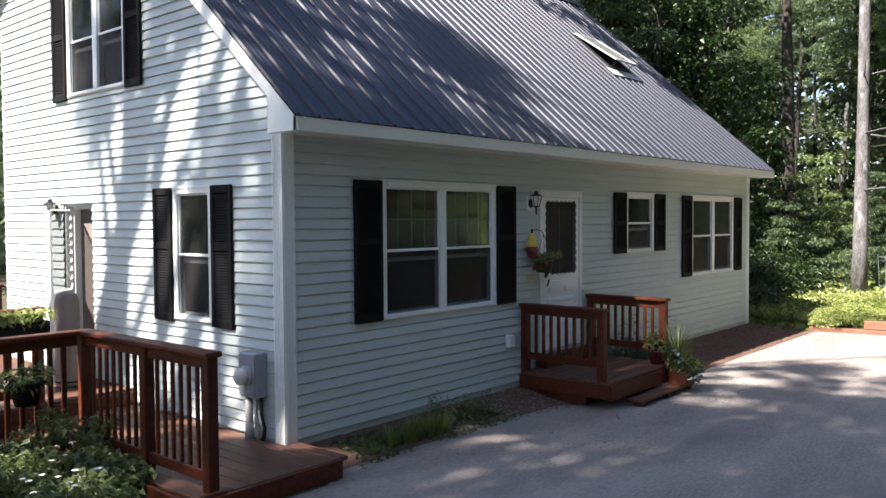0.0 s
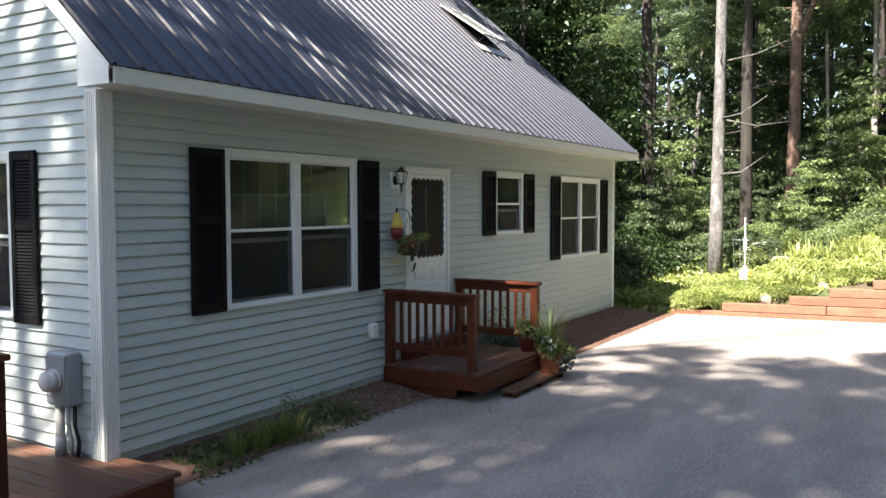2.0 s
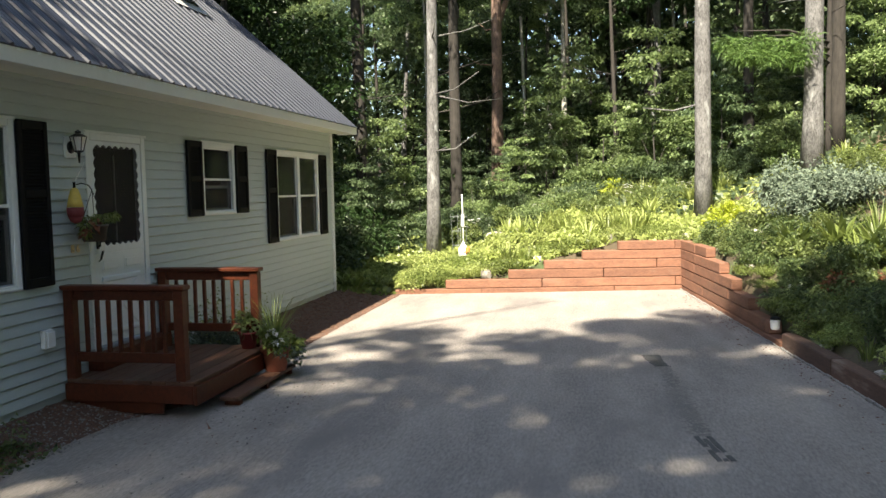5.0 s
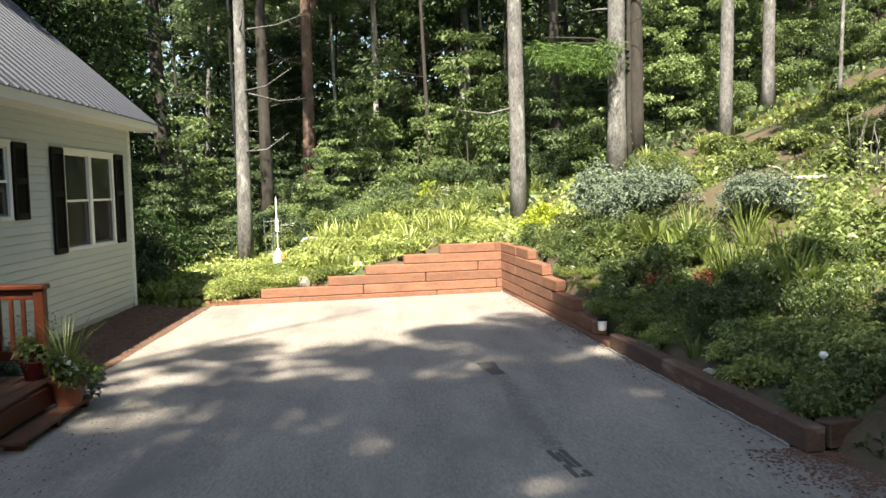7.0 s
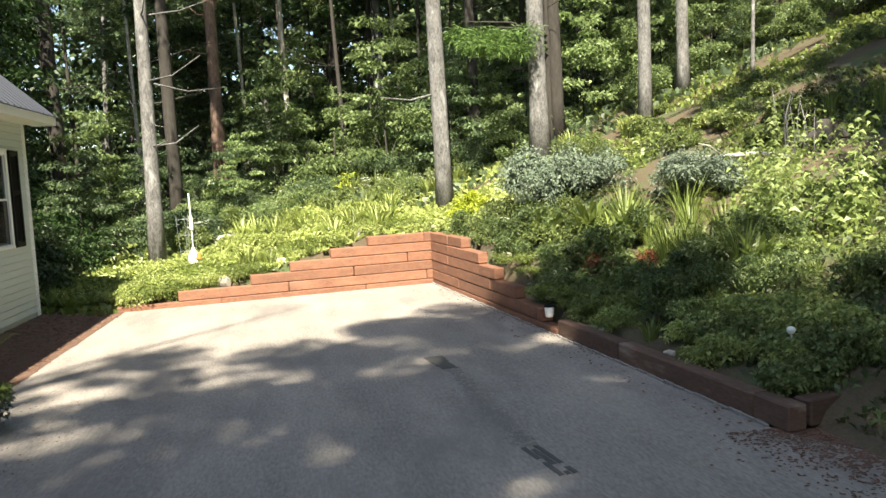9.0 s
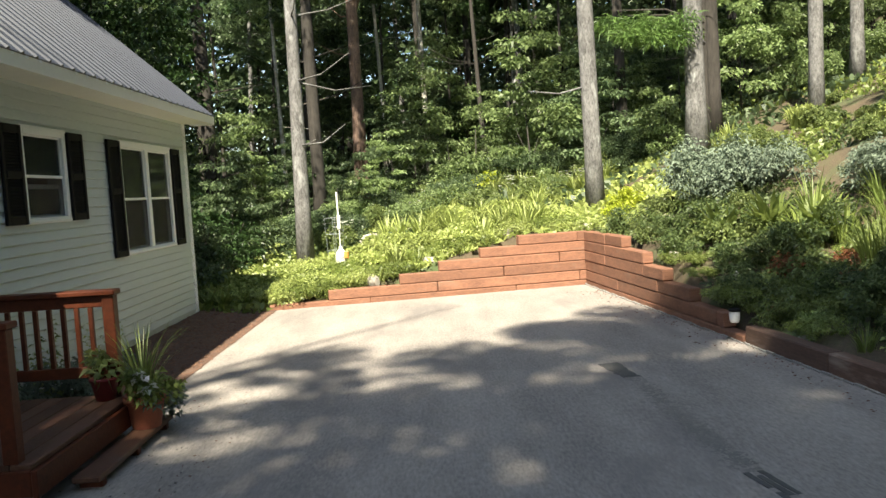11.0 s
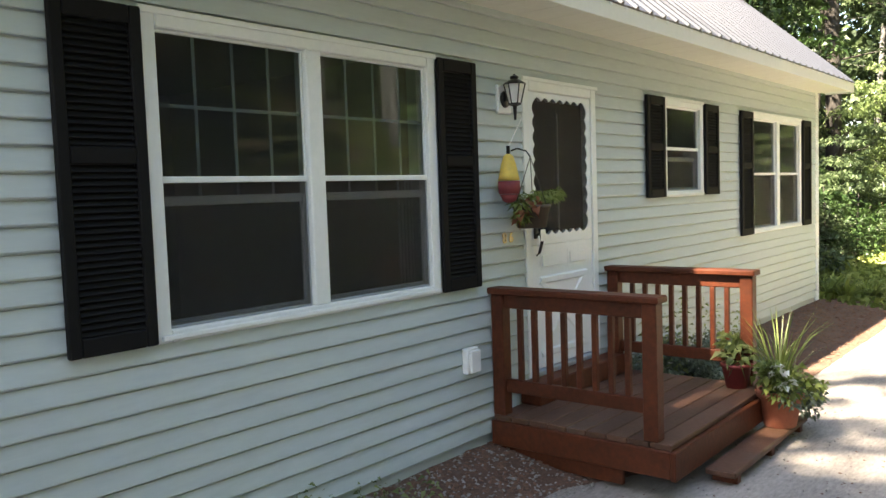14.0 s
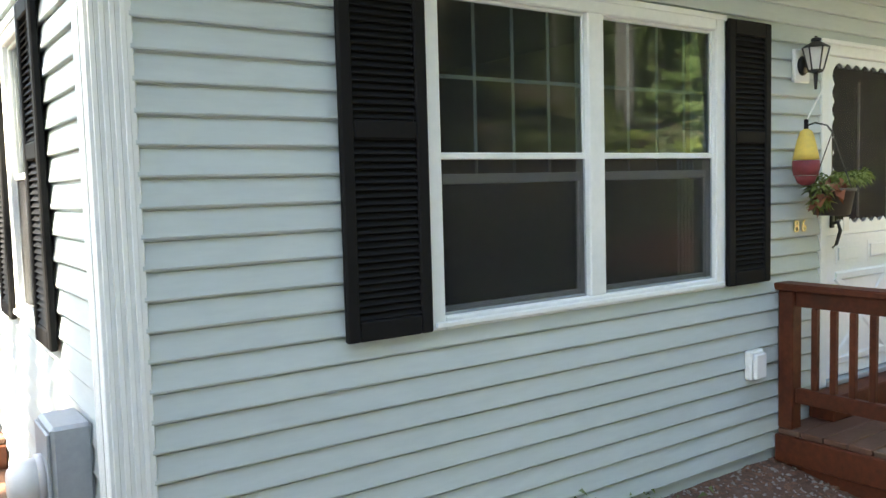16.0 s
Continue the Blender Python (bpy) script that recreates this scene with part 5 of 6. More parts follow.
# foot of the wood behind the garden
for k in range(30):
    y = -15 + k * 0.61 + rng.uniform(-0.3, 0.3)
    x = 19.0 + rng.uniform(0, 3.2) + (1.5 if y < -9 else 0)
    if y > -0.5:
        x -= 2.0
    bush(rng.choice((1, 2, 2, 3, 2, 3)), x, y, rng.uniform(0.4, 0.85), rng)
for k in range(44):
    y = -22 + k * 0.85 + rng.uniform(-0.4, 0.4)
    bush(rng.choice((0, 0, 3, 2, 4)), 24 + rng.uniform(0, 4), y, rng.uniform(0.8, 1.4), rng)
# beside the far corner of the house
for k in range(26):
    x, y = rng.uniform(12.3, 17.5), rng.uniform(0.9, 6.5)
    if x < 14 and y < 1.6:
        y += 1.2
    bush(rng.choice((4, 4, 4, 3)), x, y, rng.uniform(0.6, 1.1), rng)
for x, y, k, s in ((14.3, 0.75, 4, 0.75), (13.4, 1.6, 0, 0.9), (15.0, 0.4, 3, 0.7), (17.6, -0.1, 1, 0.6), (18.6, -1.3, 1, 0.5), (18.2, -2.6, 2, 0.5), (19.0, -6.0, 2, 1.0), (18.6, -7.6, 3, 0.95), (17.2, -9.2, 1, 0.9), (16.4, -8.7, 1, 0.55), (18.2, -11.0, 2, 0.9)):
    bush(k, x, y, s, rng)
# upper bank
for k in range(20):
    x, y = rng.uniform(14, 26), rng.uniform(-24, -16)
    bush(rng.choice((1, 2, 2, 3)), x, y, rng.uniform(0.5, 1.0), rng)
for k in range(16):
    x, y = rng.uniform(14.5, 19.5), rng.uniform(-18.5, -14.6)
    bush(rng.choice((1, 2, 1, 3)), x, y, rng.uniform(0.4, 0.75), rng)
for x, y, k, s in ((17.0, -12.2, 1, 0.7), (18.4, -13.2, 2, 0.8), (16.6, -13.6, 1, 0.6), (19.6, -11.6, 2, 0.9)):
    bush(k, x, y, s, rng)
# across the drive and round the entrance
for k in range(26):
    x, y = rng.uniform(-20, 6), rng.uniform(-15, -11.5)
    bush(rng.choice((0, 1, 3)), x, y, rng.uniform(0.7, 1.2), rng)
for k in range(14):
    x, y = rng.uniform(-16, -6), rng.uniform(3, 13)
    bush(rng.choice((0, 1, 3)), x, y, rng.uniform(0.8, 1.3), rng)


def far_woods():
    """Dense foliage deep in the wood, closing the view."""
    g = np.random.default_rng(77)
    rows = []
    for k in range(1150):
        a = g.uniform(-1.25, 1.35)
        d = g.uniform(33, 46)
        x, y = -2 + d * math.cos(a), -4 + d * math.sin(a)
        rows.append((x, y, 17 * g.uniform(0, 1) ** 1.5 + 0.1 * max(0, -y - 6), g.uniform(1.3, 2.6)))
    ob = part("far_woods", leaf_cloud("far_woods", rows, 320, 0.30, L_MAPLE, 78, 0.7, 0.6), None)
    tagged(ob, "dense green foliage deep in the wood", "trees", kind="stuff")
    rows = []
    for k in range(620):
        a, d = g.uniform(-1.25, 1.35), g.uniform(50, 60)
        rows.append((-2 + d * math.cos(a), -4 + d * math.sin(a), 20 * g.uniform(0, 1) ** 1.3 + 0.5, g.uniform(2.4, 3.8)))
    ob = part("far_woods", leaf_cloud("far_woods", rows, 150, 0.62, L_DARK, 80, 0.8, 0.7), None)
    tagged(ob, "dark evergreen wood closing the distance", "trees", kind="stuff")
    rows = []
    for k in range(420):
        a = g.uniform(1.2, 5.2)
        d = g.uniform(24, 34)
        rows.append((-2 + d * math.cos(a), -4 + d * math.sin(a), g.uniform(0.5, 15), g.uniform(1.2, 2.4)))
    ob = part("far_woods", leaf_cloud("far_woods", rows, 80, 0.42, L_MAPLE, 79, 0.7, 0.6), None)
    tagged(ob, "green trees round the clearing behind the drive", "trees", kind="stuff")


far_woods()

LILY = [blade_mesh(f"lily_{k}", 46, 0.55, 0.032, L_LILY, 600 + k) for k in range(3)]
GRASS = [blade_mesh(f"tuft_{k}", 70, 0.34, 0.011, L_GRASS, 610 + k, 0.1, 0.55) for k in range(2)]
TALLGRASS = blade_mesh("tall_tuft", 60, 0.75, 0.016, L_GRASS, 615, 0.12, 0.6)
SAGE = [shrub_mesh(f"sage_{k}", 0.75, 0.55, 3300, 0.055, L_SILVER, 620 + k, 0.34, 0.8) for k in range(2)]
MOUND = [shrub_mesh(f"mound_{k}", 0.55, 0.5, 2700, 0.055, L_SHRUB, 630 + k, 0.5, 0.75) for k in range(2)]
GOLD = shrub_mesh("gold", 0.5, 0.42, 1500, 0.065, L_YELLOW, 640, 0.5, 0.8)
MAT = [shrub_mesh(f"mat_{k}", 0.26, 0.55, 2400, 0.05, m, 645 + k, 0.35, 0.5) for k, m in enumerate((L_GRASS, L_LILY))]
STALK = stalk_mesh("stalks", 11, 1.2, 0.105, L_STALK, 650, 0.26)
WEED = stalk_mesh("weeds", 7, 0.45, 0.10, L_SHRUB, 651, 0.18)
REDTUFT = shrub_mesh("reddish", 0.35, 0.3, 500, 0.07, L_RED, 652, 0.4, 0.8)
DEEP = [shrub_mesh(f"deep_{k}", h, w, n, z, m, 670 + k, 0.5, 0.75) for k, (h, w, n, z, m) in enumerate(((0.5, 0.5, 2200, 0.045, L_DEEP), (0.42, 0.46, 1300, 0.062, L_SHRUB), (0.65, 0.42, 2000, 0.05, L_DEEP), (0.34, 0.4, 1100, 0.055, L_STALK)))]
LOWLEAF = [shrub_mesh(f"lowleaf_{k}", 0.36, 0.44, 1500, 0.07, m, 655 + k, 0.6, 0.6) for k, m in enumerate((L_SHRUB, L_LILY))]
FERN = blade_mesh("fern", 34, 0.6, 0.075, L_GRASS, 658, 0.08, 0.85)
PETALS = petal_mesh("petals", 22, 0.35, 0.55, 0.045, L_WHITE, 660)
PETALS3 = petal_mesh("petals_few", 9, 0.3, 0.5, 0.03, L_WHITE, 662)
PETALS2 = petal_mesh("petals_low", 14, 0.2, 0.3, 0.04, L_ORANGE, 661)

rng = random.Random(33)


def scatter(n, where, kinds, name, label, category, group, lo=0.7, hi=1.2, flowers=None, chance=0.0):
    for k in range(n):
        x, y = where()
        plant(name, label, category, rng.choice(kinds), x, y, rng.uniform(lo, hi), rng.uniform(0, 360), group, None, flowers if rng.random() < chance else None)


def bank(e0, e1, y0, y1):
    def f():
        y = rng.uniform(y0, y1)
        return wall_x(y) + rng.uniform(e0, e1), y
    return f


def slope(x0, x1, d0, d1):
    def f():
        x = rng.uniform(x0, x1)
        return x, wall_y(x) - rng.uniform(d0, d1)
    return f


# the sunny bank behind the back wall
scatter(46, bank(0.9, 3.6, -6.0, -2.2), LILY + LOWLEAF[1:] * 3, "day_lily", "clump of bright yellow-green day lily leaves in sun", "plant", "day lilies", 0.75, 1.15)
scatter(40, bank(3.2, 7.5, -7.5, -1.2), LILY + [GOLD] + MOUND, "garden_plant", "sunlit yellow-green perennial on the bank", "plant", "bank perennials", 0.8, 1.25, PETALS, 0.3)
scatter(26, bank(0.35, 1.1, -3.0, -1.0), MAT, "ground_cover", "low mat of bright green creeping plants", "plant", "creeping plants", 0.7, 1.1)
scatter(12, bank(1.0, 2.4, -2.3, -0.9), MAT + GRASS, "ground_cover", "low mat of bright green creeping plants", "plant", "creeping plants", 0.8, 1.2)
scatter(12, bank(0.45, 1.0, -6.0, -3.2), GRASS + MAT, "grass_tuft", "tuft of fine green grass by the timber wall", "plant", "grass tufts", 0.7, 1.1)
scatter(16, bank(5.0, 8.5, -9.5, -4.5), [REDTUFT, MOUND[0], UNDER[1]], "garden_plant", "mixed reddish and yellow growth at the wood's edge", "plant", "edge growth", 0.35, 0.6)
scatter(34, bank(4.0, 8.0, -11.5, -0.5), [UNDER[1], UNDER[0]], "bush", "bright low bush at the wood's edge", "bush", "undergrowth", 0.32, 0.55)
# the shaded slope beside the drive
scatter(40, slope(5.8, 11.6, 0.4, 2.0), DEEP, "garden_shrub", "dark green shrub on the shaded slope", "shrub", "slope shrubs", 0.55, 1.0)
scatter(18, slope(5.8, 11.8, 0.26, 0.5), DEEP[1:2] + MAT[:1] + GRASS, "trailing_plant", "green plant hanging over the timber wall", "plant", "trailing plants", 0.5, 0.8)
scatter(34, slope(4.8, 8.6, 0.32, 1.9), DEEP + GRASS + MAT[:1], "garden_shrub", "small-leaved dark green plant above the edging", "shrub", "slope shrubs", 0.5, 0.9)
scatter(30, slope(3.4, 5.2, 0.3, 1.3), LOWLEAF[:1] + LOWLEAF[1:] + LOWLEAF[:1], "garden_shrub", "low plant with broad yellow-green leaves above the edging", "shrub", "broad-leaved plants", 0.5, 0.75)
scatter(5, slope(10.3, 11.8, 1.5, 2.3), SAGE, "silver_sage", "mound of silvery grey-green sage", "shrub", "silver sage", 0.9, 1.5)
scatter(4, slope(8.4, 9.8, 2.7, 3.4), SAGE, "silver_sage", "mound of silvery grey-green sage", "shrub", "silver sage", 0.8, 1.15)
scatter(13, slope(5.8, 8.8, 1.4, 2.3), [TALLGRASS], "grass_clump", "clump of long dark green grass blades", "plant", "grass clumps", 0.7, 1.05)
scatter(9, slope(6.0, 7.7, 2.3, 3.2), [STALK], "tall_plant", "upright leafy perennial with yellow-green leaves", "plant", "tall perennials", 0.8, 1.25)
scatter(7, slope(8.0, 10.0, 0.9, 1.7), [FERN], "fern", "arching green fern on the slope", "fern", "ferns", 0.8, 1.1)
scatter(20, slope(9.5, 15.5, 2.8, 5.2), MOUND + LOWLEAF + LILY[:1], "garden_plant", "sunlit yellow-green perennial on the upper slope", "plant", "slope perennials", 0.6, 1.0)
scatter(34, slope(6.0, 16, 4.4, 9.0), [LOWLEAF[0], TALLGRASS, GRASS[0], DEEP[0]], "garden_plant", "rough green growth on the upper bank", "plant", "bank growth", 0.4, 0.9)
scatter(22, slope(1.2, 3.4, 0.5, 4.0), GRASS + [TALLGRASS], "grass_tuft", "tuft of rough grass at the drive's edge", "plant", "grass tufts", 0.7, 1.1)
scatter(26, slope(4.2, 7.6, 1.1, 2.3), DEEP + [FERN, GRASS[0]], "garden_shrub", "feathery green plant in the shade of the slope", "shrub", "slope shrubs", 0.6, 0.95)
scatter(5, slope(4.4, 8.5, 0.4, 1.8), [REDTUFT], "reddish_plant", "low plant with reddish brown leaves on the slope", "plant", "reddish plants", 0.5, 0.8)
# plants with pale leaves beyond the landing
scatter(5, lambda: (rng.uniform(5.4, 6.3), rng.uniform(-0.7, -0.3)), [STALK, SAGE[0]], "border_plant", "leafy border plant with pale blossoms beside the landing", "plant", "border plants", 0.65, 0.8, PETALS3, 1.0)
plant("yellow_shrub", "small bright yellow-green shrub at the wall corner", "shrub", GOLD, 13.0, -7.0, 0.95, 0, "")
plant("yellow_shrub", "small bright yellow-green shrub at the wall corner", "shrub", GOLD, 12.6, -6.75, 0.7, 80, "")
# by the house
scatter(9, lambda: (rng.uniform(0.45, 1.5), rng.uniform(-0.45, -0.2)), GRASS, "grass_clump", "weedy grass clump along the foundation", "plant", "foundation weeds", 0.5, 0.9)
scatter(7, lambda: (rng.uniform(1.2, 2.4), rng.uniform(-0.42, -0.15)), [WEED], "weed", "small leafy weed along the foundation", "plant", "foundation weeds", 0.45, 0.75)
scatter(14, lambda: (rng.uniform(10.9, 12.2), rng.uniform(-0.55, 0.5)), GRASS + [FERN], "grass_clump", "green grass and fern at the house corner", "plant", "corner grass", 0.5, 0.8)
# bed in front of the deck
scatter(16, lambda: (rng.uniform(-3.3, -1.62), rng.uniform(-0.9, 1.0)), LOWLEAF[:1] + MOUND[:1] + [WEED], "garden_plant", "shaded leafy plant beside the deck", "plant", "deck bed plants", 0.7, 1.1)
scatter(3, lambda: (rng.uniform(-2.6, -1.9), rng.uniform(-0.7, 0.5)), LOWLEAF[:1], "white_flower", "shaded plant with small white flowers beside the deck", "plant", "white flowers", 0.8, 1.0, PETALS3, 1.0)


def ground_cover(name, label, n, box, size, mat, seed, keep, stand=0.7):
    g = np.random.default_rng(seed)
    c = []
    while len(c) < n:
        x, y = g.uniform(box[0], box[1]), g.uniform(box[2], box[3])
        if keep(x, y, g.random()):
            c.append((x, y, land(x, y) - 0.005))
    c = np.array(c)
    d = g.normal(size=(n, 3))
    d[:, 2] = np.abs(d[:, 2]) * stand + stand
    L = size * g.uniform(0.5, 1.5, n)
    ob = part(name, leaf_mesh(name, c, d, L, L * 0.35, mat, g, 0.25, 0.4), None)
    tagged(ob, label, "plants", kind="stuff")


def off_pave(x, y):
    return x - wall_x(min(y, 0)) > 0.3 or wall_y(min(x, 14)) - y > 0.3


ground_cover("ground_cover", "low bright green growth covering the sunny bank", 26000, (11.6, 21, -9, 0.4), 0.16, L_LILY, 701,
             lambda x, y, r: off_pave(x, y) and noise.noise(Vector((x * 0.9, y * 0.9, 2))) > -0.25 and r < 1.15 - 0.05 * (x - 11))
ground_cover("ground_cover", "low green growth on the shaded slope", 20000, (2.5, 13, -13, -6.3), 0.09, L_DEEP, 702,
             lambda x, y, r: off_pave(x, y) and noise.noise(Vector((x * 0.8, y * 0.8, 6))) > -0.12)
ground_cover("ground_cover", "rough green growth on the upper bank", 26000, (5, 22, -20, -9), 0.13, L_GRASS, 703,
             lambda x, y, r: off_pave(x, y) and noise.noise(Vector((x * 0.5, y * 0.5, 9))) > -0.12)
ground_cover("ground_cover", "green undergrowth on the forest floor", 26000, (15, 30, -16, 12), 0.24, L_MAPLE, 704, lambda x, y, r: True)
ground_cover("ground_cover", "dark low weeds along the foundation", 2600, (0.15, 2.5, -0.62, -0.08), 0.075, L_DEEP, 706, lambda x, y, r: r < 0.35 + 0.65 * (y > -0.45) and noise.noise(Vector((x * 2.2, y * 3, 4))) > -0.25)
ground_cover("ground_cover", "grass along the wood's edge by the house", 6000, (11.0, 15, -0.9, 4), 0.16, L_GRASS, 705, lambda x, y, r: r < 0.9)


def stone(x, y, sx, sy, sz, seed, z=None):
    g = random.Random(seed)
    bm = bmesh.new()
    bmesh.ops.create_icosphere(bm, subdivisions=2, radius=1.0)
    for v in bm.verts:
        k = 1 + 0.28 * noise.noise(v.co * 1.3 + Vector((seed * 3.1, 0, 0)))
        v.co = Vector((v.co.x * sx * k, v.co.y * sy * k, max(v.co.z, -0.5) * sz * k))
    me = bpy.data.meshes.new("stone")
    bm.to_mesh(me)
    bm.free()
    me.materials.append(STONE)
    ob = new("stone", me)
    ob.matrix_basis = pose(x, y, (land(x, y) if z is None else z) + sz * 0.25, 0, 0, g.uniform(0, 180))
    tagged(ob, "pale rounded field stone among the plants", "stone", "garden stones")


for k, (x, y, a, b, c) in enumerate(((12.0, -2.55, 0.14, 0.1, 0.12), (12.55, -3.5, 0.24, 0.14, 0.07), (12.65, -3.75, 0.2, 0.12, 0.06), (12.75, -4.85, 0.12, 0.1, 0.11), (13.0, -5.75, 0.2, 0.12, 0.08), (12.9, -6.15, 0.16, 0.12, 0.08),
                                     (13.6, -7.1, 0.22, 0.2, 0.12), (11.9, -1.5, 0.08, 0.07, 0.06), (6.2, -6.95, 0.07, 0.06, 0.05), (5.0, -7.1, 0.06, 0.05, 0.04), (15.4, -2.3, 0.3, 0.2, 0.16), (15.9, -2.7, 0.24, 0.2, 0.14), (15.6, -3.2, 0.2, 0.2, 0.12), (11.1, -7.1, 0.16, 0.1, 0.08), (9.6, -6.75, 0.12, 0.09, 0.06))):
    stone(x, y, a, b, c, k + 1)

# an old log, a stump and dead stalks on the upper slope
t = thing("fallen_log", "bleached fallen branch lying on the slope", "log", (9.0, -10.0, land(9.0, -10.0) + 0.2), 62)
part("stem", Shape().tube([(-0.75, 0, -0.05), (-0.3, 0.06, 0.02), (0.25, -0.02, 0.0), (0.8, 0.05, 0.03)], [0.028, 0.034, 0.03, 0.018], 9), BIRCH, t, "", True)
part("twig", Shape().tube([(0.2, 0, 0.02), (0.35, 0.2, 0.16), (0.5, 0.28, 0.2)], [0.016, 0.01, 0.005], 6), BIRCH, t, "", True)
# the stump's near-black bark stands for the shade it sits in
t = thing("tree_stump", "stump on the upper slope, bark darkened for shade", "stump", (8.7, -11.2, land(8.7, -11.2)), 0)
part("body", Shape().lathe([(0.22, -0.1), (0.18, 0.06), (0.15, 0.2), (0.14, 0.28), (0.08, 0.31), (0.01, 0.26)], (0, 0, 0), 14), BARKDARK, t, "", True)
for k in range(4):
    a = 1.3 * k
    part("root", Shape().tube([(0.15 * math.cos(a), 0.15 * math.sin(a), 0.12), (0.4 * math.cos(a), 0.4 * math.sin(a), -0.05)], [0.07, 0.03], 7), BARKDARK, t, "", True)
rng = random.Random(58)
for k in range(9):
    x, y = rng.uniform(8.0, 9.4), rng.uniform(-11.0, -10.3)
    ob = part("dead_stalk", Shape().tube([(0, 0, -0.1), (rng.uniform(-0.05, 0.05), 0.02, 0.4), (rng.uniform(-0.12, 0.12), rng.uniform(-0.1, 0.1), rng.uniform(0.6, 0.9))], [0.012, 0.009, 0.004], 6), BARKGREY, None, "", True)
    ob.location = (x, y, land(x, y))
    tagged(ob, "dry grey dead stalk standing on the slope", "stalk", "dead stalks")

# bright pine bough above the bank
t = thing("pine_sapling", "slim pine with bright green needle sprays", "tree", (16.3, -9.55, land(16.3, -9.55)), 0)
part("trunk", trunk_shape(9, 0.07, (0, 0), 31, 0, 10, 2), BARKDARK, t, "", True)
for k in range(4):
    part("branch", Shape().tube([(0, 0, 2.0 + 0.15 * k), (-0.6, 0.7 + 0.1 * k, 2.3 + 0.12 * k), (-1.2 + 0.2 * k, 1.5 + 0.2 * k, 2.25 + 0.15 * k)], [0.03, 0.02, 0.006], 6), BARKDARK, t, "", True)
rows = [(-1.2 + 0.35 * math.cos(2 * k), 0.7 + 0.17 * k, 2.15 + 0.22 * math.sin(k * 2.3), 0.34) for k in range(10)]
part("needles", leaf_cloud("needles", rows, 420, 0.17, L_PINE, 33, 0.5, 0.1), None, t)


# ---------------------------------------------------------------- things on the house
def meter():
    t = thing("electric_meter", "grey steel electric meter box with glass dial on the gable wall", "meter", (GX - 0.02, 0.345, 0.56))
    part("box", Shape().chamfer(-0.13, -0.125, 0, -0.001, 0.125, 0.40, 0.012), GREYMETAL, t)
    part("lid", Shape().chamfer(-0.142, -0.115, 0.02, -0.131, 0.115, 0.38, 0.006), GREYMETAL, t)
    s = Shape().tube([(-0.14, 0.0, 0.20), (-0.165, 0.0, 0.20)], [0.088, 0.088], 24)
    part("collar", s, PVC, t, "", True)
    s = Shape().tube([(-0.165, 0.0, 0.20), (-0.23, 0.0, 0.20), (-0.25, 0, 0.20)], [0.078, 0.074, 0.05], 24)
    part("dial_glass", s, LAMPGLASS, t, "clear domed dial cover", True)
    s = Shape().tube([(-0.065, 0.07, 0.0), (-0.065, 0.07, -0.22), (-0.065, 0.07, -0.39)], [0.035, 0.035, 0.035], 14)
    s.tube([(-0.065, 0.07, -0.25), (-0.065, 0.07, -0.39)], [0.042, 0.042], 14)
    part("conduit", s, PVC, t, "grey plastic conduit", True)
    for y, x in ((-0.03, -0.06), (-0.07, -0.04), (-0.10, -0.05)):
        part("cable", Shape().tube([(x, y, 0.0), (x - 0.01, y - 0.01, -0.15), (x + 0.01, y - 0.03, -0.28), (x, y - 0.02, -0.39)], 0.010, 8), PVC if y > -0.05 else BLACKMETAL, t, "", True)


meter()


def porch_lamp(x, z, front=True):
    t = thing("porch_lamp", "black lantern wall lamp with frosted panes on a white block", "wall lamp", (x, -0.02, z) if front else (GX - 0.02, x, z), 0 if front else -90)
    part("mounting_block", Shape().chamfer(-0.085, -0.022, -0.10, 0.085, 0.005, 0.10, 0.008), WHITE, t, "white plastic mounting block")
    part("back_plate", Shape().tube([(0, -0.022, 0.0), (0, -0.04, 0.0)], [0.06, 0.05], 18), BLACKMETAL, t, "", True)
    part("arm", Shape().tube([(0, -0.04, 0.0), (0, -0.08, -0.015), (0, -0.105, -0.03), (0, -0.108, -0.045)], 0.011, 8).tube([(0, -0.108, -0.045), (0, -0.108, -0.15)], [0.016, 0.008], 8), BLACKMETAL, t, "", True)
    cx, cy = 0.0, -0.108
    t.scale = (0.9, 0.9, 0.92)
    part("base", Shape().lathe([(0.02, 0.02), (0.045, 0.03), (0.045, 0.042)], (cx, cy, -0.075), 6), BLACKMETAL, t)
    part("panes", Shape().lathe([(0.040, 0.043), (0.072, 0.17)], (cx, cy, -0.075), 6), LAMPGLASS, t, "frosted glass panes")
    for k in range(6):
        a = math.pi / 3 * k
        part("bar", Shape().tube([(cx + 0.043 * math.cos(a), cy + 0.043 * math.sin(a), -0.035), (cx + 0.076 * math.cos(a), cy + 0.076 * math.sin(a), 0.097)], 0.005, 5), BLACKMETAL, t)
    part("cap", Shape().lathe([(0.084, 0.17), (0.078, 0.177), (0.04, 0.20), (0.022, 0.206), (0.032, 0.215), (0.028, 0.226), (0.008, 0.234), (0.008, 0.24)], (cx, cy, -0.075), 12), BLACKMETAL, t)


porch_lamp(3.62, 2.325)
porch_lamp(4.30, 2.27, False)


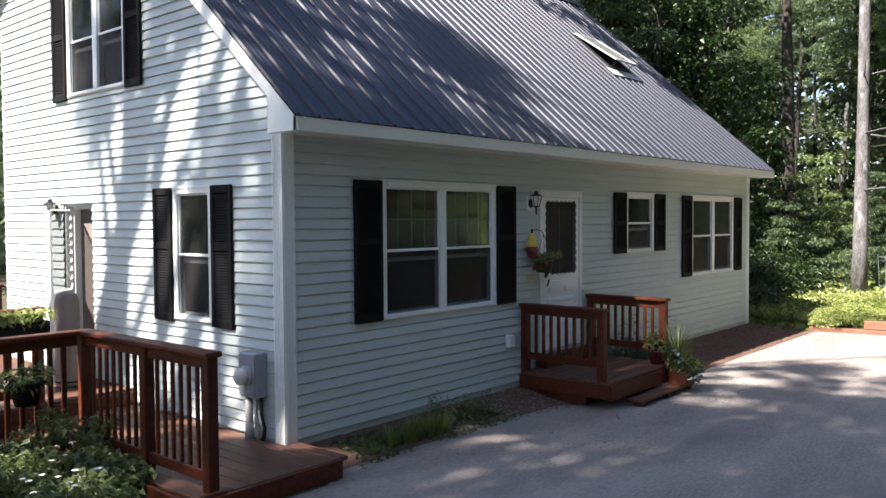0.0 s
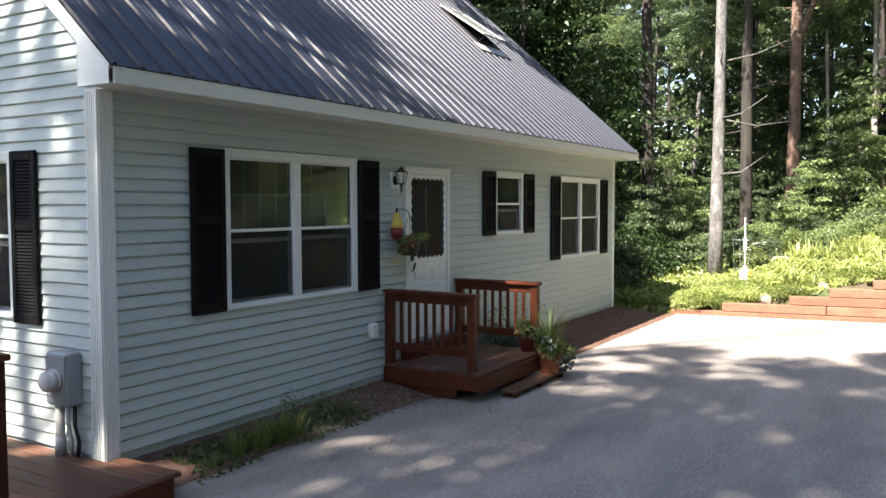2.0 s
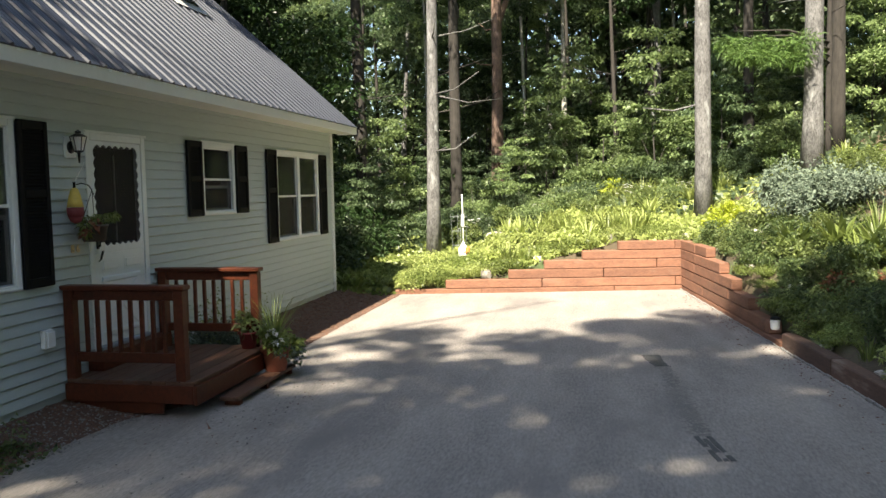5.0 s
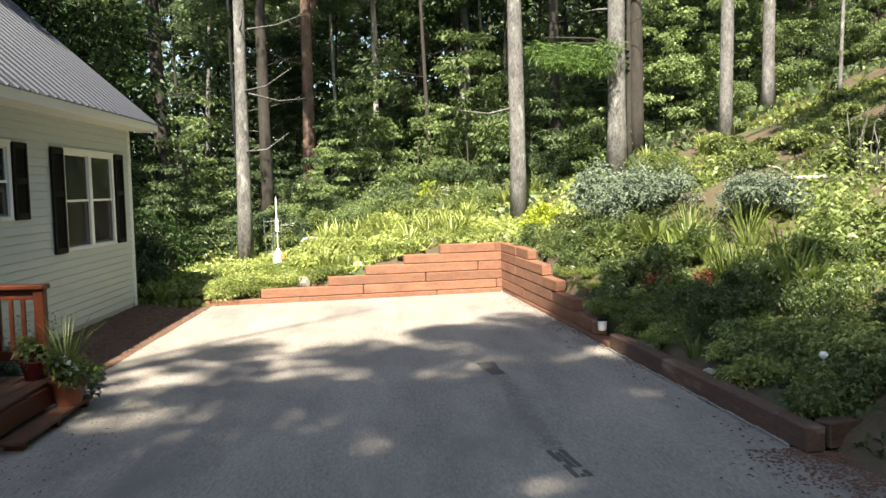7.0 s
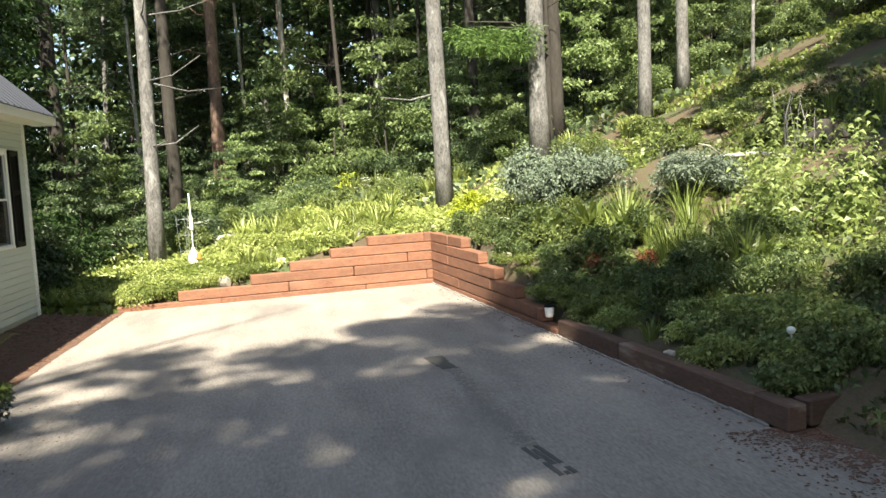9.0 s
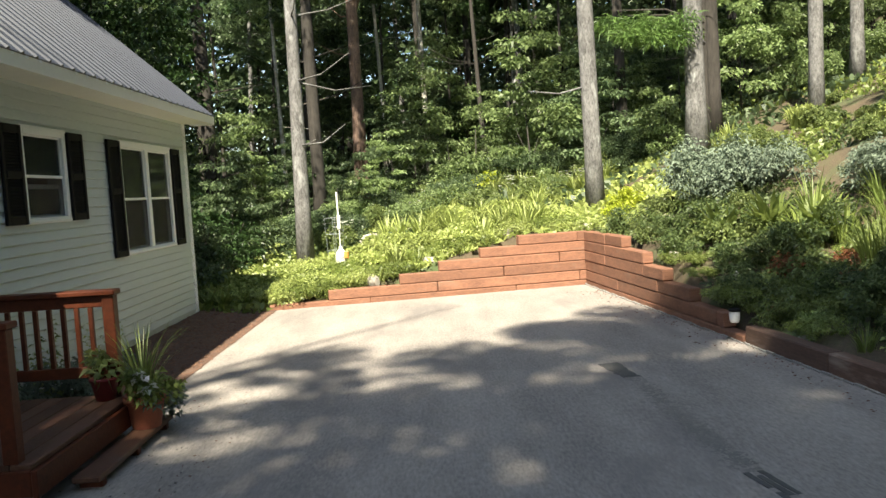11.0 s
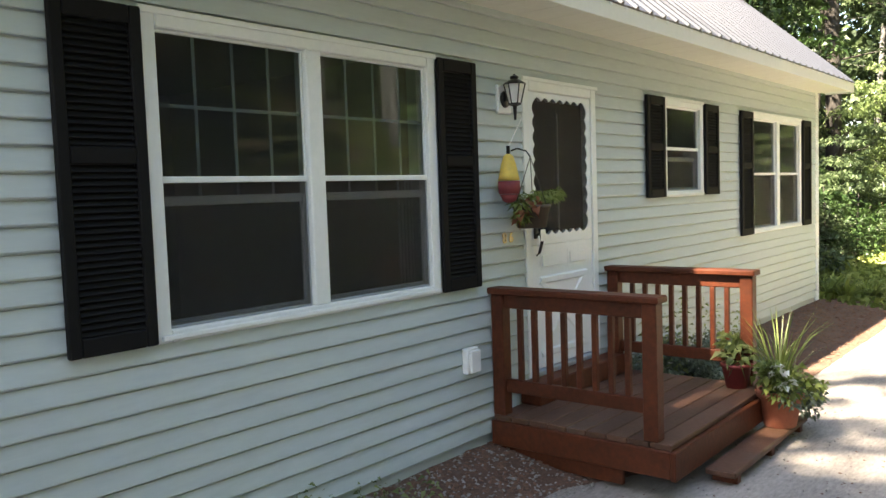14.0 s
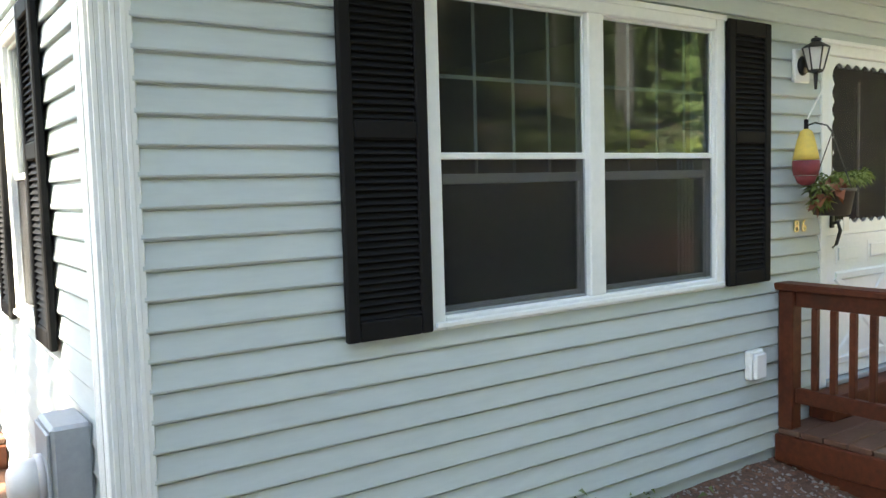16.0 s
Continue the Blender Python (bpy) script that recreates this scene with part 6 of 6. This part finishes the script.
def hanging_things():
    # painted float on a cord
    t = thing("lobster_float", "faded yellow and maroon wooden float hanging from the lamp", "buoy", (3.525, -0.12, 0.0))
    part("body", Shape().lathe([(0.014, 1.968), (0.032, 1.955), (0.048, 1.905), (0.062, 1.84), (0.07, 1.80)], (0, 0, 0), 16), YELLOW, t, "faded yellow upper body", True)
    part("band", Shape().lathe([(0.071, 1.797), (0.072, 1.75), (0.064, 1.715)], (0, 0, 0), 16), MAROON, t, "maroon lower band", True)
    part("tip", Shape().lathe([(0.06, 1.713), (0.044, 1.675), (0.02, 1.66)], (0, 0, 0), 12), MAROON, t, "", True)
    part("spindle", Shape().tube([(0, 0, 1.96), (0, 0, 2.02)], 0.012, 8), BLACK, t)
    part("cord", Shape().tube([(0, 0, 2.01), (0.04, -0.02, 2.09), (0.09, -0.045, 2.19)], 0.004, 5), WHITE, t)
    t2 = thing("hanging_basket", "brown hanging pot of trailing green and dull red plants", "hanging basket", (3.70, -0.17, 1.49))
    part("pot", Shape().lathe([(0.085, 0.0), (0.095, 0.004), (0.118, 0.13), (0.126, 0.13), (0.128, 0.15), (0.11, 0.15), (0.105, 0.12)], (0, 0, 0), 22), BROWNPOT, t2, "", True)
    part("soil", Shape().lathe([(0.106, 0.115), (0.05, 0.125), (0.01, 0.127)], (0, 0, 0), 16), MULCH, t2)
    for k in range(3):
        a = 2.1 * k + 0.5
        part("hanger", Shape().tube([(0.115 * math.cos(a), 0.115 * math.sin(a), 0.145), (0, 0, 0.46)], 0.003, 5), BLACKMETAL, t2)
    part("hook", Shape().tube([(0, 0, 0.46), (0.0, 0.03, 0.50), (0, 0.10, 0.52), (0, 0.18, 0.50)], 0.005, 6), BLACKMETAL, t2)
    part("foliage", leaf_cloud("basket_leaves", [(0, 0, 0.19, 0.11), (0.10, -0.03, 0.20, 0.09), (0.20, -0.02, 0.20, 0.07), (0.27, -0.02, 0.22, 0.04), (-0.1, 0, 0.15, 0.07), (-0.14, -0.02, 0.08, 0.04)], 110, 0.05, L_GRASS, 801, 0.36, 0.35), None, t2)
    part("flowers", leaf_cloud("basket_flowers", [(-0.13, -0.04, 0.13, 0.07), (-0.15, -0.03, 0.06, 0.05), (-0.08, -0.07, 0.15, 0.05)], 16, 0.055, L_RED, 802, 0.8, 0.8), None, t2, "dull red blossoms")
    part("plant_tag", Shape().chamfer(-0.035, -0.09, -0.085, 0.02, -0.086, -0.01, 0.002), LAMPGLASS, t2, "pale plant tag")


hanging_things()


def text_part(word, x, z, size, mat, parent):
    cu = bpy.data.curves.new("numeral", 'FONT')
    cu.body, cu.size, cu.extrude = word, size, 0.004
    tmp = bpy.data.objects.new("numeral_tmp", cu)
    scene.collection.objects.link(tmp)
    me = bpy.data.meshes.new_from_object(tmp.evaluated_get(bpy.context.evaluated_depsgraph_get()))
    bpy.data.objects.remove(tmp)
    me.materials.append(mat)
    ob = part("numeral", me, None, parent)
    ob.matrix_basis = pose(x, 0, z, 90, 0, 0)


t = thing("house_number", "small brass house number on the siding", "house number", (3.565, -0.027, 1.395))
text_part("8", 0.0, 0.0, 0.10, BRASS, t)
text_part("6", 0.075, 0.0, 0.10, BRASS, t)

t = thing("outlet_box", "white outdoor electrical outlet cover on the siding", "outlet", (3.175, -0.015, 0.70))
part("box", Shape().chamfer(-0.06, -0.045, -0.08, 0.06, 0.0, 0.08, 0.008), PLASTIC, t)
part("cover", Shape().chamfer(-0.05, -0.07, -0.072, 0.05, -0.046, 0.066, 0.01), PLASTIC, t)


def potted_plant(x, y, z):
    t = thing("potted_plant", "terracotta pot of spiky and trailing green plants on the step", "potted plant", (x, y, z))
    part("pot", Shape().lathe([(0.10, 0.0), (0.105, 0.005), (0.138, 0.20), (0.155, 0.20), (0.158, 0.25), (0.14, 0.25), (0.13, 0.2)], (0, 0, 0), 24), TERRACOTTA, t, "", True)
    part("soil", Shape().lathe([(0.132, 0.215), (0.06, 0.228), (0.01, 0.23)], (0, 0, 0), 16), MULCH, t)
    ob = part("spiky_tuft", blade_mesh("spiky_tuft", 52, 0.62, 0.011, L_GRASS, 810, 0.06, 0.6), None, t, "spiky upright leaves")
    ob.location = (0, 0, 0.22)
    part("trailing_leaves", leaf_cloud("trailing", [(0, 0, 0.32, 0.17), (-0.16, -0.05, 0.3, 0.13), (0.18, -0.02, 0.26, 0.13), (0.26, -0.1, 0.16, 0.1), (-0.2, 0.0, 0.42, 0.08), (0.05, -0.16, 0.26, 0.12)], 120, 0.048, L_GRASS, 811, 0.7, 0.7), None, t)
    part("pale_leaves", leaf_cloud("pale", [(0.24, -0.1, 0.15, 0.11), (-0.12, -0.14, 0.22, 0.1), (0.1, -0.17, 0.2, 0.1), (0.3, -0.08, 0.06, 0.1)], 60, 0.045, L_SILVER, 812, 0.7, 0.6), None, t)
    part("flowers", leaf_cloud("pot_flowers", [(-0.22, -0.06, 0.42, 0.04), (-0.18, -0.1, 0.33, 0.03)], 16, 0.05, L_WHITE, 813, 0.8, 0.9), None, t, "white blossoms")


potted_plant(4.86, -1.365, 0.09)
t = thing("flower_pot", "small dark maroon plastic pot on the landing", "pot", (4.90, -1.06, 0.305))
part("pot", Shape().lathe([(0.07, 0.0), (0.10, 0.15), (0.11, 0.15), (0.11, 0.17), (0.09, 0.17), (0.085, 0.14)], (0, 0, 0), 20), MAROON, t, "", True)
part("foliage", leaf_cloud("small_pot_leaves", [(0, 0, 0.22, 0.12), (0.05, 0.03, 0.3, 0.09)], 60, 0.07, L_SHRUB, 815, 0.8, 0.6), None, t)

# side door leaf standing open, grill under its cover, planters
a, b, z0, z1 = SD
t = thing("door_2", "storm door on the gable wall standing open over the deck", "door", (0, (a + b) / 2, z0), -90, "", "structure")
w, h = b - a, z1 - z0
s = Shape()
s.chamfer(-w / 2, -0.03, 0, -w / 2 + 0.07, 0.1, h, 0.006).chamfer(w / 2 - 0.07, -0.03, 0, w / 2, 0.1, h, 0.006).chamfer(-w / 2 + 0.07, -0.03, h - 0.07, w / 2 - 0.07, 0.1, h, 0.006)
part("door_frame", s, WHITE, t)
part("inner_door", Shape().chamfer(-w / 2 + 0.07, 0.05, 0.02, w / 2 - 0.07, 0.09, h - 0.07, 0.005), TAN, t, "grey-brown inner door in shade")
# the leaf hangs ajar from its far jamb
ajar = storm_leaf(0.005, 0.70, 0.04, h - 0.09, 1.35 - z0, 2.26 - z0, t)
ajar.matrix_basis = pose(-w / 2 + 0.07, -0.045, 0, 0, 0, -46)


def covered_grill(x, y, z):
    """Round grill under a loose canvas cover with soft folds."""
    t = thing("covered_grill", "round barbecue under a loose tan canvas cover on the deck", "barbecue", (x, y, z))
    t.scale = (0.42, 0.42, 0.92)
    s = Shape()
    sides, rows = 36, ((0.30, 0.02), (0.31, 0.2), (0.305, 0.55), (0.31, 0.85), (0.30, 1.0), (0.25, 1.09), (0.13, 1.13), (0.02, 1.14))
    for r, h in rows:
        for k in range(sides):
            a = 2 * math.pi * k / sides
            q = r * (1 + 0.045 * math.sin(7 * a + 2 * h) * (1.1 - h) + 0.02 * math.sin(13 * a + 5 * h))
            s.v.append((q * math.cos(a), q * math.sin(a), h))
    for i in range(len(rows) - 1):
        for k in range(sides):
            a, b = i * sides + k, i * sides + (k + 1) % sides
            s.f.append((a, b, b + sides, a + sides))
    s.f.append(tuple((len(rows) - 1) * sides + k for k in range(sides)))
    part("cover", s, TAN, t, "", True)
    part("drawstring", Shape().lathe([(0.318, 0.06), (0.322, 0.068), (0.318, 0.076)], (0, 0, 0), 30), BLACK, t, "dark cord round the hem", True)
    for k in range(3):
        a = 2.1 * k
        part("leg", Shape().tube([(0.2 * math.cos(a), 0.2 * math.sin(a), 0.0), (0.17 * math.cos(a), 0.17 * math.sin(a), 0.3)], 0.012, 8), BLACKMETAL, t)


covered_grill(-0.56, 3.2, 0.34)


def planter(x, y, z, label, leaf, seed, long=False):
    t = thing("planter", label, "planter", (x, y, z))
    if long:
        s = Shape().chamfer(-0.35, -0.1, 0, 0.35, 0.1, 0.18, 0.012)
        rows = [(-0.28 + 0.08 * k, 0, 0.22, 0.12) for k in range(8)]
    else:
        s = Shape().lathe([(0.09, 0), (0.13, 0.16), (0.145, 0.16), (0.145, 0.19), (0.125, 0.19), (0.12, 0.15)], (0, 0, 0), 20)
        rows = [(0, 0, 0.22, 0.16), (0.1, 0.03, 0.23, 0.12), (-0.12, -0.03, 0.23, 0.12)]
    part("pot", s, BLACK, t, "black plastic pot", not long)
    part("bracket", Shape().tube([(0, 0.09, 0.12), (0, 0.13, 0.2), (0, 0.14, 0.3)] if long else [(0, 0.12, 0.15), (0, 0.15, 0.2), (0, 0.15, 0.41)], 0.006, 6), BLACKMETAL, t)
    part("foliage", leaf_cloud("planter_leaves", rows, 90, 0.07, leaf, seed, 0.7, 0.45), None, t)


planter(-1.84, 1.13, 0.66, "black pot of dark green leaves hung on the deck railing", L_SHRUB, 820)
planter(-1.42, 2.53, 0.99, "long black planter of yellow-green plants hung on the railing", L_LILY, 821, True)

# things by the garden
t = thing("rain_gauge_post", "thin white garden post with a gauge beside the bank", "post", (13.7, -1.85, land(13.7, -1.85)))
part("pole", Shape().tube([(0, 0, -0.1), (0.01, 0, 0.7), (0, 0.01, 1.42)], 0.011, 8), PLASTIC, t, "", True)
part("gauge", Shape().chamfer(-0.025, -0.03, 0.75, 0.025, 0.03, 1.0, 0.006), LAMPGLASS, t)
t = thing("garden_jug", "white and orange plastic jug standing among plants", "jug", (13.65, -1.86, land(13.65, -1.86) + 0.1))
part("body", Shape().lathe([(0.09, 0), (0.10, 0.02), (0.10, 0.2), (0.05, 0.28), (0.03, 0.3), (0.03, 0.34)], (0, 0, 0), 16), PLASTIC, t, "", True)
part("label_panel", Shape().chamfer(-0.1, -0.14, 0.12, -0.02, -0.06, 0.24, 0.006), ORANGE, t, "orange side panel")
t = thing("plant_cage", "thin wire tomato cage standing on the bank", "plant support", (14.0, -1.72, land(14.0, -1.72)))
for k in range(4):
    a2 = math.pi / 2 * k
    part("wire", Shape().tube([(0.12 * math.cos(a2), 0.12 * math.sin(a2), -0.1), (0.18 * math.cos(a2), 0.18 * math.sin(a2), 0.95)], 0.003, 5), GREYMETAL, t)
for z, r in ((0.3, 0.145), (0.6, 0.162), (0.9, 0.178)):
    pts = [(r * math.cos(q * 0.5236), r * math.sin(q * 0.5236), z) for q in range(13)]
    part("hoop", Shape().tube(pts, 0.003, 5, False), GREYMETAL, t)
t = thing("garden_light", "small white solar garden light with a dark cap on the edging", "garden light", (7.02, -6.60, 0.20))
part("body", Shape().lathe([(0.04, 0.0), (0.05, 0.02), (0.055, 0.10), (0.05, 0.115)], (0, 0, 0), 16), PLASTIC, t, "", True)
part("cap", Shape().lathe([(0.06, 0.116), (0.055, 0.14), (0.02, 0.15)], (0, 0, 0), 16), BLACK, t, "dark cap", True)
for x, y, sc in ((3.95, -7.62, 0.27), (7.9, -6.95, 0.25)):
    t = thing("white_ornament", "small white garden ornament among the leaves", "ornament", (x, y, land(x, y) + 0.2))
    part("shell", Shape().lathe([(0.02, 0), (0.1 * sc, 0.01), (0.14 * sc, 0.03), (0.09 * sc, 0.05), (0.01, 0.055)], (0, 0, 0), 12), PLASTIC, t, "", True)
    part("stake", Shape().tube([(0, 0, -0.28), (0, 0, 0.02)], 0.008, 6), PVC, t)


# marks on the drive
def drive_skin(x, y):
    return drive_z(x) + 0.006 * noise.noise(Vector((x * 0.8, y * 0.8, 1)))


def patch(name, label, x0, y0, x1, y1, mat, seed, strips=1, width=0.09):
    g = random.Random(seed)
    s = Shape()
    dx, dy = x1 - x0, y1 - y0
    ln = math.hypot(dx, dy)
    ux, uy = dx / ln, dy / ln
    for k in range(strips):
        off = (k - (strips - 1) / 2) * 0.046
        wv = 0.019 if strips > 1 else width
        n = 9
        ring = []
        for i in range(n + 1):
            t2 = i / n
            ring.append((x0 + ux * ln * t2 - uy * (off + wv * g.uniform(0.7, 1.1)), y0 + uy * ln * t2 + ux * (off + wv * g.uniform(0.7, 1.1))))
        for i in range(n, -1, -1):
            t2 = i / n
            ring.append((x0 + ux * ln * t2 - uy * (off - wv * g.uniform(0.7, 1.1)), y0 + uy * ln * t2 + ux * (off - wv * g.uniform(0.7, 1.1))))
        m = len(ring)
        for i in range(n):
            if strips > 1 and g.random() < 0.14:
                continue
            p = [ring[i], ring[i + 1], ring[m - 2 - i], ring[m - 1 - i]]
            s.add([(x, y, drive_skin(x, y) + 0.0045) for x, y in p] + [(x, y, -0.01) for x, y in p], [(0, 1, 2, 3), (0, 4, 5, 1), (2, 6, 7, 3)])
    tagged(part(name, s, mat), label, "stain", kind="structure")


patch("tar_patch", "dark tar patch on the drive", 6.38, -5.16, 5.80, -5.24, TAR, 5)
patch("tyre_mark", "dark tyre marks on the drive", 3.40, -5.36, 2.84, -5.46, TAR, 6, 3)
s = Shape()
for k in range(60):
    x = 3.3 + k * 0.15
    s.box(x, wall_y(x) + 0.004, -0.002, x + 0.148, wall_y(x) + 0.03, 0.014 + 0.004 * (k % 3))
tagged(part("pavement_seam", s, FOUND), "pale gritty line where drive meets timber edging", "seam", kind="structure")
t = new("fallen_leaf", leaf_mesh("fallen_leaf", np.array([(3.02, -1.55, 0.03)]), np.array([(1.0, 0.4, 0.1)]), np.array([0.11]), np.array([0.08]), L_RED, np.random.default_rng(3)))
tagged(t, "dry brown fallen leaf on the drive", "leaf")


def crumbs(name, label, category, n, where, low, high, mat, seed, flat=0.5):
    """Small loose bits lying on the ground."""
    g = np.random.default_rng(seed)
    base = np.array([(1, 0, 0), (0, 1, 0), (-1, 0, 0), (0, -1, 0), (0, 0, 1), (0, 0, -1)], float)
    tri = [(0, 1, 4), (1, 2, 4), (2, 3, 4), (3, 0, 4), (1, 0, 5), (2, 1, 5), (3, 2, 5), (0, 3, 5)]
    sh = Shape()
    for k in range(n):
        x, y, z = where(g)
        r = g.uniform(low, high)
        a = g.uniform(0, 6.28)
        q = base * g.uniform(0.6, 1.3, (6, 1)) * np.array((r, r * g.uniform(0.4, 1.0), r * flat))
        c, s2 = math.cos(a), math.sin(a)
        sh.add([(x + p[0] * c - p[1] * s2, y + p[0] * s2 + p[1] * c, z + p[2]) for p in q], tri)
    tagged(part(name, sh, mat), label, category, kind="stuff")


def bed_height(x, y):
    k = min(max((0.02 - y) / (0.02 - mulch_edge(x) + 0.05), 0), 1)
    return 0.006 + 0.12 * (1 - k) ** 1.3


def in_bed(x0, x1, reach=1.0):
    def f(g):
        x = g.uniform(x0, x1)
        y = (mulch_edge(x) - 0.05) * reach * g.uniform(0, 1)
        return x, y, bed_height(x, y)
    return f


def on_drive(x0, x1, y0, y1):
    def f(g):
        return g.uniform(x0, x1), g.uniform(y0, y1), 0.006
    return f


CHIP = material("bark chips", (0.20, 0.105, 0.065), 0.95, (0.07, 0.04, 0.03), scale=14, fine=60, bump=0.4)
PEBBLE = material("grey pebbles", (0.30, 0.28, 0.26), 0.9, (0.11, 0.10, 0.09), scale=22, fine=70, bump=0.4)
crumbs("bark_chips", "loose bark chips strewn over the bed", "mulch", 3600, in_bed(2.0, 11.2), 0.012, 0.035, CHIP, 901, 0.35)
crumbs("pebbles", "small grey pebbles and debris beside the landing", "gravel", 950, in_bed(1.6, 3.45, 1.15), 0.006, 0.02, PEBBLE, 902, 0.6)
crumbs("pebbles", "small grey pebbles and debris at the edge of the drive", "gravel", 260, on_drive(1.0, 5.6, -2.0, -0.95), 0.004, 0.012, PEBBLE, 903, 0.6)
crumbs("leaf_litter", "dry bits of bark and leaf on the drive", "litter", 170, on_drive(2.6, 6.4, -2.1, -0.95), 0.005, 0.013, CHIP, 904, 0.3)
crumbs("leaf_litter", "dry bits of bark and leaf along the timber edging", "litter", 260, lambda g: (lambda x: (x, wall_y(x) + 0.03 + abs(g.normal()) * 0.2, 0.006))(g.uniform(3.4, 11.5)), 0.006, 0.02, CHIP, 905, 0.3)
crumbs("tyre_grime", "dark rubber grime worn into a tyre track", "stain", 700, lambda g: (lambda x: (x, -5.25 + 0.047 * (x - 5.78) + g.normal() * 0.05, 0.003))(g.uniform(3.4, 5.8)), 0.008, 0.03, STREAK, 906, 0.1)
REDSOIL = material("red-brown dirt", (0.19, 0.105, 0.072), 0.95, (0.10, 0.05, 0.034), scale=10, fine=60, bump=0.6)
crumbs("dirt_crumbs", "red-brown dirt washed over the edge of the drive", "dirt", 6000, lambda g: (lambda x: (x, wall_y(3.25) - 0.25 + 0.28 * g.normal() - 0.12 * (3.2 - x), 0.004))(3.25 - 1.9 * g.random() ** 1.3), 0.006, 0.02, REDSOIL, 907, 0.2)
